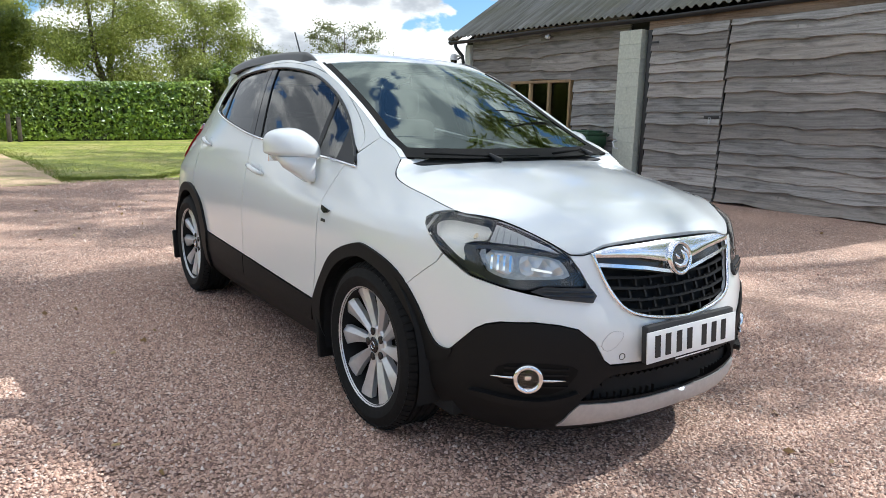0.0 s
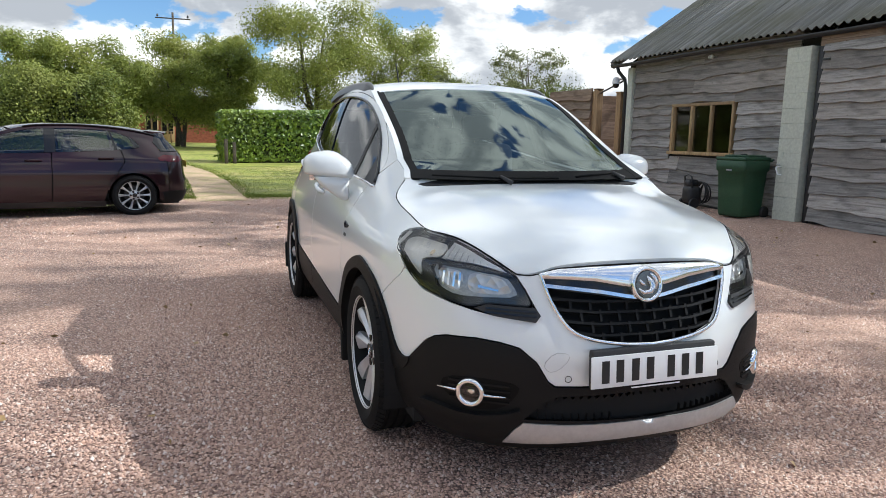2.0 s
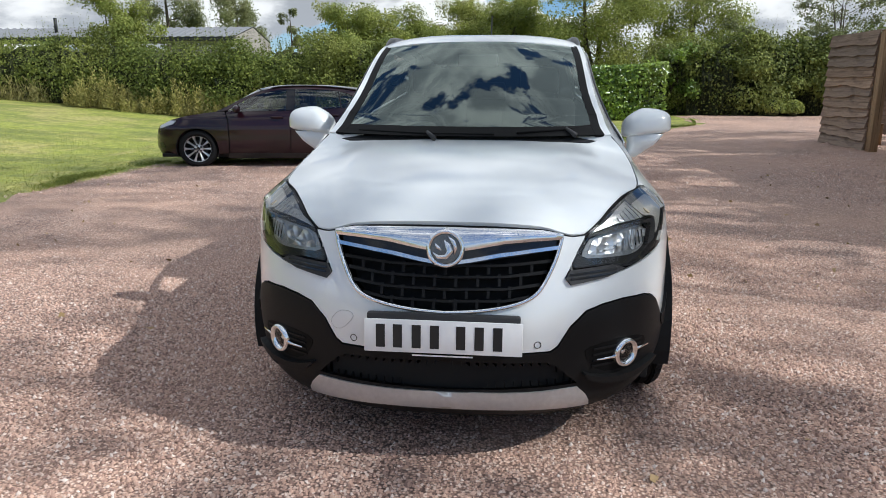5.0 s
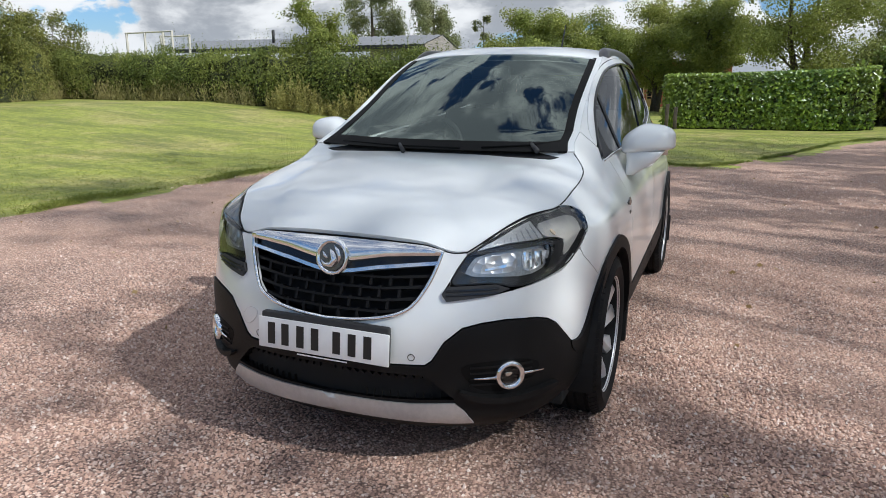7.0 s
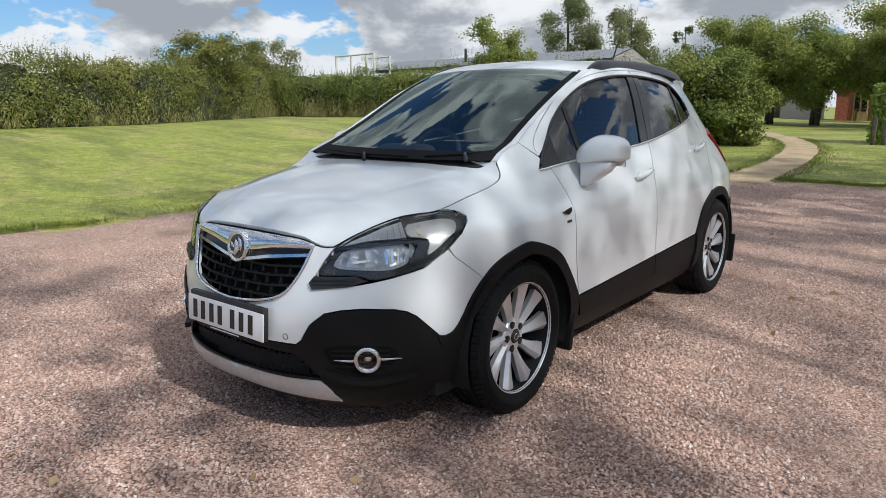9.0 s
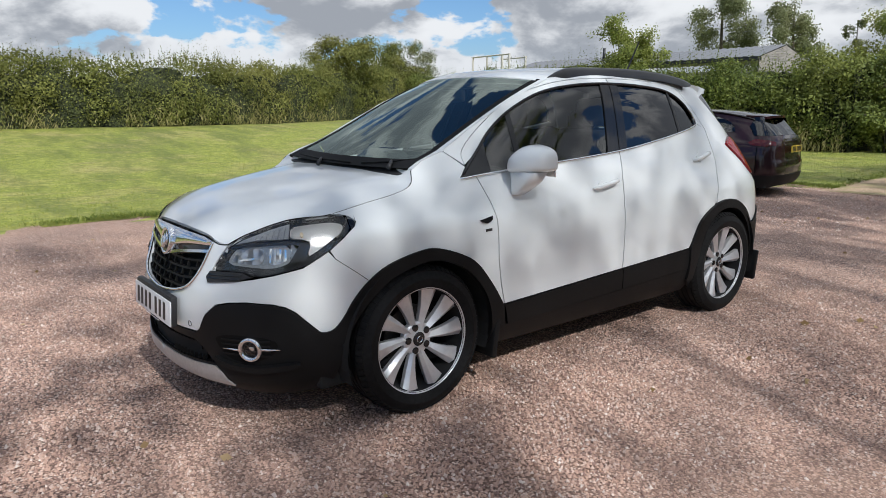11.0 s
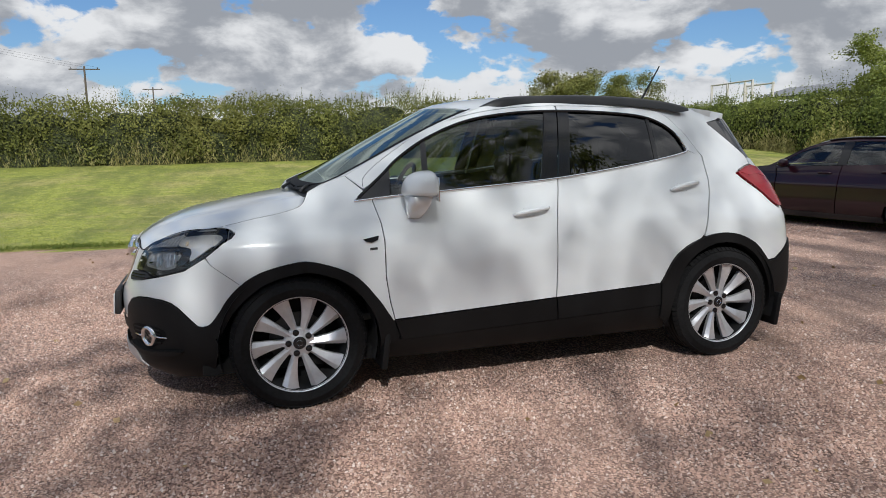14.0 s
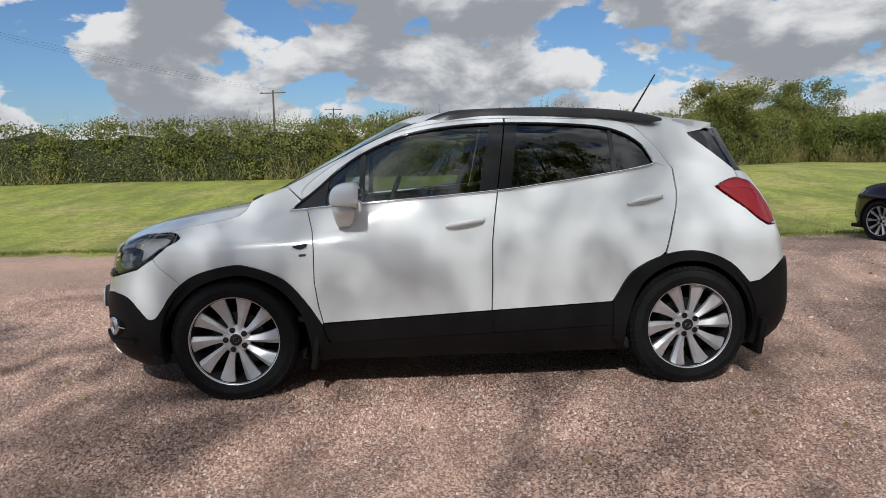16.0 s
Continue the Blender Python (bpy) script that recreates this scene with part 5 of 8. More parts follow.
    B.whole("grille_slot", [(SA, 0.757), (-2.60, 0.772), (-2.50, 0.789), (-2.40, 0.796), (-2.293, 0.800), (-2.31, 0.77), (-2.40, 0.76), (-2.52, 0.745), (-2.62, 0.728), (SA, 0.716)], M["gloss_black"], off=-0.012, gap=0, skirt=0)
    for k, z in enumerate((0.735, 0.700, 0.662, 0.624)):
        sl = float(np.interp(z, (0.594, 0.617, 0.652, 0.718, 0.785), (-2.494, -2.42, -2.375, -2.33, -2.298))) - 0.006
        B.whole("grille_slat", [(SA, z - 0.012), (-2.5, z - 0.008), (sl, z + 0.006), (sl, z - 0.005), (-2.5, z - 0.016), (SA, z - 0.020)], clad, off=-0.009, gap=0, skirt=0.04)
    rows_ = (0.735, 0.700, 0.662, 0.624, 0.588)
    for r in range(4):
        for k in range(11):
            x = -0.36 + 0.072 * k + (0.036 if r % 2 else 0.0)
            za, zb = rows_[r] - 0.03 * max(0, 0.3 - abs(x)), rows_[r + 1] - 0.03 * max(0, 0.3 - abs(x))
            if abs(x) > (0.345, 0.32, 0.275, 0.20)[r]: continue
            pts = [tuple(W.at(W.find("x", abs(x), z), z, -0.016) * (1 if x >= 0 else -1, 1, 1)) for z in (za, (za + zb) / 2, zb)]
            part("grille_rib", *tube_vf(pts, 0.007, 4), clad, car, smooth=False)
    # round badge
    by = float(W.at(SA, 0.775)[1]) - 0.02
    badge = part("badge", *revolve_vf([(0.0, 0.0), (0.05, 0.0), (0.053, 0.004), (0.058, 0.006), (0.064, 0.0), (0.064, -0.04)], 40, "z"), M["chrome"], car, "round chrome badge with a plain blank shield", True)
    badge.matrix_basis = pose(0, by, 0.777, 80, 0, 0)
    v, f = revolve_vf([(0.0, 0.003), (0.048, 0.002)], 32, "z")
    part("badge_field", v, f, M["badge_grey"], badge, smooth=True)
    for pts, rad in (([(-0.040, -0.012, 0.003), (-0.022, -0.028, 0.005), (0.004, -0.026, 0.007), (0.016, -0.008, 0.008), (0.008, 0.012, 0.007), (-0.004, 0.030, 0.005)], [0.003, 0.008, 0.011, 0.013, 0.011, 0.003]),
                     ([(0.010, 0.040, 0.003), (0.026, 0.024, 0.005), (0.034, 0.004, 0.005), (0.030, -0.018, 0.003)], [0.003, 0.008, 0.007, 0.003]),
                     ([(-0.034, 0.018, 0.003), (-0.024, 0.004, 0.005), (-0.012, -0.004, 0.006)], [0.003, 0.007, 0.004])):
        part("badge_shape", *tube_vf(pts, rad, 8), M["bright_trim"], badge, smooth=True)
    # number plate
    py = float(W.at(SA, 0.5)[1])
    pl = part_bm("number_plate_holder", box_bm((0.505, 0.03, 0.135), (0, 0, 0.006), 0.008), M["black_plastic"], car, "black number plate holder")
    pl.matrix_basis = pose(0, py - 0.012, 0.500, -4)
    part_bm("number_plate", box_bm((0.52, 0.006, 0.111), (0, -0.017, -0.002), 0.0025), M["plate_white"], pl, "white plate with plain black bars")
    for x in (-0.205, -0.148, -0.086, -0.026, 0.060, 0.120, 0.180):
        part_bm("plate_bar", box_bm((0.030, 0.001, 0.078), (x, -0.0206, -0.002)), M["ink"], pl, smooth=False)
    part("dealer_strip", [(-0.10, -0.0165, -0.0685), (0.10, -0.0165, -0.0685), (0.10, -0.0165, -0.0635), (-0.10, -0.0165, -0.0635)], [(0, 1, 2, 3)], M["white_cap"], pl, "plain strip of small writing")
    # towing cover, parking sensors
    for sg in (1, -1):
        ring_ = [tuple(W.at(-2.39 + 0.0115 * math.cos(c), 0.463 + 0.0115 * math.sin(c), 0.0008) * (sg, 1, 1)) for c in np.linspace(0, 6.283, 17)[:-1]]
        part("sensor", *tube_vf(ring_, 0.0013, 5, True), M["disc"], car, "small round parking sensor", True)
    tow = soften([(-2.385, 0.556), (-2.335, 0.556), (-2.300, 0.515), (-2.318, 0.488), (-2.352, 0.492), (-2.393, 0.535)], 1)
    v, f = panel_vf(W, tow, off=0.0012, gap=0.001, skirt=0.002, step=0.02)
    cover_ = shaded("tow_cover", *flip(v, f), white, car)
    part("cover_seam", *tube_vf([tuple(W.at(a_, b_, 0.0006) * (-1, 1, 1)) for a_, b_ in tow], 0.0007, 5, True), M["satin"], cover_, "", True)
    # fog lamps in their pockets
    pocket = [(-2.225, 0.44), (-2.13, 0.455), (-2.0, 0.455), (-1.93, 0.43), (-1.955, 0.375), (-2.06, 0.335), (-2.16, 0.345), (-2.215, 0.40)]
    # raised near-black patch, painted for the shade inside the pocket
    B.pair("fog_pocket", soften(pocket, 1), M["frit"], off=0.0075, gap=0, skirt=0.003)
    for z0 in (0.372, 0.392, 0.415, 0.435):
        B.pair("pocket_rib", [(-2.19, z0), (-1.97, z0 + 0.004), (-1.97, z0 - 0.003), (-2.19, z0 - 0.006)], clad, off=0.012, gap=0, skirt=0.006)
    ledge = [(-2.24, 0.36), (-2.17, 0.335), (-2.06, 0.322), (-1.88, 0.345), (-1.84, 0.338), (-1.90, 0.318), (-2.06, 0.298), (-2.19, 0.316)]
    B.pair("bumper_ledge", soften(ledge, 1), clad, off=0.03, gap=0, skirt=0.03)
    fp, fn = W.at(-2.052, 0.40, 0.004), W.normal(-2.052, 0.40)
    for sg in (1, -1):
        bez = part("fog_lamp", *revolve_vf([(0.030, -0.02), (0.034, 0.012), (0.040, 0.021), (0.048, 0.021), (0.053, 0.012), (0.053, -0.02)], 36, "z"), M["chrome"], car, "round fog lamp in a chrome ring", True)
        way = Vector((sg * fn[0], fn[1], fn[2] + 0.04))
        bez.matrix_basis = Matrix.Translation((sg * fp[0], fp[1], fp[2])) @ way.to_track_quat("Z", "Y").to_matrix().to_4x4()
        part("fog_reflector", *revolve_vf([(0.0, -0.012), (0.018, -0.010), (0.032, 0.004)], 28, "z"), M["gloss_black"], bez, "", True)
        part("fog_bulb", *revolve_vf([(0.0, 0.008), (0.010, 0.007), (0.017, 0.004), (0.019, -0.01)], 16, "z"), M["chrome"], bez, "", True)
        lens = part("fog_lens", *revolve_vf([(0.0, 0.016), (0.02, 0.014), (0.035, 0.010)], 28, "z"), M["lens"], bez, "", True)
        lens.visible_shadow = False
        for d in (-1, 1):
            pts = [tuple(W.at(-2.052 + d * t, 0.40 + 0.004 * d, 0.016) * (sg, 1, 1)) for t in (0.052, 0.08, 0.125)]
            part("fog_trim", *tube_vf(pts, [0.006, 0.005, 0.003], 6), M["chrome"], car, "", True)
    # headlamps
    M["lamp_dark"] = mat_plain("lamp_housing", (0.018, 0.018, 0.02), 0.35)
    M["lamp_grey"] = mat_plain("lamp_grey_chamber", (0.46, 0.465, 0.47), 0.3, 0.5, 0.3, 110, 0.2)
    lamp = [(-1.590, 0.886), (-1.578, 0.904), (-1.60, 0.919), (-1.65, 0.928), (-1.70, 0.931), (-1.80, 0.923), (-1.89, 0.914), (-1.99, 0.893), (-2.06, 0.872), (-2.12, 0.849), (-2.188, 0.812), (-2.225, 0.766), (-2.262, 0.708), (-2.20, 0.711), (-2.09, 0.716), (-2.035, 0.697), (-1.956, 0.710), (-1.825, 0.742), (-1.77, 0.765), (-1.717, 0.802), (-1.628, 0.869)]
    lamp = soften(lamp, 2)
    cover = B.pair("headlamp_lens", lamp, M["lens"], "clear headlamp cover", off=0.003, gap=0.002, skirt=0.006, step=0.025)
    for o in cover: o.visible_shadow = False
    hous = B.pair("headlamp", shrink(lamp, -0.003), M["lamp_dark"], "wraparound headlamp with chrome reflectors", off=-0.034, gap=0, skirt=-0.030, step=0.025)
    for o, c in zip(hous, cover): c.parent = o
    strip = [(-1.885, 0.908), (-1.93, 0.900), (-1.99, 0.886), (-2.06, 0.865), (-2.12, 0.841), (-2.16, 0.819), (-2.125, 0.827), (-2.03, 0.846), (-1.885, 0.855)]
    B.pair("position_light", strip, M["reflector"], "narrow clear position light", hous, off=-0.012, gap=0, skirt=0.012)
    for k in range(7):
        s = -1.90 - 0.029 * k
        B.pair("position_rib", [(s, 0.899 - 0.0085 * k), (s - 0.005, 0.898 - 0.0085 * k), (s - 0.009, 0.852 - 0.001 * k), (s - 0.004, 0.852 - 0.001 * k)], M["lamp_grey"], "", hous, off=-0.010, gap=0, skirt=0.004)
    up = [(-1.642, 0.886), (-1.636, 0.899), (-1.655, 0.908), (-1.70, 0.912), (-1.80, 0.905), (-1.878, 0.897), (-1.878, 0.857), (-1.82, 0.852), (-1.785, 0.838), (-1.806, 0.780), (-1.775, 0.794), (-1.715, 0.832), (-1.67, 0.864)]
    B.pair("indicator", soften(up, 1), M["amber"], "warm clear indicator with a faceted reflector", hous, off=-0.011, gap=0, skirt=0.012)
    M["bulb"] = Mat("orange_bulb", (0.85, 0.70, 0.50), 0.15).m
    for s, z, r in ((-1.825, 0.872, 0.008),):
        B.pair("bulb", [(s + r * math.cos(0.7854 * k), z + r * math.sin(0.7854 * k)) for k in range(8)][::-1], M["bulb"], "orange bulb", hous, off=-0.008, gap=0, skirt=0.008)
    low = [(-1.838, 0.828), (-1.90, 0.834), (-2.0, 0.828), (-2.155, 0.808), (-2.192, 0.772), (-2.208, 0.736), (-2.08, 0.732), (-1.965, 0.730), (-1.90, 0.747), (-1.875, 0.765)]
    B.pair("chamber", soften(low, 1), M["lamp_grey"], "grey moulded lamp chamber", hous, off=-0.028, gap=0, skirt=0.004)
    M["bowl"] = mat_facet("lamp_bowl", (0.74, 0.74, 0.74), 0.40, 30, 0.4, 1.0)
    B.pair("bowl", soften([(-1.865, 0.818), (-1.92, 0.822), (-1.978, 0.818), (-1.988, 0.775), (-1.972, 0.742), (-1.92, 0.754), (-1.892, 0.772)], 2), M["bowl"], "fluted chrome bowl", hous, off=-0.025, gap=0, skirt=0.004)
    B.pair("bowl", soften([(-2.01, 0.816), (-2.07, 0.810), (-2.145, 0.800), (-2.172, 0.770), (-2.182, 0.746), (-2.09, 0.742), (-2.02, 0.745), (-2.005, 0.775)], 2), M["bowl"], "smooth chrome bowl", hous, off=-0.025, gap=0, skirt=0.004)
    for k in range(4):
        sa = -1.896 - 0.024 * k
        B.pair("flute", [(sa, 0.812), (sa - 0.009, 0.812), (sa - 0.009, 0.762 - 0.002 * k), (sa, 0.764 - 0.002 * k)], M["chrome"], "", hous, off=-0.022, gap=0, skirt=0.004)
    B.pair("step_bar", [(-2.05, 0.774), (-2.13, 0.760), (-2.13, 0.753), (-2.05, 0.764)], M["chrome"], "", hous, off=-0.018, gap=0, skirt=0.006)
    B.pair("divider", [(-1.775, 0.836), (-1.86, 0.842), (-2.02, 0.836), (-2.17, 0.818), (-2.183, 0.806), (-2.0, 0.825), (-1.86, 0.832), (-1.838, 0.826), (-1.885, 0.752), (-1.825, 0.765)], M["lamp_dark"], "", hous, off=-0.012, gap=0, skirt=0.02)
    B.pair("lamp_shelf", [(-2.268, 0.703), (-2.20, 0.706), (-2.095, 0.711), (-2.045, 0.694), (-2.13, 0.670), (-2.272, 0.653), (-2.290, 0.676)], M["black_plastic"], "black shelf under the headlamp", off=0.011, gap=0.001, skirt=0.03)
    for z in (0.676, 0.690):
        B.pair("shelf_rib", [(-2.272, z), (-2.09, z + 0.010), (-2.09, z + 0.005), (-2.272, z - 0.005)], M["gloss_black"], off=0.016, gap=0, skirt=0.01)
    # wings, doors, sides
    wing = [(-1.712, 0.80), (-1.628, 0.866), (-1.588, 0.888), (-1.574, 0.905), (-1.597, 0.923), (-1.64, 0.932), (-1.69, 0.935)] + [p for p in crv(hood_line, 6) if p[0] > -1.68] + [(-1.185, 1.094), (-1.12, 1.127), (-1.05, 1.150), (-0.99, 1.168), (-0.905, 1.092), (-0.964, 1.042), (-0.87, 1.05), (-0.863, 1.02), (-0.84, 0.93), (-0.833, 0.843), (-0.833, 0.657), (-0.815, 0.53), (-0.791, 0.43)] + [p for p in AF if p[0] > -1.548][::-1] + [(-1.548, 0.66), (-1.6, 0.70), (-1.69, 0.765)]
    B.pair("front_wing", wing, white)
    side = crv(top_line, 6) + [(1.392, 1.45), (1.40, 1.43), (1.587, 1.30), (1.70, 1.225), (1.70, 1.178), (1.617, 1.168), (1.55, 1.150), (1.494, 1.124), (1.56, 1.07), (1.671, 0.996), (1.74, 0.935), (1.80, 0.90), (1.95, 0.90), (1.95, 0.70), (1.862, 0.68), (1.78, 0.63), (1.707, 0.59), (1.64, 0.582)] + AR[::-1][1:]
    side = [p for p in side if not (p[0] < 1.13 and p[1] < 0.8 and p[0] > 0.5)] + [(1.133, 0.775), (1.178, 0.915), (1.215, 1.02), (1.236, 1.102), (1.238, 1.235)] + crv(cut, 6)[::-1][1:]
    B.pair("body_side", side, white, "white roof edge and rear quarter")
    fd = B.pair("front_door", [(-0.861, 1.02), (-0.838, 0.93), (-0.83, 0.843), (-0.83, 0.657), (-0.812, 0.53), (-0.789, 0.432), (0.137, 0.474), (0.141, 0.6), (0.145, 0.85), (0.165, 1.0), (0.187, 1.128), (-0.379, 1.084), (-0.761, 1.056), (-0.868, 1.047)], white, "white front door")
    rd = B.pair("rear_door", [(0.141, 0.474), (0.818, 0.503)] + [p for p in AR if 0.83 < p[0] < 1.12] + [(1.125, 0.775), (1.17, 0.915), (1.21, 1.02), (1.23, 1.102), (1.23, 1.235), (1.135, 1.268), (1.079, 1.253), (0.918, 1.224), (0.577, 1.176), (0.191, 1.129), (0.169, 1.0), (0.149, 0.85), (0.145, 0.6)], white, "white rear door")
    fr_up = [p for p in crv(cut, 6) if p[0] <= 0.25] + [(0.25, 1.512)] + [p for p in crv(dlo_up, 6) if -0.88 < p[0] < 0.25][::-1]
    B.pair("window_frame", fr_up, white, "", fd)
    rr_up = [(0.257, 1.537)] + [p for p in crv(cut, 6) if p[0] > 0.26] + [(1.232, 1.228), (1.13, 1.272)] + [p for p in crv(dlo_up, 6) if 0.26 < p[0] < 1.12][::-1] + [(0.257, 1.512)]
    B.pair("window_frame", rr_up, white, "", rd)
    gl = M["tint"], M["privacy"]
    B.pair("mirror_corner", [(-0.962, 1.044), (-0.803, 1.170), (-0.748, 1.218), (-0.77, 1.062)], M["black_plastic"], "", fd, off=-0.002)
    def pane(poly, mat, par):
        for o in B.pair("window", poly, mat, "", par, off=-0.006, gap=0, skirt=0): o.visible_shadow = False
    up_c = crv(dlo_up, 6)
    pane([(-0.765, 1.062), (-0.748, 1.215)] + [p for p in up_c if -0.745 < p[0] < -0.57] + [(-0.568, 1.345), (-0.588, 1.075)], gl[0], fd)
    B.pair("window_bar", [(-0.590, 1.074), (-0.570, 1.343), (-0.540, 1.362), (-0.556, 1.076)], M["black_plastic"], "", fd, off=-0.002, gap=0)
    pane([(-0.556, 1.078), (-0.538, 1.36)] + [p for p in up_c if -0.53 < p[0] < 0.15] + [(0.17, 1.508), (0.088, 1.126)], gl[0], fd)
    B.pair("door_pillar", [(0.086, 1.127), (0.168, 1.508), (0.2485, 1.511), (0.187, 1.133)], M["gloss_black"], "black door pillar trim", fd, off=0.0, gap=0.001)
    B.pair("door_pillar", [(0.193, 1.134), (0.2545, 1.511), (0.328, 1.509), (0.268, 1.145)], M["gloss_black"], "black door pillar trim", rd, off=0.0, gap=0.001)
    pane([(0.266, 1.145), (0.326, 1.508)] + [p for p in up_c if 0.33 < p[0] < 0.86] + [(0.862, 1.473), (0.862, 1.222), (0.577, 1.183)], gl[1], rd)
    B.pair("window_bar", [(0.860, 1.222), (0.860, 1.473), (0.884, 1.470), (0.886, 1.226)], M["black_plastic"], "", rd, off=-0.002, gap=0)
    pane([(0.884, 1.226), (0.884, 1.470)] + [p for p in up_c if 0.89 < p[0] < 1.11] + [(1.115, 1.268), (1.079, 1.258)], gl[1], rd)
    belt = [W.at(a, b - 0.002, 0.006) for a, b in crv(dlo_low, 8)]
    tailup = [W.at(a, b + 0.0, 0.006) for a, b in up_c[::-1] if a > 1.05]
    for sg in (1, -1):
        pts = [tuple(p * (sg, 1, 1)) for p in belt + tailup[1:]]
        part("belt_trim", *tube_vf(pts, 0.0065, 6), M["chrome"], car, "chrome strip under the side windows", True)
        pts = [tuple(W.at(a, b - 0.006, 0.0015) * (sg, 1, 1)) for a, b in up_c[1:] if a < 1.1]
        part("window_seal", *tube_vf(pts, 0.008, 6), M["gloss_black"], car, "", True)
    # cladding along the sills and round the wheels
    B.pair("door_cladding", [(-0.79, 0.426), (0.138, 0.469), (0.15, 0.345), (-0.755, 0.318)], clad, "", fd, off=0.004, step=0.06)
    B.pair("door_cladding", [(0.143, 0.469), (0.818, 0.498), (0.89, 0.37), (0.155, 0.345)], clad, "", rd, off=0.004, step=0.06)
    B.pair("sill", [(-0.80, 0.42), (-0.765, 0.318), (0.15, 0.343), (0.895, 0.368), (0.90, 0.2), (-0.87, 0.2)], clad, "black sill", off=0.0, step=0.06, skirt=0.03)
    fl = crv(arch_f, 6) + [(-0.79, 0.32), (-0.868, 0.24)] + crv(arch_fi, 6)[::-1][1:]
    B.pair("arch_trim", fl, clad, "black wheel arch trim", off=0.010, gap=0, skirt=0.04, step=0.04)
    rl = crv(arch_r, 6) + [(1.66, 0.56), (1.70, 0.37), (1.69, 0.24)] + crv(arch_ri, 6)[::-1] + [(0.83, 0.3)]
    B.pair("arch_trim", rl, clad, "black wheel arch trim", off=0.016, gap=0, skirt=0.04, step=0.04)
    B.pair("trim_corner", soften([(-1.650, 0.545), (-1.685, 0.495), (-1.712, 0.470), (-1.750, 0.462), (-1.785, 0.476), (-1.76, 0.425), (-1.68, 0.40), (-1.635, 0.44)], 1), clad, "", off=0.011, gap=0, skirt=0.02)
    # tail
    lampt = [(1.497, 1.124), (1.55, 1.147), (1.617, 1.165), (1.70, 1.170), (1.86, 1.140), (1.90, 1.05), (1.90, 0.91), (1.80, 0.903), (1.74, 0.938), (1.671, 1.0), (1.57, 1.068)]
    B.pair("tail_lamp", soften(lampt, 1), M["red_lens"], "red tail lamp", off=0.012, gap=0.003, skirt=0.03)
    B.pair("lamp_band", [(1.53, 1.125), (1.617, 1.150), (1.70, 1.150), (1.84, 1.118), (1.83, 1.09), (1.70, 1.112), (1.60, 1.105)], M["red_inner"], "brighter red lens band", off=0.014, gap=0, skirt=0.004)
    B.whole("rear_window", [(1.402, 1.445), (1.42, 1.425), (1.59, 1.305), (1.72, 1.222), (SB, 1.17), (SB, 1.48), (1.56, 1.478), (1.45, 1.468)], M["privacy"], "dark rear window", off=-0.004, gap=0, skirt=0)
    B.whole("tailgate", [(1.71, 1.217), (1.715, 1.175), (1.865, 1.143), (1.91, 1.05), (1.91, 0.905), (1.955, 0.90), (1.955, 0.70), (SB, 0.70), (SB, 1.168)], white, "white tailgate", step=0.05)
    B.whole("rear_bumper", [(1.64, 0.575), (1.707, 0.584), (1.78, 0.622), (1.862, 0.672), (1.95, 0.692), (SB, 0.692), (SB, 0.22), (1.80, 0.22), (1.70, 0.30), (1.675, 0.40)], clad, "black rear bumper", off=0.01, step=0.05, skirt=0.03)
    # inner shell, dark to paint the shade in shut lines; wheel wells, floor
    shell = [(SA + 0.002, 0.22), (-1.74, 0.22), (-1.70, 0.40), (-1.616, 0.6), (-1.484, 0.71), (-1.24, 0.765), (-1.0, 0.69), (-0.88, 0.56), (-0.82, 0.40), (-0.82, 0.22), (0.85, 0.22), (0.86, 0.45), (0.96, 0.68), (1.133, 0.77), (1.33, 0.78), (1.51, 0.71), (1.64, 0.58), (1.70, 0.40), (1.74, 0.22), (SB, 0.22), (SB, 1.14), (1.74, 1.14), (1.3, 1.2), (1.15, 1.24), (0.918, 1.205), (0.577, 1.16), (0.177, 1.11), (-0.379, 1.07), (-0.92, 1.02), (-1.15, 1.06), (-1.3, 0.97), (-1.6, 0.90), (-1.75, 0.70), (-2.0, 0.62), (-2.3, 0.57), (SA + 0.002, 0.56)]
    B.whole("inner_shell", shell, M["dark_void"], "", off=-0.022, gap=0, skirt=0, step=0.08)
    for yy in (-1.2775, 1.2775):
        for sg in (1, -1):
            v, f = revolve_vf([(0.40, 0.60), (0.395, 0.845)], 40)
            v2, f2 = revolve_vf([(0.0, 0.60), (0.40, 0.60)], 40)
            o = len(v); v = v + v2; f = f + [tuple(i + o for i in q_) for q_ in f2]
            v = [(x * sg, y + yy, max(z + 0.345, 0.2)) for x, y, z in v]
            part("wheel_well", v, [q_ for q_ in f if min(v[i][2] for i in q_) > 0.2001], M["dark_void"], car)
    part_bm("underbody", box_bm((1.5, 3.5, 0.06), (0, 0.0, 0.23), 0.01), M["dark_void"], car)
    part_bm("front_undertray", box_bm((0.84, 0.5, 0.04), (0, -1.72, 0.21), 0.01), M["dark_void"], car)
    for yy in (-0.84, 1.68):
        for sg in (1, -1):
            mf = part_bm("mud_flap", box_bm((0.19, 0.035, 0.21), (0, 0, 0), 0.01), M["clad"], car)
            mf.matrix_basis = pose(sg * 0.765, yy + (0.02 if yy > 0 else 0.0), 0.27, -8)
    # dark panels added to keep light patches out of the wells
    for yy in (-1.24, 1.31):
        for sg in (1, -1):
            part_bm("inner_wing", box_bm((0.02, 0.92, 0.46), (sg * 0.53, yy, 0.44), 0.004), M["dark_void"], car)
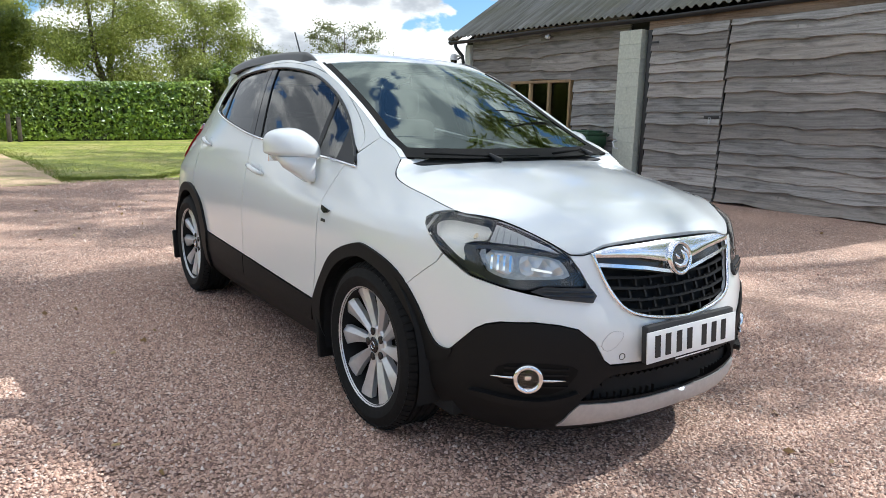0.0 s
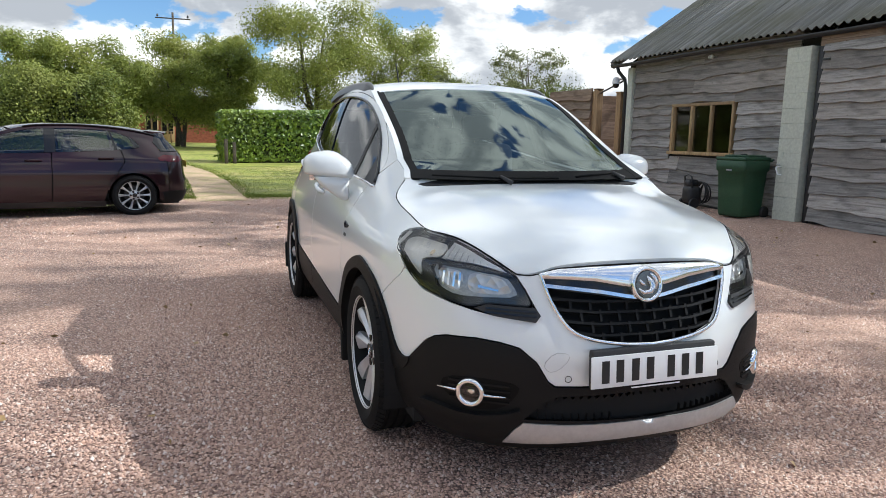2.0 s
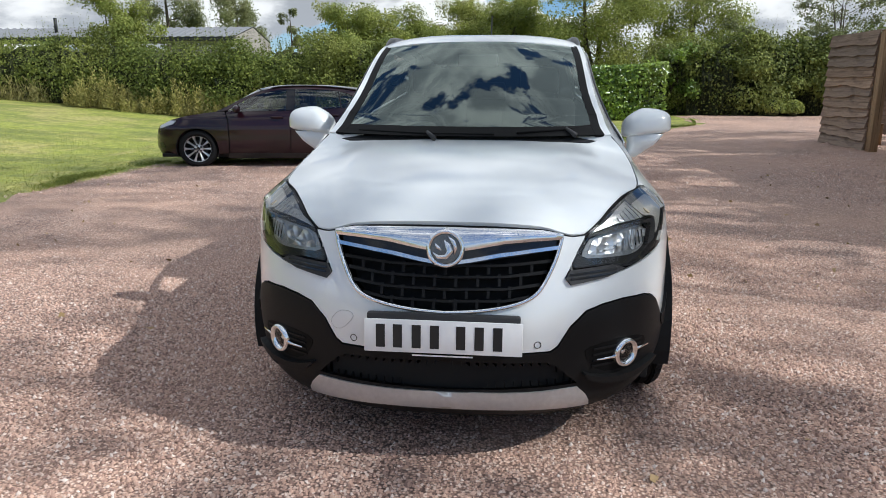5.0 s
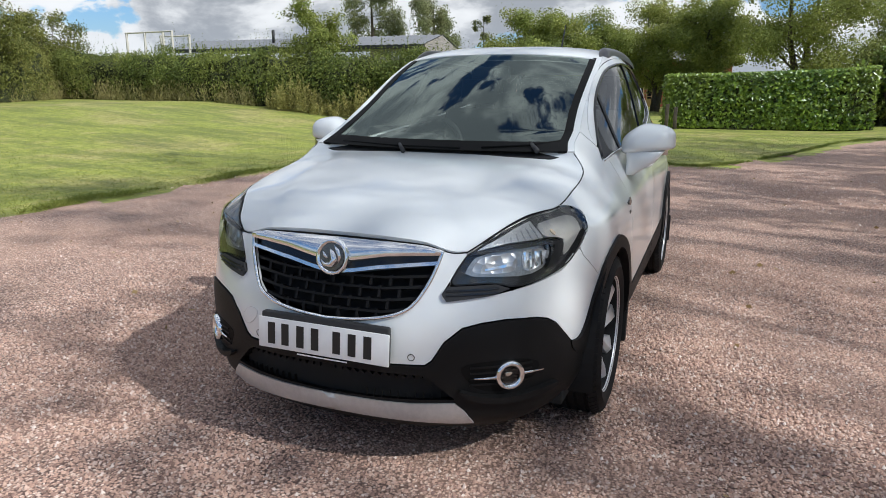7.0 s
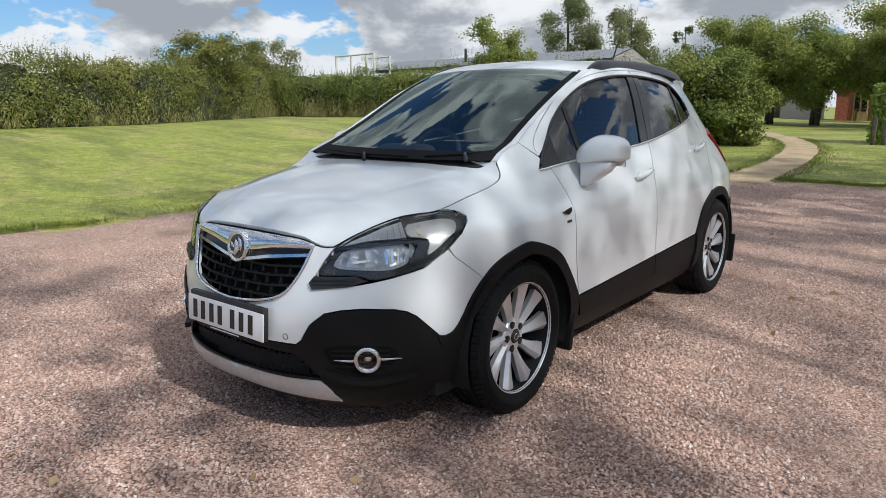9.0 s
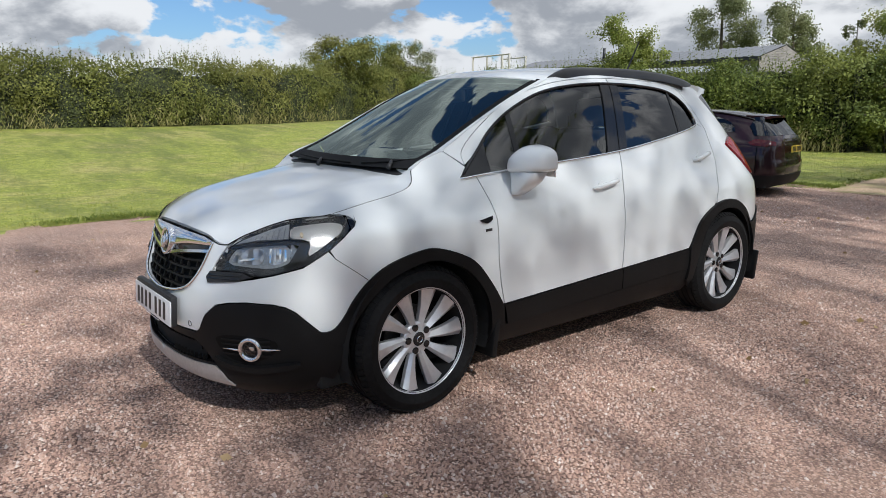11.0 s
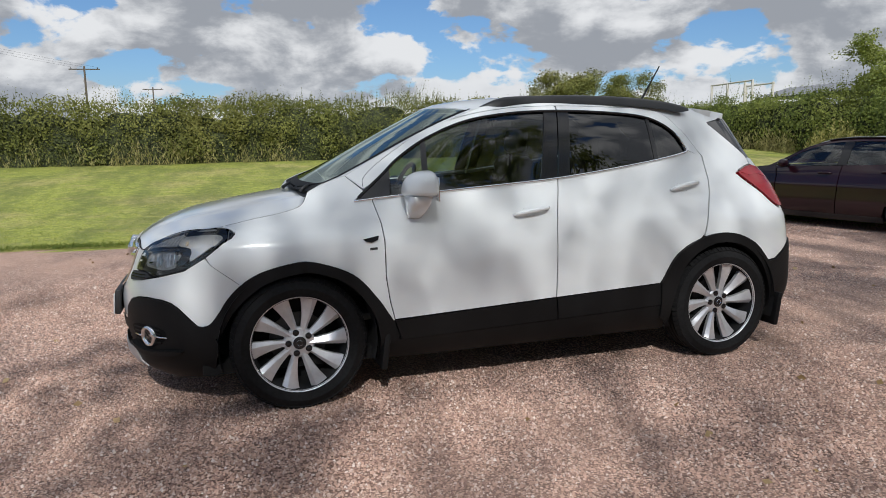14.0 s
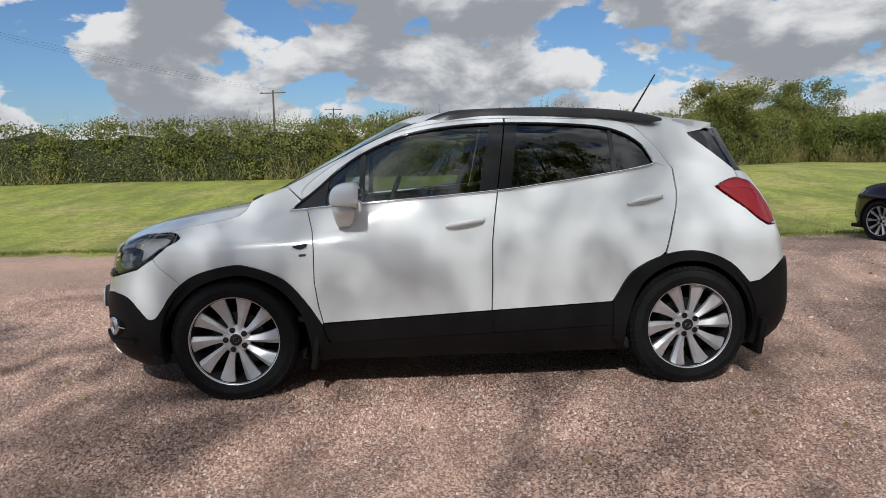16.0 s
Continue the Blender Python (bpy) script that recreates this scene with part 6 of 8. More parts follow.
    # roof rails, aerial
    for sg in (1, -1):
        ys = [-0.20, -0.10, 0.02, 0.43, 0.78, 1.00, 1.13, 1.20]
        zs = [1.548, 1.588, 1.607, 1.617, 1.608, 1.588, 1.566, 1.545]
        xs = [0.548, 0.546, 0.543, 0.538, 0.536, 0.536, 0.538, 0.540]
        vs, fs = [], []
        c = curve(list(zip(xs, ys, zs)), 5)
        for n_, p in enumerate(c):
            e_ = min(1.0, 0.3 + min(n_, len(c) - 1 - n_) / 9)
            for dx, dz in ((-0.03, -0.055), (-0.024, -0.008), (-0.010, 0.0), (0.010, -0.003), (0.022, -0.018), (0.032, -0.055)):
                vs.append(((p[0] + dx * e_) * sg, p[1], p[2] - 0.014 + dz * e_))
        for k in range(len(c) - 1):
            for j in range(5):
                q4 = (k * 6 + j, k * 6 + j + 1, k * 6 + 7 + j, k * 6 + 6 + j)
                fs.append(q4 if sg < 0 else q4[::-1])
        fs += [tuple(range(6)), tuple((len(c) - 1) * 6 + j for j in range(6))[::-1]]
        shaded("roof_rail", vs, fs, M["rail_black"], car, "black roof rail", 60)
    part("aerial", *tube_vf([(0, 1.20, 1.575), (0, 1.225, 1.62), (0, 1.36, 1.845)], [0.012, 0.007, 0.0045], 8), M["black_plastic"], car, "short whip aerial", True)
    # mirrors: a domed head on a wedge-shaped arm
    for sg, dr in ((1, fd[0]), (-1, fd[1])):
        bm = bmesh.new(); bmesh.ops.create_icosphere(bm, subdivisions=4, radius=1.0)
        for v_ in bm.verts:
            x, y, z = v_.co
            k = (abs(x) ** 3.8 + abs(z) ** 3.2 + abs(y) ** 2.4) ** (1 / 3.1)
            x, y, z = x / k, y / k, z / k
            zz = z * (0.106 - 0.022 * max(0.0, x) - 0.050 * max(0.0, -0.25 - x) if z > 0 else 0.034 - 0.008 * x) + 0.010 * x
            yy = y * 0.128 * (1 - 0.15 * x) if y < 0 else y * 0.045
            v_.co = (sg * x * 0.122, yy, zz)
        mir = part_bm("door_mirror", bm, white, car, "white door mirror", True, 80)
        mir.matrix_basis = pose(sg * 0.882, -0.608, 1.092, 0, 0, sg * -6)
        part_bm("mirror_glass", box_bm((0.165, 0.006, 0.12), (0, 0.042, 0.012), 0.002), M["chrome"], mir)
        arm = bmesh.new(); rings = []
        for z, xa, xb, ya, yb in ((1.070, 0.780, 0.960, -0.722, -0.592), (1.020, 0.786, 0.922, -0.712, -0.600), (0.980, 0.785, 0.865, -0.705, -0.612), (0.952, 0.785, 0.825, -0.695, -0.630)):
            rings.append([arm.verts.new((sg * (xa + xb) / 2 + sg * (xb - xa) / 2 * math.copysign(abs(math.cos(c)) ** 0.5, math.cos(c)), (ya + yb) / 2 + (yb - ya) / 2 * math.copysign(abs(math.sin(c)) ** 0.5, math.sin(c)), z)) for c in np.linspace(0, 2 * math.pi, 21)[:-1]])
        for r0, r1 in zip(rings, rings[1:]):
            for k in range(20):
                q4 = (r0[k], r1[k], r1[(k + 1) % 20], r0[(k + 1) % 20])
                arm.faces.new(q4 if sg > 0 else q4[::-1])
        arm.faces.new(rings[0] if sg > 0 else rings[0][::-1]); arm.faces.new(rings[-1][::-1] if sg > 0 else rings[-1])
        part_bm("mirror_arm", arm, white, car, "", True, 50)
    # door handles, side repeaters, small plates
    for s, z, dr in ((0.0, 0.956, fd), (1.03, 1.058, rd)):
        for sg, par in zip((1, -1), dr):
            pts = [tuple(W.at(s + t, z + 0.16 * t, o) * (sg, 1, 1)) for t, o in ((-0.105, 0.004), (-0.085, 0.026), (-0.03, 0.034), (0.03, 0.034), (0.085, 0.026), (0.105, 0.006))]
            v, f = tube_vf(pts, [0.008, 0.0125, 0.0135, 0.0135, 0.0125, 0.008], 10)
            part("handle", v, f, white, par, "white pull handle", True)
        B.pair("handle_cup", soften([(s - 0.05, z + 0.02), (s + 0.0, z + 0.036), (s + 0.055, z + 0.025), (s + 0.06, z), (s, z - 0.03), (s - 0.055, z - 0.015)], 1), white, "", dr, off=0.0045, gap=0, skirt=0.006)
    B.pair("side_repeater", [(-0.944, 0.856), (-0.862, 0.868), (-0.868, 0.851), (-0.90, 0.838), (-0.93, 0.845)], M["gloss_black"], "dark side repeater", off=0.008, gap=0, skirt=0.01)
    B.pair("trim_plate", [(-0.91, 0.812), (-0.872, 0.814), (-0.872, 0.802), (-0.91, 0.80)], M["disc"], "small grey trim plate", off=0.003, gap=0, skirt=0.004)
    # wipers
    for pts in ([(-0.50, -1.16, 1.103), (-0.20, -1.195, 1.094), (0.12, -1.20, 1.092)], [(0.22, -1.19, 1.098), (0.42, -1.155, 1.112), (0.56, -1.09, 1.13)]):
        part("wiper", *tube_vf(pts, 0.0065, 6), M["frit"], car, "black wiper blade", True)
        a = pts[1]
        part("wiper_arm", *tube_vf([(a[0] + 0.06, a[1] - 0.05, a[2] - 0.02), (a[0] + 0.02, a[1] - 0.005, a[2] + 0.008)], [0.012, 0.007], 8), M["black_plastic"], car, "", True)
    # cabin
    dash = box_bm((1.3, 0.5, 0.2), (0, -0.78, 0.97), 0.07, seg=3)
    part_bm("dashboard", dash, M["dash"], car, "dark dashboard")
    st = part("steering_wheel", *tube_vf([(0.185 * math.cos(a), 0.185 * math.sin(a), 0) for a in np.linspace(0, 6.283, 33)[:-1]], 0.016, 8, True), M["dash"], car, "", True)
    st.matrix_basis = pose(-0.36, -0.42, 1.02, 68)
    part_bm("wheel_hub_pad", box_bm((0.34, 0.1, 0.05), (0, -0.01, -0.02), 0.03), M["dash"], st)
    hood_i = box_bm((0.34, 0.2, 0.1), (-0.36, -0.68, 1.07), 0.05, seg=3)
    part_bm("instrument_hood", hood_i, M["dash"], car)
    for sx in (-0.36, 0.36):
        seat = part_bm("front_seat", box_bm((0.5, 0.5, 0.18), (0, 0, 0), 0.06, seg=3), M["seat"], car, "dark cloth seat")
        seat.matrix_basis = pose(sx, 0.05, 0.62, 6)
        part_bm("seat_back", box_bm((0.48, 0.14, 0.62), (0, 0.30, 0.34), 0.06, Matrix.Rotation(radians(-12), 4, "X"), seg=3), M["seat"], seat)
        part_bm("headrest", box_bm((0.26, 0.09, 0.17), (0, 0.30, 0.76), 0.04, Matrix.Rotation(radians(-12), 4, "X"), seg=3), M["seat"], seat)
    rs = part_bm("rear_seat", box_bm((1.2, 0.5, 0.18), (0, 0.9, 0.62), 0.06, seg=3), M["seat"], car, "dark cloth rear bench")
    part_bm("seat_back", box_bm((1.2, 0.14, 0.6), (0, 1.2, 0.92), 0.06, seg=3), M["seat"], rs)
    for sx in (-0.4, 0, 0.4):
        part_bm("headrest", box_bm((0.24, 0.08, 0.15), (sx, 1.22, 1.27), 0.035, seg=3), M["seat"], rs)
    part_bm("cabin_floor", box_bm((1.4, 2.4, 0.04), (0, 0.2, 0.42), 0.01), M["dash"], car)
    part_bm("rear_mirror", box_bm((0.22, 0.03, 0.07), (0, -0.42, 1.44), 0.014, seg=3), M["dash"], car)
    # wheels
    for yy in (-1.2775, 1.2775):
        for sg in (1, -1):
            wheel(car, (sg * 0.745, yy, 0.342), sg)
    return car


white_car()
# ---- the dark plum hatchback at the edge of the drive ----
HATCH = Wrap(
    [(0, -2.19), (0.3, -2.16), (0.55, -2.06), (0.72, -1.9), (0.81, -1.65), (0.86, -1.3), (0.885, -0.6), (0.885, 0.2), (0.88, 0.9), (0.868, 1.4), (0.845, 1.78), (0.79, 1.95), (0.68, 2.05), (0.4, 2.11), (0, 2.125)],
    [(0.12, 0.12), (0.2, 0.05), (0.3, 0.015), (0.45, 0), (0.58, 0.004), (0.68, 0.004), (0.75, 0.022), (0.85, 0.045), (0.95, 0.085), (1.1, 0.15), (1.25, 0.22), (1.35, 0.285), (1.43, 0.37)],
    [(0.12, 0.15), (0.2, 0.05), (0.35, 0), (0.5, 0), (0.6, 0.02), (0.68, 0.06), (0.74, 0.14), (0.8, 0.26), (1.0, 0.8), (1.5, 2)],
    [(0.12, 0.2), (0.2, 0.08), (0.35, 0.01), (0.55, 0), (0.62, 0.03), (0.7, 0.035), (0.85, 0.05), (0.95, 0.08), (1.02, 0.13), (1.2, 0.29), (1.3, 0.385), (1.35, 0.45), (1.45, 0.6)],
    0.25, 0.12)


def plum_hatchback():
    W = HATCH
    A, Z = float(W.s[0]), float(W.s[-1])
    car = thing("car", "dark plum metallic hatchback parked beside the lawn", "car")
    car.matrix_world = pose(-3.93, 7.80, 0.0, 0, 0, -81.2)
    car.scale = (1, 1, 0.96)
    B = Body(W, car)
    paint, clad = M["plum_paint"], M["black_plastic"]
    def crv(p, n=5): return [tuple(q) for q in curve(p, n)]
    hood = [(A, 0.70), (-2.45, 0.70), (-2.15, 0.712), (-1.85, 0.79), (-1.55, 0.868), (-1.25, 0.92), (-1.0, 0.955)]
    top = [(-1.0, 0.955), (-0.85, 1.03), (-0.5, 1.215), (-0.2, 1.325), (0.1, 1.378), (0.6, 1.388), (1.1, 1.355), (1.45, 1.30), (1.68, 1.245)]
    up = [(-0.80, 0.985), (-0.5, 1.165), (-0.2, 1.275), (0.1, 1.328), (0.6, 1.335), (1.05, 1.30), (1.32, 1.20), (1.42, 1.085)]
    low = [(-0.82, 0.955), (0.0, 0.972), (0.7, 1.0), (1.2, 1.03), (1.42, 1.06)]
    def arch(c, r0, z0=0.315, zlow=0.22): return [(c + r0 * math.cos(a), z0 + r0 * math.sin(a)) for a in np.linspace(math.pi + 0.25, -0.25, 15)]
    AF, AR = arch(-1.32, 0.352), arch(1.31, 0.352)
    be = np.array(crv(hood, 8)); B3 = W.at(be[:, 0], be[:, 1])
    tau = np.linspace(0, 1, len(B3)); ym = -2.10 + (2.10 - 0.98) * tau ** 1.3
    mz = pchip([(-2.11, 0.70), (-2.0, 0.745), (-1.7, 0.83), (-1.3, 0.91), (-0.95, 0.965)])
    mid = np.stack([0 * ym, ym, mz(ym)], 1); mid[0] = B3[0]
    B.rows("bonnet", B3, mid, paint, (0, 1), 2.6, 14)
    tl = np.array(crv(top, 8)); TL = W.at(tl[:, 0], tl[:, 1])
    E = TL[tl[:, 0] <= -0.25]; q = (E[:, 2] - E[0, 2]) / (E[-1, 2] - E[0, 2])
    sm = np.stack([0 * q, -1.06 + (1.06 - 0.40) * q, 0.965 + (1.35 - 0.965) * q], 1)
    g = B.rows("windscreen", E, sm, M["tint"], (0, 0.93), 2.4, 10, skirt=0); g.visible_shadow = False
    B.rows("screen_pillar", E, sm, paint, (0.925, 1.0), 2.4, 3, mirrored=False)
    RE = TL[tl[:, 0] >= -0.27]; ry = np.linspace(-0.39, 1.72, len(RE))
    rz = pchip([(-0.39, 1.352), (-0.2, 1.39), (0.2, 1.422), (0.7, 1.42), (1.2, 1.385), (1.72, 1.30)])
    B.rows("roof", RE, np.stack([0 * ry, ry, rz(ry)], 1), paint, (0, 1), 3.0, 14)
    for sg in (1, -1):
        pts = [tuple(W.at(a, b - 0.004, 0.012) * (sg, 1, 1)) for a, b in crv(top, 5) if a > -0.1]
        part("roof_rail", *tube_vf(pts, 0.012, 6), M["gloss_black"], car, smooth=True)
    B.whole("front_bumper", [(A, 0.695), (-2.45, 0.695), (-2.15, 0.70), (-2.0, 0.66), (-1.72, 0.735), (-1.66, 0.70)] + [p for p in AF if p[0] < -1.5][::-1] + [(-1.70, 0.17), (A, 0.17)], paint, step=0.06)
    B.pair("headlamp", [(-2.14, 0.705), (-2.0, 0.735), (-1.80, 0.80), (-1.68, 0.80), (-1.74, 0.735), (-2.0, 0.66), (-2.13, 0.655)], M["reflector"], "clear headlamp", off=0.004)
    B.whole("grille", [(A, 0.68), (-2.5, 0.68), (-2.42, 0.62), (-2.48, 0.38), (A, 0.36)], M["gloss_black"], off=0.006)
    B.pair("bumper_vent", [(-2.3, 0.40), (-1.95, 0.43), (-1.9, 0.33), (-2.25, 0.30)], M["gloss_black"], off=0.005)
    B.pair("front_wing", [(-1.715, 0.742), (-1.66, 0.805), (-1.78, 0.812)] + [p for p in crv(hood, 5) if p[0] > -1.77] + [(-0.86, 0.955), (-0.80, 0.80), (-0.79, 0.5), (-0.80, 0.24)] + AF[::-1][0:12] + [(-1.655, 0.698)], paint, step=0.05)
    fd = B.pair("front_door", [(-0.785, 0.24), (-0.775, 0.5), (-0.785, 0.80), (-0.84, 0.952), (0.0, 0.968), (0.245, 0.977), (0.24, 0.6), (0.22, 0.24)], paint, "", step=0.05)
    rd = B.pair("rear_door", [(0.23, 0.24), (0.25, 0.6), (0.255, 0.978), (0.7, 0.996), (1.15, 1.022), (1.20, 0.85), (1.10, 0.68), (0.98, 0.52), (0.90, 0.24)], paint, "", step=0.05)
    B.pair("body_side", crv(top, 5) + [(1.62, 1.14), (1.72, 1.0), (1.80, 0.96), (1.80, 0.22)] + AR[::-1][0:13] + [(0.92, 0.40), (0.99, 0.52), (1.11, 0.68), (1.21, 0.85), (1.165, 1.024), (1.42, 1.052)] + crv(up, 5)[::-1] + [(-0.86, 0.965)], paint, "", step=0.05)
    B.whole("rear_end", [(1.73, 0.99), (1.81, 0.955), (1.81, 0.2), (Z, 0.2), (Z, 1.0)], paint, "", step=0.06)
    B.whole("rear_window", [(1.63, 1.14), (1.73, 1.0), (Z, 1.0), (Z, 1.29), (1.66, 1.285)], M["privacy"], off=0.0, gap=0, skirt=0)
    B.pair("tail_lamp", [(1.66, 0.895), (1.76, 0.945), (2.0, 0.93), (2.16, 0.90), (2.15, 0.845), (1.9, 0.83), (1.70, 0.85)], M["red_dark"], "dark red tail lamp", off=0.006)
    sp = np.array([[0.53, 1.50, 1.318], [0.52, 1.66, 1.308], [0.48, 1.80, 1.295]])
    B.rows("roof_spoiler", sp, np.array([[0, 1.62, 1.345], [0, 1.76, 1.335], [0, 1.88, 1.315]]), paint, (0, 1), 2.6, 10, None, "", 0.04)
    B.whole("bumper_valance", [(1.70, 0.36), (1.82, 0.38), (Z, 0.38), (Z, 0.2), (1.74, 0.2)], M["clad"], "black lower rear bumper", off=0.006, step=0.06)
    def pane(poly, par, mat=M["tint"]):
        for o in B.pair("window", poly, mat, "", par, off=-0.004, gap=0, skirt=0): o.visible_shadow = False
    uc = crv(up, 5)
    pane([(-0.80, 0.958)] + [p for p in uc if p[0] < 0.16] + [(0.17, 1.33), (0.17, 0.978)], fd)
    pane([(0.30, 0.982)] + [(0.30, 1.332)] + [p for p in uc if 0.31 < p[0] < 1.0] + [(1.02, 1.302), (1.08, 1.018)], rd)
    pane([(1.10, 1.02), (1.04, 1.298)] + [p for p in uc if p[0] > 1.06] + [(1.42, 1.06), (1.2, 1.03)], (None, None))
    B.pair("door_pillar", [(0.165, 0.978), (0.165, 1.332), (0.305, 1.334), (0.305, 0.984)], M["gloss_black"], off=0.0, gap=0)
    B.pair("window_bar", [(1.075, 1.018), (1.015, 1.305), (1.045, 1.30), (1.105, 1.022)], M["gloss_black"], off=0.0, gap=0)
    B.pair("sill", [(-0.80, 0.24), (0.92, 0.24), (0.92, 0.15), (-0.84, 0.15)], clad, off=0.004)
    for s, z, par in ((0.02, 0.855, fd), (0.95, 0.885, rd)):
        for sg, d in zip((1, -1), par):
            part("handle", *tube_vf([tuple(W.at(s + t, z, o) * (sg, 1, 1)) for t, o in ((-0.1, 0.003), (-0.07, 0.028), (0.07, 0.028), (0.1, 0.003))], 0.014, 8), paint, d, smooth=True)
    for sg in (1, -1):
        bm = bmesh.new(); bmesh.ops.create_icosphere(bm, subdivisions=3, radius=1.0)
        for v in bm.verts: v.co = (v.co.x * 0.11, v.co.y * 0.06, v.co.z * 0.07)
        mir = part_bm("door_mirror", bm, paint, car); mir.matrix_basis = pose(sg * 0.93, -0.62, 1.0)
        part("mirror_arm", *tube_vf([(sg * 0.80, -0.62, 0.955), (sg * 0.86, -0.62, 0.965)], 0.025, 8), M["gloss_black"], car, smooth=True)
    # dark shell, so the panel gaps carry their shade as colour
    B.whole("inner_shell", [(A + 0.002, 0.18), (-1.72, 0.18), (-1.66, 0.4), (-1.5, 0.62), (-1.3, 0.69), (-1.1, 0.63), (-0.93, 0.42), (-0.9, 0.18), (0.9, 0.18), (0.93, 0.42), (1.1, 0.62), (1.29, 0.68), (1.5, 0.62), (1.66, 0.42), (1.7, 0.18), (Z, 0.18), (Z, 0.98), (1.42, 1.02), (0.3, 0.95), (-0.9, 0.93), (-1.5, 0.82), (-2.1, 0.66), (A + 0.002, 0.66)], M["dark_void"], off=-0.02, gap=0, skirt=0, step=0.12)
    part_bm("underbody", box_bm((1.5, 3.9, 0.06), (0, 0, 0.2), 0.01), M["dark_void"], car)
    part_bm("dashboard", box_bm((1.3, 0.4, 0.2), (0, -0.62, 0.86), 0.06), M["dash"], car)
    for sx in (-0.36, 0.36):
        seat = part_bm("front_seat", box_bm((0.48, 0.5, 0.16), (0, 0, 0.5), 0.05), M["seat"], car); seat.matrix_basis = pose(sx, 0.15, 0)
        part_bm("seat_back", box_bm((0.46, 0.13, 0.6), (0, 0.28, 0.8), 0.05), M["seat"], seat)
        part_bm("headrest", box_bm((0.26, 0.09, 0.17), (0, 0.30, 1.18), 0.04), M["seat"], seat)
    rs = part_bm("rear_seat", box_bm((1.2, 0.14, 0.6), (0, 1.15, 0.8), 0.05), M["seat"], car)
    for yy in (-1.32, 1.31):
        for sg in (1, -1):
            wheel(car, (sg * 0.765, yy, 0.315), sg, 0.222, 0.315, 0.2, 10, 0.03, 0.0, slim=0.55)
            v, f = revolve_vf([(0.36, 0.6), (0.355, 0.86)], 32); v2, f2 = revolve_vf([(0.0, 0.6), (0.36, 0.6)], 32); o = len(v)
            part("wheel_well", [(x * sg, y + yy, max(z + 0.32, 0.17)) for x, y, z in v + v2], [q_ for q_ in f + [tuple(i + o for i in g_) for g_ in f2] if min((v + v2)[i][2] for i in q_) > -0.1501], M["dark_void"], car)
    pl = part_bm("number_plate", box_bm((0.52, 0.008, 0.111), (0, 2.135, 0.78), 0.002), M["plate_yellow"], car, "yellow rear plate with plain bars")
    for x in (-0.2, -0.14, -0.08, -0.02, 0.06, 0.12, 0.18): part_bm("plate_bar", box_bm((0.04, 0.001, 0.078), (x, 2.1395, 0.78)), M["ink"], pl, smooth=False)
    return car


M["plum_paint"] = mat_paint("plum_paint", (0.014, 0.0018, 0.005), 0.0, 0.45)
M["plum_paint"].node_tree.nodes["Principled BSDF"].inputs["Specular IOR Level"].default_value = 0.12
M["plate_yellow"] = mat_plain("plate_yellow", (0.72, 0.52, 0.05), 0.4)
plum_hatchback()
# ---- barn, gate and the things along its wall ----
def waney_board(length, height, seed, thick=0.028, wave=0.022):
    """A board with a wandering natural lower edge; local y runs along it, its face looks to -x."""
    rnd = random.Random(seed); n = max(6, int(length / 0.14))
    ph = [rnd.uniform(0, 6.28) for _ in range(4)]
    vs, fs = [], []
    for k in range(n + 1):
        y = length * k / n
        w = wave * (math.sin(y * 2.3 + ph[0]) * 0.8 + math.sin(y * 5.1 + ph[1]) * 0.5 + math.sin(y * 11 + ph[2]) * 0.28 + 0.3 * rnd.uniform(-1, 1))
        top = height + 0.05 + 0.004 * math.sin(y * 3 + ph[3])
        bow = 0.004 * math.sin(y * 1.1 + ph[3])
        vs += [(-thick + bow, y, w), (-thick * 0.75 + bow, y, w - 0.006), (0, y, w + 0.004), (0, y, top), (-thick * 0.35 + bow, y, top)]
    for k in range(n):
        a, b = k * 5, k * 5 + 5
        for j in range(5): fs.append((a + j, a + (j + 1) % 5, b + (j + 1) % 5, b + j))
    fs += [(0, 4, 3, 2, 1), tuple(n * 5 + j for j in range(5))]
    return vs, fs


BOARD_SEED = [0]


def board(parent, x, y0, y1, z, h, mat, wave=0.03, thick=0.042):
    BOARD_SEED[0] += 1
    v, f = waney_board(y1 - y0, h, BOARD_SEED[0], thick, wave)
    ob = part("plank", v, f, mat, parent)
    ob.matrix_basis = pose(x - 0.024, y0, z, 0, 5.0 + 1.2 * math.sin(BOARD_SEED[0] * 2.3), 0)
    return ob


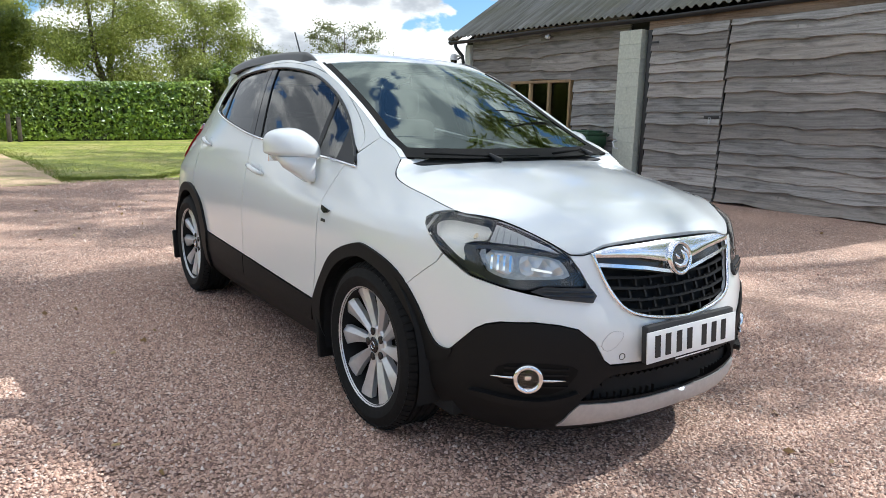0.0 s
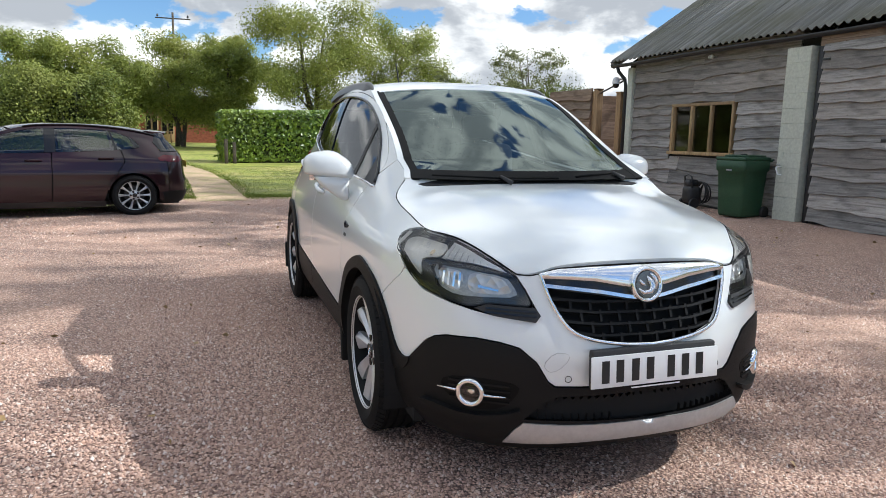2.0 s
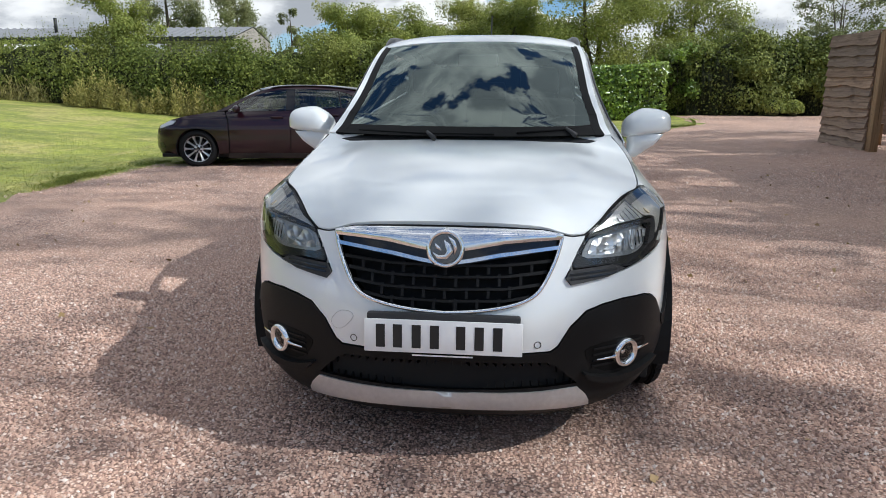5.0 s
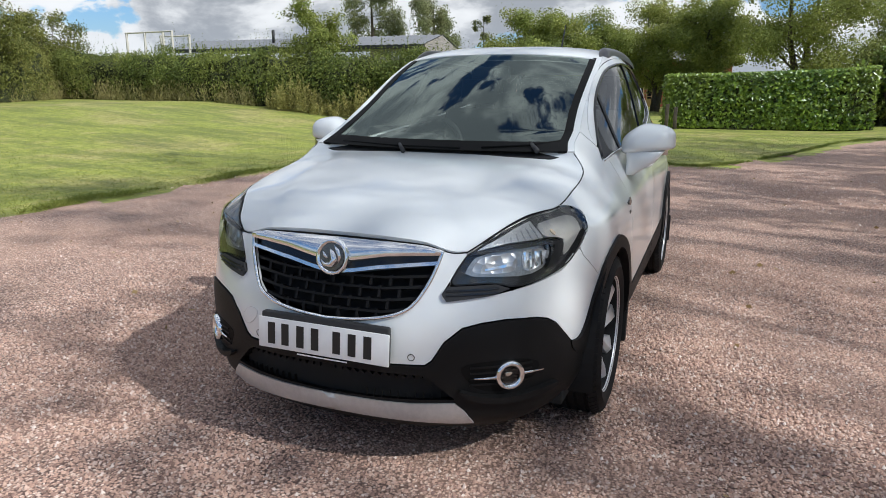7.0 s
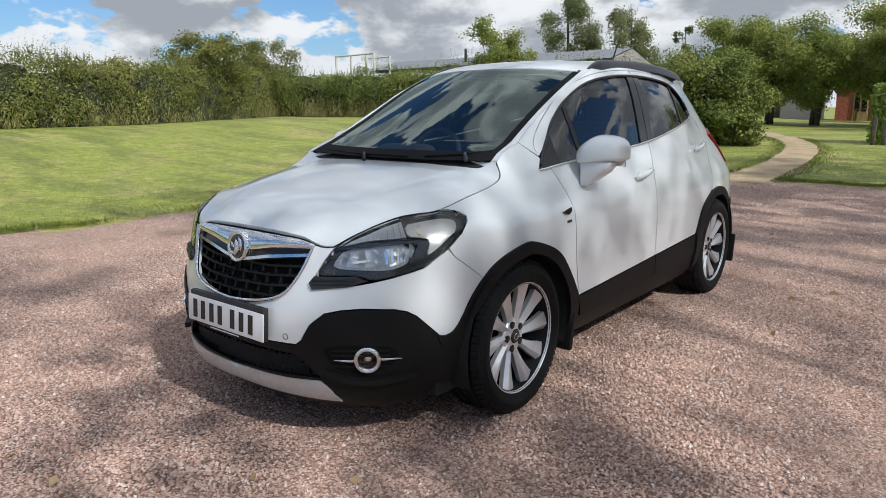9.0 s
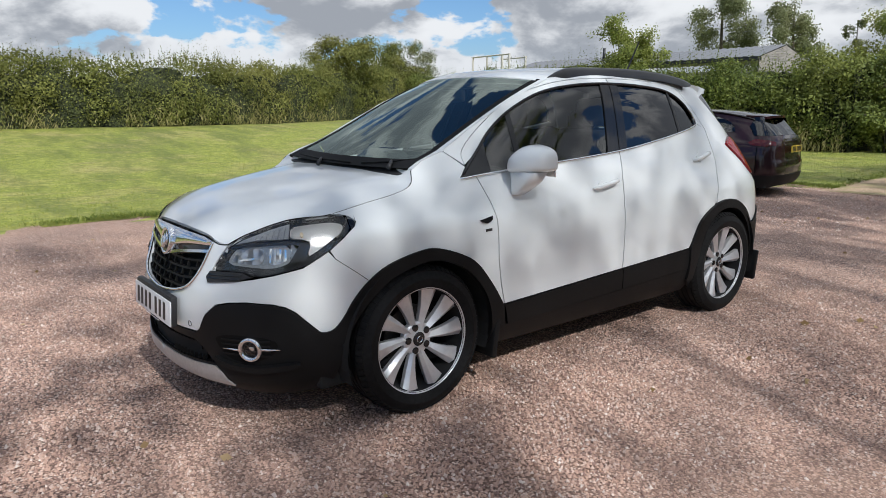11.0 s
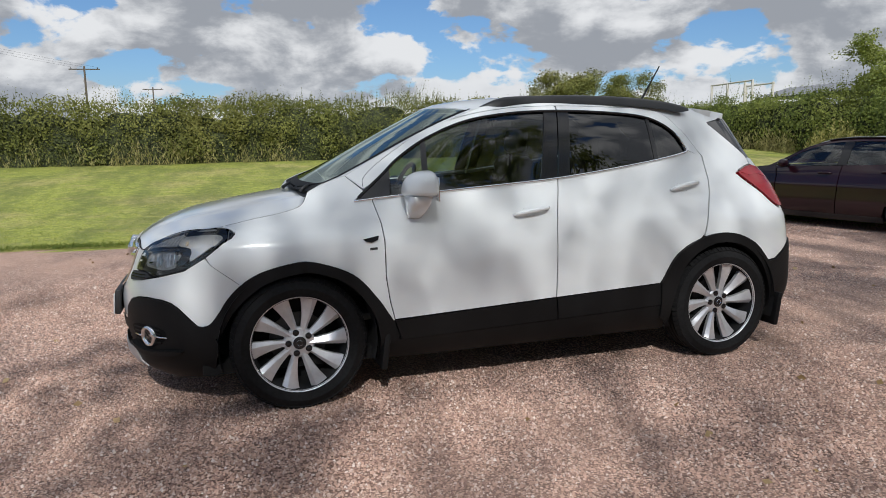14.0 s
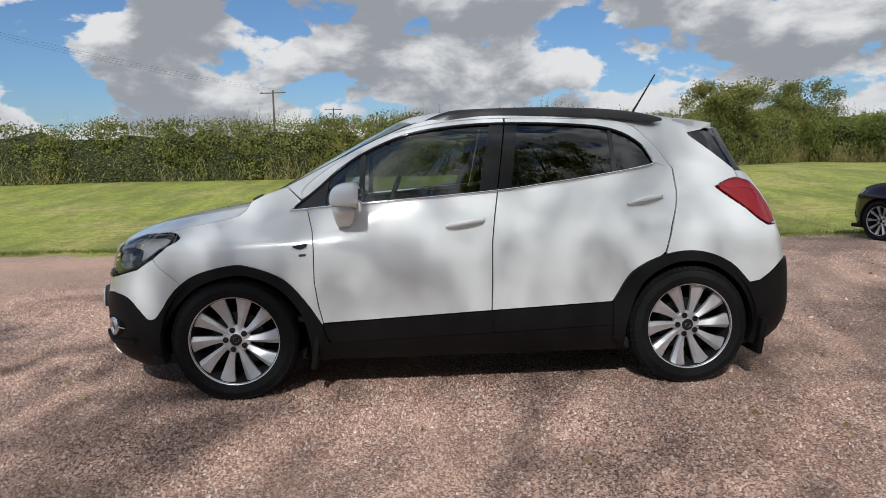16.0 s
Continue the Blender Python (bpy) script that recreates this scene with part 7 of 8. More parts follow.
def barn():
    rnd = random.Random(3)
    z0 = 0.10
    # the wall behind the boards, with a real opening
    wall = thing("wall_barn", "weathered waney-edged board wall", "wall", kind="structure")
    wx = 6.93
    def slab(y0, y1, za, zb): return box_bm((0.12, y1 - y0, zb - za), (wx + 0.06, (y0 + y1) / 2, (za + zb) / 2))
    bm = slab(3.6, 5.30, 0, 2.85)
    for a in ((6.93, 8.48, 0, 2.85), (5.30, 6.93, 0, 1.05), (5.30, 6.93, 1.94, 2.85), (-0.75, 3.6, 0, 2.85)): join_bm(bm, slab(*a))
    part_bm("wall_backing", bm, M["backing"], wall, smooth=False)
    part_bm("gable_wall", box_bm((5.1, 0.12, 2.85), (9.6, 8.44, 1.42)), M["backing"], wall, smooth=False)
    part_bm("back_wall", box_bm((0.12, 9.15, 2.85), (12.2, 3.85, 1.42)), M["backing"], wall, smooth=False)
    part_bm("far_wall", box_bm((5.1, 0.12, 2.85), (9.6, -0.69, 1.42)), M["backing"], wall, smooth=False)
    part("gable", [(6.93, 8.44, 2.85), (12.2, 8.44, 2.85), (9.55, 8.44, 4.7), (6.93, 8.32, 2.85), (12.2, 8.32, 2.85), (9.55, 8.32, 4.7)], [(0, 2, 1), (3, 4, 5), (0, 3, 5, 2), (2, 5, 4, 1), (0, 1, 4, 3)], M["backing"], wall)
    hs, z = [], z0
    while z < 2.72:
        h = rnd.uniform(0.16, 0.27); hs.append((z, h)); z += h
    for z, h in hs:
        mid_z = z + h / 2
        if 0.98 < mid_z < 1.98:
            spans = [(4.06, 5.26), (6.97, 8.22)]
        else:
            c = rnd.uniform(5.2, 7.2)
            spans = [(4.06, c), (c + 0.006, 8.22)] if rnd.random() < 0.8 else [(4.06, 8.22)]
        for a, b in spans: board(wall, wx, a, b, z, h, M["board"])
    # corner post, downpipe, gutter
    cp = part_bm("corner_post", box_bm((0.12, 0.17, 2.62), (6.88, 8.31, 1.41), 0.008), M["block"], wall, "pale painted corner post")
    gut = thing("gutter", "black plastic gutter and downpipe under the eaves", "gutter")
    vs, fs = [], []
    ys = np.linspace(-0.9, 8.72, 38)
    for y in ys:
        sag = 0.008 * math.sin(y * 1.4)
        for k in range(7):
            a = math.pi + math.pi * k / 6
            vs.append((6.66 + 0.062 * math.cos(a), y, 2.80 + 0.062 * math.sin(a) + sag))
        for k in range(6, -1, -1):
            a = math.pi + math.pi * k / 6
            vs.append((6.66 + 0.055 * math.cos(a), y, 2.80 + 0.055 * math.sin(a) + sag))
    for i in range(len(ys) - 1):
        for k in range(14):
            q = (k + 1) % 14
            fs.append((i * 14 + k, (i + 1) * 14 + k, (i + 1) * 14 + q, i * 14 + q))
    fs += [tuple(range(14)), tuple((len(ys) - 1) * 14 + k for k in range(13, -1, -1))]
    part("trough", vs, fs, M["gutter"], gut, smooth=True)
    part("downpipe", *tube_vf([(6.66, 8.55, 2.76), (6.68, 8.53, 2.66), (6.80, 8.46, 2.5), (6.82, 8.45, 2.35), (6.82, 8.45, 0.12)], 0.036, 12), M["gutter"], gut, smooth=True)
    for k in range(11):
        y = -0.2 + 0.88 * k
        part_bm("bracket", box_bm((0.012, 0.03, 0.09), (6.728, y, 2.80), 0.003), M["gutter"], gut)
    # roof: corrugated sheets
    roof = thing("roof_barn", "corrugated fibre-cement roof with lichen stains", "roof", kind="structure")
    rise = 0.67
    for side_ in (0, 1):
        sh = 0
        y = -0.9
        while y < 8.6:
            w = min(1.02, 8.68 - y)
            vs, fs = [], []
            n = int(w / 0.0365) + 1
            for (xa, lift) in ((6.58, 0.0), (8.1, 0.006), (9.6, 0.012)):
                xx = xa if side_ == 0 else 19.1 - xa
                for k in range(n + 1):
                    yy = y + w * k / n
                    zz = 2.86 + (xa - 6.58) * rise + 0.026 * math.sin(2 * math.pi * yy / 0.146) + 0.004 * sh + lift
                    vs.append((xx, yy, zz))
                for k in range(n + 1):
                    yy = y + w * k / n
                    vs.append((xx, yy, 2.853 + (xa - 6.58) * rise + 0.026 * math.sin(2 * math.pi * yy / 0.146) + 0.004 * sh + lift))
            m = n + 1
            for r in range(2):
                for k in range(n):
                    a = r * 2 * m + k
                    q = (a, a + 1, a + 2 * m + 1, a + 2 * m); q2 = (a + m, a + 3 * m, a + 3 * m + 1, a + m + 1)
                    fs += [q[::-1], q2[::-1]] if side_ == 0 else [q, q2]
            for k in range(n): fs.append((k, k + 1, m + k + 1, m + k))
            part("sheet", vs, fs, M["tin"], roof, smooth=True)
            y += 1.0; sh = 1 - sh
    part("ridge_cap", *tube_vf([(9.55, -0.9, 4.88), (9.55, 8.7, 4.88)], 0.09, 8), M["tin"], roof, smooth=True)
    part_bm("barge_board", box_bm((3.5, 0.03, 0.16), (0, 0, 0), 0.004), M["board"], roof).matrix_basis = pose(8.08, 8.70, 3.76, 0, -33.8, 0)
    # window: timber frame with three casements
    win = thing("window_1", "three-light timber window with dark panes", "window", kind="structure")
    y0, y1, za, zb = 5.30, 6.93, 1.05, 1.94
    fx = 6.90
    def bar(nm, ya, yb, z_a, z_b, d=0.09, x=fx, par=win): return part_bm(nm, box_bm((d, yb - ya, z_b - z_a), (x, (ya + yb) / 2, (z_a + z_b) / 2), 0.005), M["frame_wood"], par)
    bar("head", y0, y1, zb - 0.05, zb); bar("sill", y0 - 0.04, y1 + 0.04, za - 0.03, za + 0.03, 0.14)
    bar("jamb", y0, y0 + 0.05, za, zb - 0.05); bar("jamb", y1 - 0.05, y1, za, zb - 0.05)
    w3 = (y1 - y0 - 0.10) / 3
    for k in range(3):
        a = y0 + 0.05 + k * w3
        if k: bar("mullion", a - 0.025, a + 0.025, za + 0.03, zb - 0.05)
        p = part_bm("pane", box_bm((0.006, w3 - 0.06, zb - za - 0.09), (fx + 0.02, a + w3 / 2, (za + zb) / 2 - 0.01)), M["window_glass"], win, smooth=False)
        p.visible_shadow = False
    part_bm("lining_board", box_bm((0.03, y1 - y0 + 0.2, 0.03), (6.905, (y0 + y1) / 2, zb + 0.03), 0.004), M["frame_wood"], win)
    # block pillar
    pil = thing("pillar", "pale green painted block pier", "pillar", kind="structure")
    part_bm("pier_core", box_bm((0.25, 0.40, 2.5), (6.79, 3.85, 1.28)), M["block"], pil, smooth=False)
    bmk = {}
    for k in range(12):
        z = 0.04 + 0.216 * k
        for j, (ya, yb) in enumerate(((3.615, 4.065),) if k % 2 == 0 else ((3.615, 3.855), (3.835, 4.065))):
            part_bm("block", box_bm((0.28, yb - ya - 0.02, 0.2145), (6.785, (ya + yb) / 2 + 0.01, z + 0.108), 0.0025, seg=1), M["block"], pil)
    tap = thing("outdoor_tap", "tap on a short bent pipe on the pier", "tap", (6.62, 3.98, 0.86))
    part("pipe", *tube_vf([(0.03, 0, 0.06), (-0.05, 0, 0.06), (-0.07, 0, 0.04), (-0.06, -0.03, -0.05), (-0.055, -0.10, -0.06)], 0.011, 8), M["white_cap"], tap, smooth=True)
    part("valve", *tube_vf([(-0.03, 0.03, 0.09), (-0.03, -0.03, 0.09)], 0.012, 8), M["galv"], tap, smooth=True)
    part_bm("wall_plate", box_bm((0.012, 0.05, 0.08), (0.022, 0, 0.24), 0.004), M["block"], tap)
    # doors
    def barn_door(label, y0, y1, x, top=2.60, foot=0.14, tag="barn_door"):
        d = thing(tag, label, "door")
        part_bm("door_back", box_bm((0.03, y1 - y0, top - foot), (x + 0.03, (y0 + y1) / 2, (top + foot) / 2)), M["backing"], d, smooth=False)
        z = foot
        while z < top - 0.05:
            h = min(rnd.uniform(0.13, 0.24), top - z - 0.02)
            board(d, x, y0, y1, z, h, M["board"], 0.024)
            z += h
        return d
    d1 = barn_door("narrow weathered plank barn door, shut, with a latch", 2.16, 3.44, 6.70, tag="door_1")
    part_bm("latch_plate", box_bm((0.012, 0.24, 0.045), (6.655, 2.30, 1.32), 0.004), M["gutter"], d1)
    part_bm("padlock", box_bm((0.02, 0.045, 0.06), (6.645, 2.32, 1.25), 0.008), M["galv"], d1)
    part("shackle", *tube_vf([(6.645, 2.335, 1.27), (6.645, 2.335, 1.315), (6.645, 2.305, 1.315), (6.645, 2.305, 1.27)], 0.005, 6), M["galv"], d1, smooth=True)
    part_bm("hinge", box_bm((0.012, 0.13, 0.03), (6.655, 3.38, 2.42), 0.004), M["gutter"], d1)
    barn_door("wide weathered plank barn door, shut", -0.66, 2.11, 6.68, tag="door_2")
    part_bm("door_beam", box_bm((0.06, 4.3, 0.17), (6.74, 1.4, 2.70), 0.008), M["board_new"], wall, "brown beam over the barn doors")
    # black strip put in for the shade of the gap beside the pier
    part_bm("jamb_strip", box_bm((0.05, 0.08, 2.5), (6.74, 3.53, 1.37), 0.005), M["gutter"], wall)
    # small lamps under the eaves
    for y in (5.85, 1.3):
        fl = thing("floodlight", "small white floodlight under the eaves", "floodlight", (6.80, y, 2.70), group="barn floodlights")
        part_bm("bracket", box_bm((0.12, 0.02, 0.02), (0.05, 0, 0.0), 0.004), M["galv"], fl)
        part_bm("lamp_head", box_bm((0.06, 0.09, 0.06), (-0.03, 0, -0.02), 0.01, Matrix.Rotation(radians(25), 4, "Y")), M["white_cap"], fl)


def yard_gate():
    g = thing("timber_gate", "tall gate of waney-edged brown boards, standing open", "gate", (6.93, 9.86, 0.0), 1)
    for k in range(11):
        z = 0.16 + 0.2 * k
        v, f = waney_board(1.95, 0.2, 500 + k, 0.045, 0.03)
        part("plank", v, f, M["board_new"], g).matrix_basis = pose(-0.02, 0.06, z, 0, 6.0, 0)
    part_bm("gate_frame", box_bm((0.05, 0.12, 2.2), (0.03, 0.06, 1.24), 0.006), M["post_wood"], g)
    part_bm("brace", box_bm((0.05, 0.1, 2.2), (0.03, 1.93, 1.24), 0.006), M["post_wood"], g)
    for x, y, top, w in ((6.95, 9.70, 2.27, 0.15), (6.92, 8.72, 2.16, 0.17)):
        p = thing("gate_post", "square oak gate post", "post", (x, y, gz(x, y) - 0.05), group="gate posts")
        part_bm("shaft", box_bm((w, w, top), (0, 0, top / 2), 0.01), M["post_wood"], p)
        part_bm("cap", box_bm((w + 0.02, w + 0.02, 0.03), (0, 0, top + 0.012), 0.008), M["post_wood"], p)
    bar = thing("gate_bar", "thin dark rail over the gateway", "rail", (0, 0, 0))
    part("rail", *tube_vf([(6.95, 9.70, 2.27), (6.9, 9.2, 2.36), (6.85, 8.5, 2.50)], 0.018, 6), M["gutter"], bar, smooth=True)
    cam_ = thing("security_camera", "white dome camera on a bracket at the barn corner", "camera", (6.72, 8.66, 2.42))
    part_bm("arm", box_bm((0.12, 0.04, 0.04), (0.06, -0.06, 0.09), 0.01), M["white_cap"], cam_)
    part("housing", *revolve_vf([(0.0, 0.14), (0.05, 0.13), (0.075, 0.09), (0.08, 0.0)], 20, "z"), M["white_cap"], cam_, smooth=True)
    part("dome", *revolve_vf([(0.07, 0.0), (0.066, -0.04), (0.045, -0.075), (0.0, -0.09)], 20, "z"), M["gloss_black"], cam_, smooth=True)
    fence = thing("yard_fence", "brown board fence round the yard", "fence", (8.4, 13.4, gz(8.4, 13.4)), -6)
    for k in range(9):
        v, f = waney_board(5.0, 0.24, 700 + k, 0.026, 0.012)
        o = part("plank", v, f, M["board_new"], fence); o.matrix_basis = pose(0, 0, 0.08 + 0.24 * k, 0, 0, -90) @ pose(0, 0, 0, 0, 3, 0)
    for k in range(4):
        part_bm("post", box_bm((0.1, 0.1, 2.35), (0.1 + 1.6 * k, 0.07, 1.17), 0.008), M["post_wood"], fence)
    bench = thing("bench", "slatted wooden bench in the yard", "bench", (7.75, 11.6, gz(7.75, 11.6)), 70)
    for k in range(4): part_bm("slat", box_bm((1.1, 0.08, 0.025), (0, -0.17 + 0.11 * k, 0.44), 0.005), M["post_wood"], bench)
    for k in range(3): part_bm("back_slat", box_bm((1.1, 0.02, 0.07), (0, 0.24, 0.58 + 0.12 * k), 0.005), M["post_wood"], bench)
    for sx in (-0.48, 0.48):
        for sy in (-0.18, 0.2): part_bm("leg", box_bm((0.06, 0.06, 0.44 if sy < 0 else 0.9), (sx, sy, 0.22 if sy < 0 else 0.45), 0.006), M["post_wood"], bench)


def wheelie_bin():
    b = thing("wheelie_bin", "green plastic wheelie bin beside the block pier", "bin", (6.38, 4.46, gz(6.38, 4.46)), -78)
    b.scale = (0.93, 0.93, 0.92)
    bm = bmesh.new()
    prof = [(0.0, 0.225, 0.255), (0.05, 0.238, 0.268), (0.45, 0.25, 0.295), (0.74, 0.26, 0.318), (0.76, 0.282, 0.338), (0.92, 0.286, 0.342), (0.93, 0.27, 0.325)]
    rings = []
    for z, hx, hy in prof:
        r = 0.05; pts = []
        for cx, cy, a0 in ((hx - r, hy - r, 0), (-hx + r, hy - r, 90), (-hx + r, -hy + r, 180), (hx - r, -hy + r, 270)):
            for a in (0, 30, 60, 90): pts.append((cx + r * math.cos(radians(a0 + a)), cy + r * math.sin(radians(a0 + a))))
        rings.append([bm.verts.new((x, y, z + 0.03)) for x, y in pts])
    for a, c in zip(rings, rings[1:]):
        for k in range(16): bm.faces.new((a[k], a[(k + 1) % 16], c[(k + 1) % 16], c[k]))
    bm.faces.new(rings[0][::-1]); bm.faces.new(rings[-1])
    part_bm("body", bm, M["bin_green"], b, limit=30)
    part_bm("front_recess", box_bm((0.30, 0.012, 0.42), (0, -0.305, 0.42), 0.006, Matrix.Rotation(radians(-6), 4, "X") @ Matrix.Translation((0, 0.03, 0.03))), M["bin_green"], b)
    part_bm("lid", box_bm((0.57, 0.69, 0.06), (0, 0.0, 0.985), 0.025, seg=3), M["bin_green"], b, "green lid with a raised centre")
    part_bm("lid_rise", box_bm((0.46, 0.46, 0.035), (0, 0.04, 1.03), 0.015), M["bin_green"], b)
    part_bm("lid_grip", box_bm((0.1, 0.05, 0.02), (0, 0.0, 1.055), 0.006), M["black_plastic"], b)
    part("handle", *tube_vf([(-0.26, 0.36, 0.95), (-0.26, 0.43, 0.97), (0.26, 0.43, 0.97), (0.26, 0.36, 0.95)], 0.016, 8), M["bin_green"], b, smooth=True)
    part_bm("label_bar", box_bm((0.10, 0.004, 0.02), (0.0, -0.352, 0.80)), M["galv"], b)
    for sx in (-0.26, 0.26):
        v, f = revolve_vf([(0.0, -0.025), (0.09, -0.025), (0.1, -0.015), (0.1, 0.015), (0.09, 0.025), (0.0, 0.025)], 20)
        part("wheel", [(x + sx, y + 0.29, z + 0.1) for x, y, z in v], f, M["black_plastic"], b, smooth=False)
    part("axle", *tube_vf([(-0.27, 0.29, 0.1), (0.27, 0.29, 0.1)], 0.012, 6), M["galv"], b, smooth=True)


def pressure_washer():
    w = thing("pressure_washer", "small black pressure washer with coiled hose beside the barn wall", "washer", (6.52, 5.72, gz(6.52, 5.72)), 80)
    part_bm("body", box_bm((0.30, 0.24, 0.30), (0, 0.04, 0.24), 0.07, seg=3), M["black_plastic"], w)
    part_bm("motor_cover", box_bm((0.20, 0.20, 0.14), (0.02, 0.04, 0.43), 0.05, seg=3), M["gutter"], w)
    part("handle", *tube_vf([(-0.12, 0.10, 0.34), (-0.12, 0.12, 0.55), (0.0, 0.12, 0.585), (0.12, 0.12, 0.55), (0.12, 0.10, 0.34)], 0.014, 8), M["gutter"], w, smooth=True)
    for sx in (-0.17, 0.17):
        v, f = revolve_vf([(0.0, -0.02), (0.085, -0.024), (0.095, 0.0), (0.085, 0.024), (0.0, 0.02)], 20)
        part("wheel", [(x + sx, y + 0.08, z + 0.095) for x, y, z in v], f, M["black_plastic"], w)
    for k, r in enumerate((0.19, 0.17, 0.18, 0.15, 0.165)):
        pts = [(r * math.cos(a) + 0.012 * math.sin(3 * a + k), -0.11 - 0.026 * k + 0.015 * math.sin(2 * a + k), 0.27 + r * math.sin(a)) for a in np.linspace(0, 6.283, 33)[:-1]]
        part("hose_coil", *tube_vf(pts, 0.0125, 6, True), M["gutter"] if k % 2 else M["black_plastic"], w, "", True)
    part("hose_end", *tube_vf([(0.15, -0.2, 0.18), (0.30, -0.26, 0.03), (0.50, -0.22, 0.015), (0.62, -0.10, 0.015)], 0.0115, 6), M["black_plastic"], w, smooth=True)
    part("lance", *tube_vf([(-0.62, -0.26, 0.03), (-0.1, -0.30, 0.028), (0.40, -0.26, 0.035)], [0.014, 0.018, 0.032], 8), M["gutter"], w, smooth=True)
    part_bm("grip", box_bm((0.16, 0.06, 0.09), (0.36, -0.27, 0.06), 0.02), M["black_plastic"], w)


def lantern():
    l = thing("lantern", "black metal lantern with a candle beside the gate post", "lantern", (6.70, 8.22, gz(6.70, 8.22)), 20)
    part_bm("base", box_bm((0.22, 0.22, 0.03), (0, 0, 0.015), 0.005), M["gutter"], l)
    for sx in (-0.09, 0.09):
        for sy in (-0.09, 0.09): part_bm("corner_bar", box_bm((0.015, 0.015, 0.4), (sx, sy, 0.23)), M["gutter"], l)
    for k, (x, y, sx, sy) in enumerate(((0, -0.088, 0.17, 0.003), (0, 0.088, 0.17, 0.003), (-0.088, 0, 0.003, 0.17), (0.088, 0, 0.003, 0.17))):
        part_bm("pane", box_bm((sx, sy, 0.38), (x, y, 0.23)), M["window_glass"], l, smooth=False)
    part("roof", *revolve_vf([(0.15, 0.42), (0.13, 0.44), (0.05, 0.52), (0.03, 0.55), (0.0, 0.55)], 4, "z"), M["gutter"], l)
    part("ring", *tube_vf([(0.04 * math.cos(a), 0, 0.58 + 0.04 * math.sin(a)) for a in np.linspace(0, 6.283, 17)[:-1]], 0.006, 6, True), M["gutter"], l, smooth=True)
    part("candle", *revolve_vf([(0.0, 0.2), (0.04, 0.2), (0.04, 0.03)], 14, "z"), M["lining"], l, smooth=True)


barn(); yard_gate(); wheelie_bin(); pressure_washer(); lantern()
# ---- trees, buildings and posts beyond the lawn ----
def fruit_tree(x, y, h, s, n, seed, **kw): return tree("tree", "bushy green orchard tree with several stems", (x, y), h, s, n, 0.075, M["tree"], 0.17, 3, 0.16, seed, 1.4, gappy=0.0, **kw)


for k, (x, y, h, s) in enumerate(((-10.4, 37, 5.2, 2.0), (-8.0, 38.5, 5.6, 2.2), (-5.6, 37.5, 5.0, 2.0), (-2.9, 38, 6.0, 2.4), (-0.5, 36.5, 5.9, 1.9))):
    tagged(fruit_tree(x, y, h, s, 22000, 11 + k), group="orchard trees")
tree("tree", "broad spreading field tree with fine leaves", (4.4, 34), 7.9, 3.3, 42000, 0.070, M["tree"], 0.26, 2, 0.08, 31, 1.4, gappy=0.0)
tree("tree", "broad spreading field tree with fine leaves", (9.6, 38), 7.2, 3.0, 30000, 0.07, M["tree"], 0.24, 2, 0.08, 37, 1.35, gappy=0.0)
tree("tree", "leafy tree beyond the laurel hedge", (0.2, 43), 7.2, 1.8, 20000, 0.07, M["tree"], 0.18, 1, 0.2, 41)
tree("tree", "young sparse tree with pale leaves", (9.1, 25), 4.1, 1.0, 5200, 0.05, M["birch"], 0.07, 2, 0.25, 51, 0.8, gappy=0.9)
tree("tree", "young sparse tree with pale leaves", (12.9, 25.5), 5.2, 1.9, 13000, 0.05, M["birch"], 0.09, 3, 0.2, 53, 0.8, gappy=0.9)
hedge("shrubbery", "overgrown mixed shrubs down to the gravel beside the yard", [(15.5, 24.6), (13, 25.0), (11.2, 25.1), (9.5, 25.0), (7.6, 24.9), (6.0, 26.0)][::-1], 1.3, [2.5, 2.6, 2.9, 2.7, 3.1, 2.9], 9000, 0.066, M["hedge_mixed"], clumps=90, ragged=0.5, over=0.12, shoots=300)
for x, y, r in ((9.75, 23.45, 0.42), (10.55, 23.6, 0.36)):
    b = thing("bush", "low rounded bush at the edge of the gravel", "bush", (x, y, gz(x, y)), group="low bushes")
    k = RNG.normal(size=(2400, 3)); k /= np.linalg.norm(k, axis=1, keepdims=True); k = k[k[:, 2] > -0.35]
    ob = new("leaves", leaf_mesh("leaves", k * (r * RNG.uniform(0.8, 1.05, len(k)))[:, None] * (1.25, 1, 1) + (0, 0, r * 0.7), 0.05, M["tree"], norms=k)); ob.parent = b; ob["kind"] = "stuff"
    bm = bmesh.new(); bmesh.ops.create_icosphere(bm, subdivisions=2, radius=r * 0.85); bmesh.ops.translate(bm, vec=(0, 0, r * 0.7), verts=bm.verts)
    # dark ball added to paint the shade inside the bush
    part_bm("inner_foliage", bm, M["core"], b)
tree("bush", "yellow-green shrub rising over the laurel hedge", (6.3, 24.6), 2.7, 1.1, 5000, 0.08, M["laurel"], 0.06, 4, 0.15, 58)
tree("birch_tree", "tall weeping birch behind the shed", (-30.4, 55), 11.6, 3.3, 24000, 0.10, M["birch"], 0.2, 1, 0.12, 61, 0.95, droop=0.55, gappy=0.2)
tree("birch_tree", "weeping birch behind the shed", (-24.3, 55), 9.2, 2.7, 17000, 0.10, M["birch"], 0.18, 1, 0.12, 62, 0.95, droop=0.55, gappy=0.2)
tree("birch_tree", "slim birch behind the shed", (-19.6, 56), 7.2, 1.2, 5000, 0.1, M["birch"], 0.12, 1, 0.2, 63, 0.8, droop=0.3, gappy=0.9)
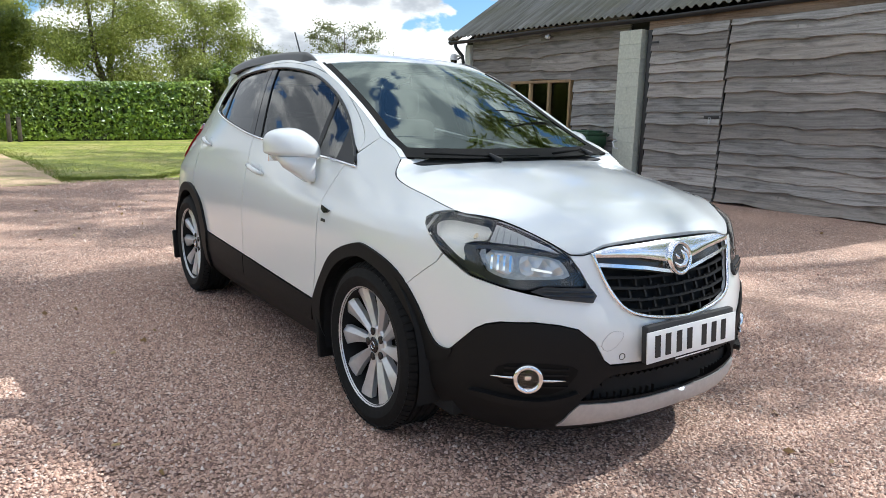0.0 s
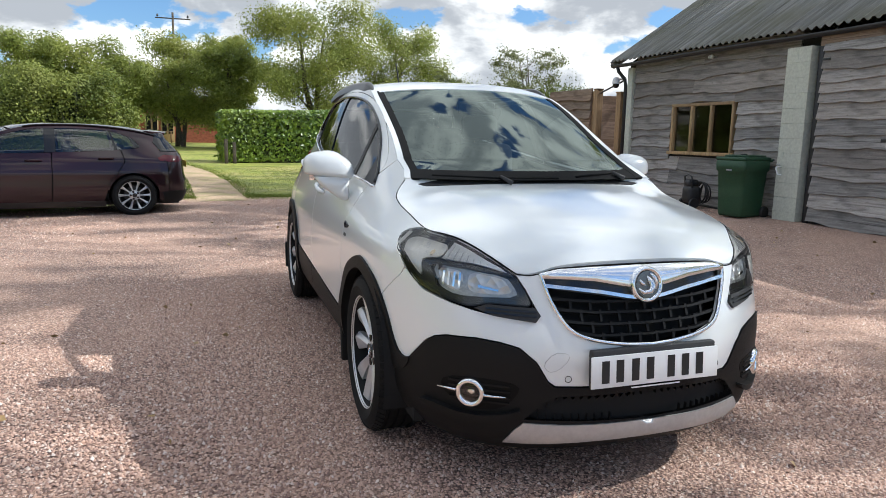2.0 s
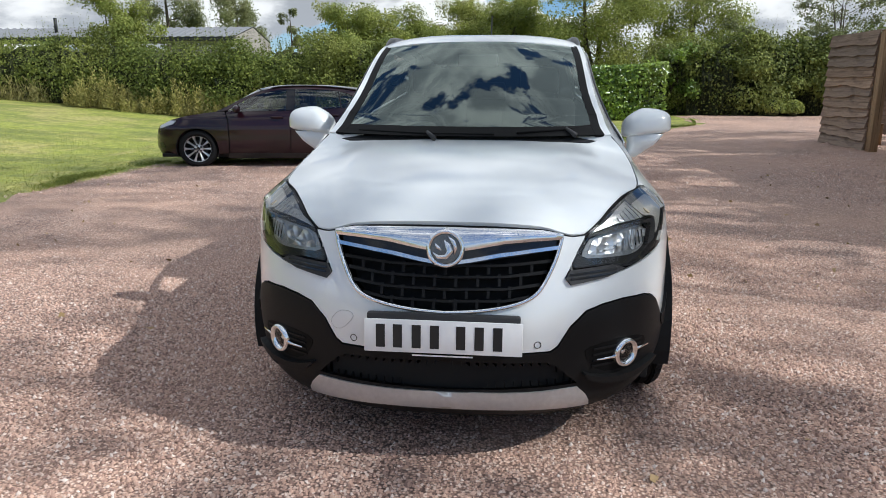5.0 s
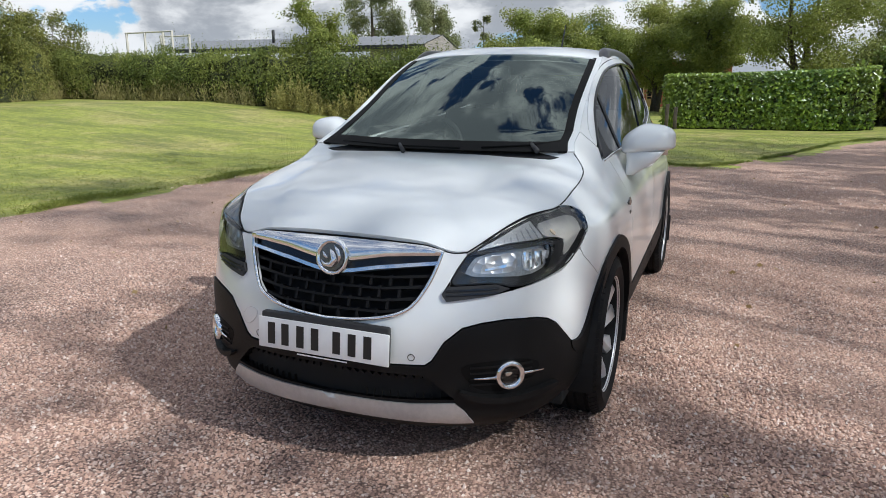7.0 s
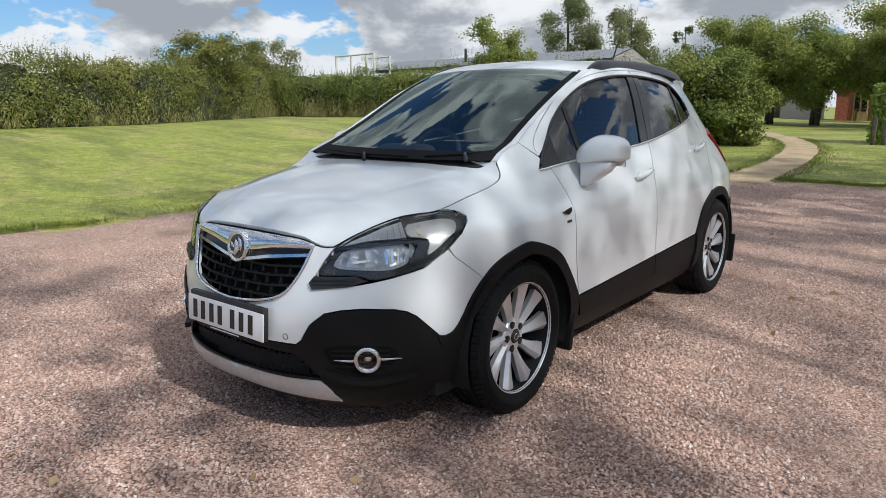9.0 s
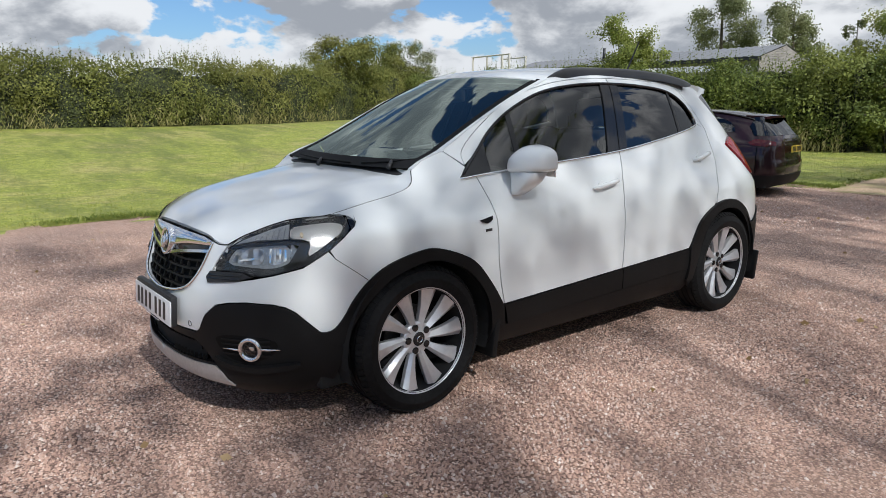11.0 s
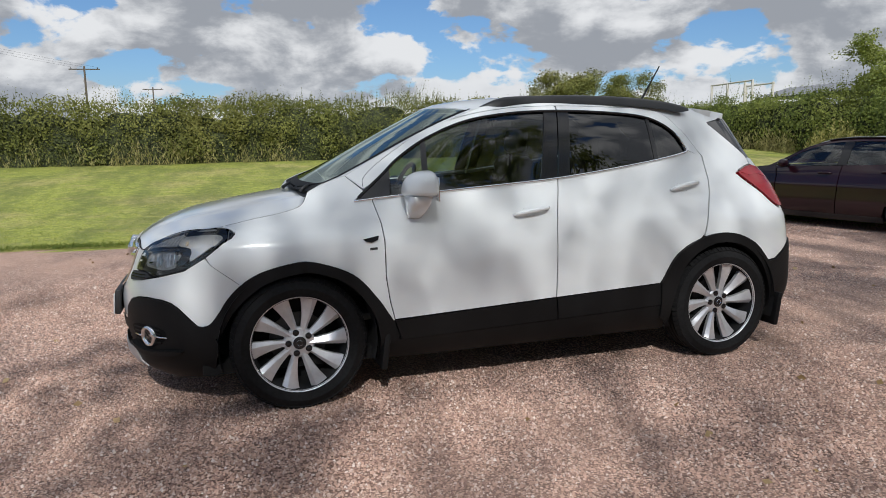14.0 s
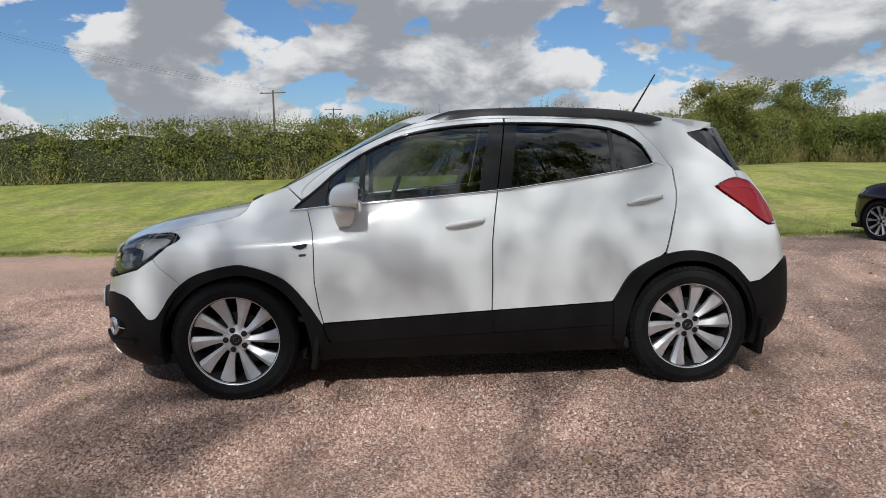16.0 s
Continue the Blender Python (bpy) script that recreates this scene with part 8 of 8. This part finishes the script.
tree("bush", "young ash tree growing out of the hedge", (-15.0, 21.2), 4.2, 1.45, 16000, 0.055, M["tree"], 0.08, 3, 0.15, 64, 1.0)
tree("bush", "low bramble at the foot of the rounded bush", (-4.35, 18.9), 1.35, 0.8, 9000, 0.05, M["hedge_mixed"], 0.03, 4, 0.0, 71, 1.25, fill=1.2)
tree("bush", "rounded bush where the hedge ends at the path", (-5.0, 19.6), 2.75, 1.35, 18000, 0.055, M["hedge_mixed"], 0.07, 4, 0.05, 65, 1.25, fill=1.2)
tree("bush", "hawthorn standing above the hedge", (-29.5, 20.5), 4.2, 1.8, 16000, 0.055, M["hedge"], 0.08, 3, 0.1, 66)
tree("bush", "hawthorn standing above the hedge", (-34.0, 19.5), 4.4, 2.0, 16000, 0.055, M["hedge"], 0.08, 3, 0.1, 67)
tree("bush", "hawthorn standing above the hedge", (-25.0, 13.5), 3.7, 1.6, 16000, 0.055, M["hedge"], 0.08, 3, 0.1, 68)
# tall trees behind the camera, which shade the drive and show in the glass
SHADE = ((14.2, -7.0, 13.2, 3.1, 2200), (15.2, 1.6, 17.0, 2.9, 3600), (14.4, 5.0, 16.5, 2.9, 3400), (14.6, 8.6, 18.0, 3.2, 4400), (17.5, -7.1, 16.6, 3.2, 1800), (18.2, 3.4, 20.0, 3.4, 3600), (13.4, -10.8, 12.0, 3.0, 3000), (16.4, 12.0, 15.0, 3.2, 2800), (21.0, -12.0, 20.0, 4.0, 2400), (22.5, -6.5, 22.0, 4.2, 2400), (23.0, 9.0, 22.0, 4.2, 2400), (23.5, 4.5, 21.0, 3.0, 1500))
for k, (x, y, h, s, n) in enumerate(SHADE):
    tagged(tree("tree", "tall leafy tree that shades the drive", (x, y), h, s, int(n * 0.85), 0.15, M["tree"], 0.24, 2, 0.42, 80 + k, 0.85, gappy=0.9, fill=1.0), group="shade trees")
tagged(tree("tree", "tall leafy tree that shades the drive", (22.0, -1.5), 25.0, 4.2, 2600, 0.15, M["tree"], 0.3, 2, 0.82, 95, 0.9, gappy=0.9, fill=1.0), group="shade trees")
tagged(tree("tree", "tall airy tree with small leaves", (16.2, -3.1), 16.4, 2.9, 2000, 0.075, M["birch"], 0.2, 1, 0.78, 93, 1.7, gappy=-0.5, fill=1.0), group="shade trees")
hedge("far_hedge", "hedge on the far side of the lawn", [(26, -34), (24, -14), (21, 0)][::-1], 1.3, [2.2, 2.3, 2.2], 5000, 0.2, M["hedge"])


def power_pole(x, y, top, arm, turn, label, slim=1.0):
    z = gz(x, y)
    p = thing("power_pole", label, "pole", (x, y, z), turn, "power poles")
    part("shaft", *tube_vf([(0, 0, -0.1), (0, 0, top - z)], [0.16 * slim, 0.11 * slim], 8), M["bark"], p, smooth=True)
    part_bm("crossarm", box_bm((arm, 0.12 * slim, 0.12 * slim), (0, 0, top - z - 0.35), 0.01), M["bark"], p)
    for k in (-0.45, 0, 0.45):
        part("insulator", *revolve_vf([(0.0, 0.18), (0.06, 0.14), (0.045, 0.08), (0.07, 0.04), (0.03, 0.0)], 8, "z"), M["gutter"], p, smooth=True).matrix_basis = pose(k * arm * 0.95, 0, top - z - 0.29)


power_pole(-86, -15.8, 10.6, 3.4, 80, "distant wooden power pole with a crossarm")
power_pole(-126, -11.7, 11.4, 3.4, 80, "distant wooden power pole with a crossarm")
power_pole(-3.1, 42, 8.3, 2.0, 0, "wooden power pole with a crossarm behind the trees", 0.55)
for k, dz in enumerate((-0.45, 0.0, 0.45)):
    w = thing("power_line", "thin overhead power line", "cable", group="power lines")
    a, b, c = Vector((-40, -58 + 2 * dz, 19)), Vector((-62, -38 + 2 * dz, 12.6)), Vector((-86, -15.8 + 3 * dz, 10.5))
    part("wire", *tube_vf([a.lerp(b, t) * (1 - t) + b.lerp(c, t) * t for t in np.linspace(0, 1, 14)], 0.009, 4), M["gutter"], w)


def brick_house():
    h = thing("house", "low red-brick house with timber doors behind the trees", "house", (0, 0, 0))
    z0 = gz(-2, 47) - 0.1
    bm = box_bm((7.4, 6, 3.3), (-2.6, 50, z0 + 1.65))
    part_bm("wall", bm, M["brick"], h, smooth=False)
    part("roof", [(-6.6, 46.6, z0 + 3.2), (1.4, 46.6, z0 + 3.2), (1.4, 50, z0 + 5.2), (-6.6, 50, z0 + 5.2), (1.4, 53.4, z0 + 3.2), (-6.6, 53.4, z0 + 3.2), (-6.6, 46.6, z0 + 3.1), (1.4, 46.6, z0 + 3.1)], [(0, 1, 2, 3), (3, 2, 4, 5), (0, 6, 7, 1)], M["tin"], h)
    for k, x in enumerate((-4.9, -3.9)):
        d = part_bm("door", box_bm((0.86, 0.08, 1.9), (x, 46.98, z0 + 1.0), 0.01), M["frame_wood"], h, "timber glazed door")
        for j in (-0.2, 0.2): part_bm("pane", box_bm((0.28, 0.02, 1.2), (x + j, 46.93, z0 + 1.25)), M["gloss_black"], d, smooth=False)
    w = part_bm("window", box_bm((1.2, 0.08, 1.0), (-0.6, 46.98, z0 + 1.6), 0.01), M["frame_wood"], h)
    for j in (-0.29, 0.29): part_bm("pane", box_bm((0.5, 0.02, 0.86), (-0.6 + j, 46.93, z0 + 1.6)), M["gloss_black"], w, smooth=False)
    a = thing("outbuilding", "pale rendered outbuilding behind the trees", "house", (0, 0, 0))
    part_bm("wall", box_bm((9, 4, 2.9), (-12.5, 51, z0 + 1.45)), M["render_wall"], a, smooth=False)
    part("roof", [(-17.2, 48.7, z0 + 2.85), (-7.8, 48.7, z0 + 2.85), (-7.8, 51, z0 + 4.3), (-17.2, 51, z0 + 4.3), (-7.8, 53.3, z0 + 2.85), (-17.2, 53.3, z0 + 2.85)], [(0, 1, 2, 3), (3, 2, 4, 5)], M["tin"], a)
    for x in (-14.5, -10.5): part_bm("door", box_bm((0.9, 0.06, 1.9), (x, 48.98, z0 + 1.0), 0.01), M["bark"], a)
    t = thing("garden_table", "small wooden table outside the house", "table", (-4.2, 44.6, gz(-4.2, 44.6)))
    part_bm("tabletop", box_bm((1.4, 0.7, 0.05), (0, 0, 0.72), 0.01), M["post_wood"], t)
    for x in (-0.6, 0.6):
        for y in (-0.28, 0.28): part_bm("leg", box_bm((0.07, 0.07, 0.7), (x, y, 0.35), 0.005), M["post_wood"], t)


def long_shed():
    s = thing("shed", "long low shed with a grey corrugated roof behind the hedge", "shed", (0, 0, 0))
    z0 = gz(-24, 32)
    part_bm("wall", box_bm((17.5, 5, 3.4), (-23.8, 34.6, 1.6)), M["board"], s, smooth=False)
    vs, fs = [], []
    n = 120
    for k in range(n + 1):
        x = -32.9 + 18.2 * k / n; c = 0.03 * math.sin(k * 2.1)
        vs += [(x, 31.9, 3.98 + c), (x, 34.6, 4.68 + c), (x, 37.3, 3.96 + c)]
    for k in range(n): fs += [(3 * k, 3 * k + 3, 3 * k + 4, 3 * k + 1), (3 * k + 1, 3 * k + 4, 3 * k + 5, 3 * k + 2)]
    part("roof", vs, fs, M["shed_roof"], s, "grey corrugated roof")
    part_bm("eaves_board", box_bm((18.2, 0.05, 0.22), (-23.8, 31.95, 3.86), 0.01), M["gutter"], s)
    part("gable", [(-14.75, 31.9, 3.2), (-14.75, 37.3, 3.2), (-14.75, 37.3, 3.92), (-14.75, 34.6, 4.63), (-14.75, 31.9, 3.94)], [(0, 1, 2, 3, 4)], M["board"], s)
    part("flue", *tube_vf([(-25.6, 33.2, 4.3), (-25.6, 33.2, 5.1)], 0.09, 8), M["gutter"], s, smooth=True)
    f = thing("pole_frame", "bare wooden pole frame standing behind the hedge", "frame", (0, 0, 0))
    for x, y in ((-32.3, 28), (-30.9, 28), (-29.9, 28.4), (-28.85, 28), (-31.6, 30), (-29.4, 30)):
        part("pole", *tube_vf([(x, y, 0.8), (x, y, 4.7)], 0.07, 6), M["render_wall"], f)
    part("rail", *tube_vf([(-32.4, 28, 4.66), (-28.8, 28, 4.7)], 0.05, 6), M["render_wall"], f)
    part("rail", *tube_vf([(-31.7, 30, 4.6), (-29.3, 30, 4.62)], 0.05, 6), M["render_wall"], f)


def hedge_posts():
    for k, (x, y, h) in enumerate(((-0.80, 21.4, 0.86), (-0.52, 21.45, 0.76))):
        p = thing("post", "short weathered wooden post at the end of the hedge", "post", (x, y, gz(x, y) - 0.05), group="hedge posts")
        part_bm("shaft", box_bm((0.12, 0.1, h), (0, 0, h / 2), 0.01), M["bark"], p)
        part_bm("cap", box_bm((0.13, 0.11, 0.03), (0, 0, h + 0.01), 0.008), M["bark"], p)
    g = thing("field_gate", "weathered wooden five-bar field gate", "gate", (11.2, 22.3, gz(11.2, 22.3)), -12)
    for k in range(5): part("bar", *tube_vf([(0, 0, 0.2 + 0.22 * k), (2.4, 0, 0.2 + 0.22 * k)], 0.035, 6), M["bark"], g, smooth=True)
    for x in (0, 1.2, 2.4): part("upright", *tube_vf([(x, 0, 0.0), (x, 0, 1.2)], 0.045, 6), M["bark"], g, smooth=True)


brick_house(); long_shed(); hedge_posts()
# ---- loose stones, grass blades, fallen leaves ----
def scatter_stones(name, pts, size):
    """Angular stones: squashed, randomly turned four-sided chips."""
    n = len(pts)
    base = np.array([(1, 0.1, 0.05), (-0.1, 0.95, 0.0), (-0.95, -0.1, 0.08), (0.1, -0.9, 0.0), (0.12, 0.08, 1.15)], np.float32)
    jit = 1 + RNG.normal(size=(n, 5, 3)).astype(np.float32) * 0.27
    v = base[None] * jit
    a = RNG.uniform(0, 6.283, n); c, s = np.cos(a)[:, None], np.sin(a)[:, None]
    x, y = v[..., 0] * c - v[..., 1] * s, v[..., 0] * s + v[..., 1] * c
    tilt = RNG.normal(size=(n, 1)) * 0.6
    z = v[..., 2] + x * tilt * 0.5
    sz = (size * RNG.uniform(0.55, 1.35, n))[:, None]
    co = np.stack([pts[:, 0:1] + x * sz, pts[:, 1:2] + y * sz, pts[:, 2:3] + z * sz], -1).reshape(-1, 3)
    k = np.arange(n, dtype=np.int32)[:, None] * 5
    tri = np.array([(0, 1, 4), (1, 2, 4), (2, 3, 4), (3, 0, 4)], np.int32).ravel()
    loops = (k + tri[None]).ravel()
    me = bpy.data.meshes.new(name)
    me.vertices.add(len(co)); me.vertices.foreach_set("co", co.astype(np.float32).ravel())
    me.loops.add(len(loops)); me.loops.foreach_set("vertex_index", loops)
    m = len(loops) // 3
    me.polygons.add(m); me.polygons.foreach_set("loop_start", np.arange(m, dtype=np.int32) * 3); me.polygons.foreach_set("loop_total", np.full(m, 3, np.int32))
    me.materials.append(M["stone"]); me.update(calc_edges=True)
    return me


def loose_gravel():
    a = np.stack([RNG.uniform(-6.2, 6.4, 760000), RNG.uniform(-5.2, 6.0, 760000)], 1)
    d = np.hypot(a[:, 0] - 0.4, (a[:, 1] + 1.3) * 1.05)
    keep = RNG.uniform(size=len(a)) < np.clip((5.2 - d) / 3.4, 0, 1)
    keep &= ~((np.abs(a[:, 0]) < 0.55) & (np.abs(a[:, 1]) < 1.7)) & (a[:, 0] > drive_west(a[:, 1]))
    a = a[keep]
    p = np.stack([a[:, 0], a[:, 1], G(a[:, 0], a[:, 1]) + RNG.uniform(0.0, 0.009, len(a))], 1)
    ob = new("gravel", scatter_stones("gravel", p, 0.0076))
    tagged(ob, "loose pinkish-brown crushed stone on the drive", "gravel", kind="stuff")
    a = np.stack([RNG.uniform(-6, 6.6, 50000), RNG.uniform(2.6, 9.6, 50000)], 1)
    a = a[(a[:, 0] > drive_west(a[:, 1])) & (a[:, 1] < drive_north(a[:, 0])) & (RNG.uniform(size=len(a)) < np.clip((a[:, 1] - 2.6) / 3.5, 0, 1))]
    p = np.stack([a[:, 0], a[:, 1], G(a[:, 0], a[:, 1]) + 0.004], 1)
    tagged(new("gravel", scatter_stones("gravel", p, 0.0105)), "loose pinkish-brown crushed stone on the drive", "gravel", kind="stuff")


def lawn_blades():
    n = 64000
    a = np.stack([-5.7 - 13.5 * RNG.uniform(0, 1, n) ** 2.6, RNG.uniform(-12, 12, n)], 1)
    b = np.stack([RNG.uniform(-5.6, 7, 32000), RNG.uniform(7, 19.5, 32000)], 1)
    a = np.concatenate([a, b])
    keep = (a[:, 0] < drive_west(a[:, 1]) + 0.05) | (a[:, 1] > drive_north(a[:, 0]) - 0.05)
    path_x = np.interp(a[:, 1], [9, 14, 17, 19.7, 22.2], [-1.2, -1.5, -1.9, -2.45, -3.2])
    keep &= ~((np.abs(a[:, 0] - path_x) < 0.46) & (a[:, 1] > 9.2))
    a = a[keep]
    z = G(a[:, 0], a[:, 1])
    pt = np.stack([a[:, 0], a[:, 1], z + 0.006], 1)
    ways = np.stack([RNG.normal(size=len(a)) * 0.6, RNG.normal(size=len(a)) * 0.6, np.ones(len(a))], 1)
    ob = new("grass", leaf_mesh("grass", pt, 0.010, M["blade"], long=3.0, ways=ways))
    tagged(ob, "short mown grass, dry in places", "grass", kind="stuff")
    # a fringe of longer grass where the lawn meets the drive
    n = 26000
    y = RNG.uniform(-12, 7.4, n); k = np.abs(RNG.normal(size=n)) * 0.16 - 0.05
    w = np.stack([drive_west(y) - k, y], 1)
    x = RNG.uniform(-5.6, 6.2, 20000); k = np.abs(RNG.normal(size=20000)) * 0.16 - 0.05
    e = np.concatenate([w, np.stack([x, drive_north(x) + k], 1)])
    e = e[np.abs(e[:, 0] - np.interp(e[:, 1], [9, 14], [-1.2, -1.5])) > 0.5]
    e = e[bumpy(np.c_[e, 0 * e[:, 0]], 4.0, 2.2) > RNG.uniform(-0.7, 0.5, len(e))]
    py = RNG.uniform(9.2, 24, 5000); px = np.interp(py, [9, 14, 17, 19.7, 22.2, 24.6], [-1.2, -1.5, -1.9, -2.45, -3.2, -4.2])
    e = np.concatenate([e, np.stack([px + np.where(RNG.uniform(size=5000) < 0.5, 1, -1) * (0.44 + np.abs(RNG.normal(size=5000)) * 0.2), py], 1)])
    pt = np.c_[e, G(e[:, 0], e[:, 1]) + 0.028]
    ways = np.stack([RNG.normal(size=len(e)) * 0.7, RNG.normal(size=len(e)) * 0.7, np.ones(len(e))], 1)
    ob = new("grass_fringe", leaf_mesh("grass_fringe", pt, 0.0095, M["fringe"], long=7.0, ways=ways))
    tagged(ob, "longer green grass along the edge of the drive", "grass", kind="stuff")


def fallen_leaves():
    n = 230
    a = np.stack([RNG.uniform(-5.5, 6.2, n), RNG.uniform(-4.5, 8.5, n)], 1)
    a = a[~((np.abs(a[:, 0]) < 0.8) & (np.abs(a[:, 1]) < 2.1))]
    pt = np.stack([a[:, 0], a[:, 1], G(a[:, 0], a[:, 1]) + 0.018], 1)
    ob = new("leaf_litter", leaf_mesh("leaf_litter", pt, 0.03, M["straw"], flat=0.85, long=1.4))
    tagged(ob, "scattered dry fallen leaves", "leaves", kind="stuff")


loose_gravel(); lawn_blades(); fallen_leaves()
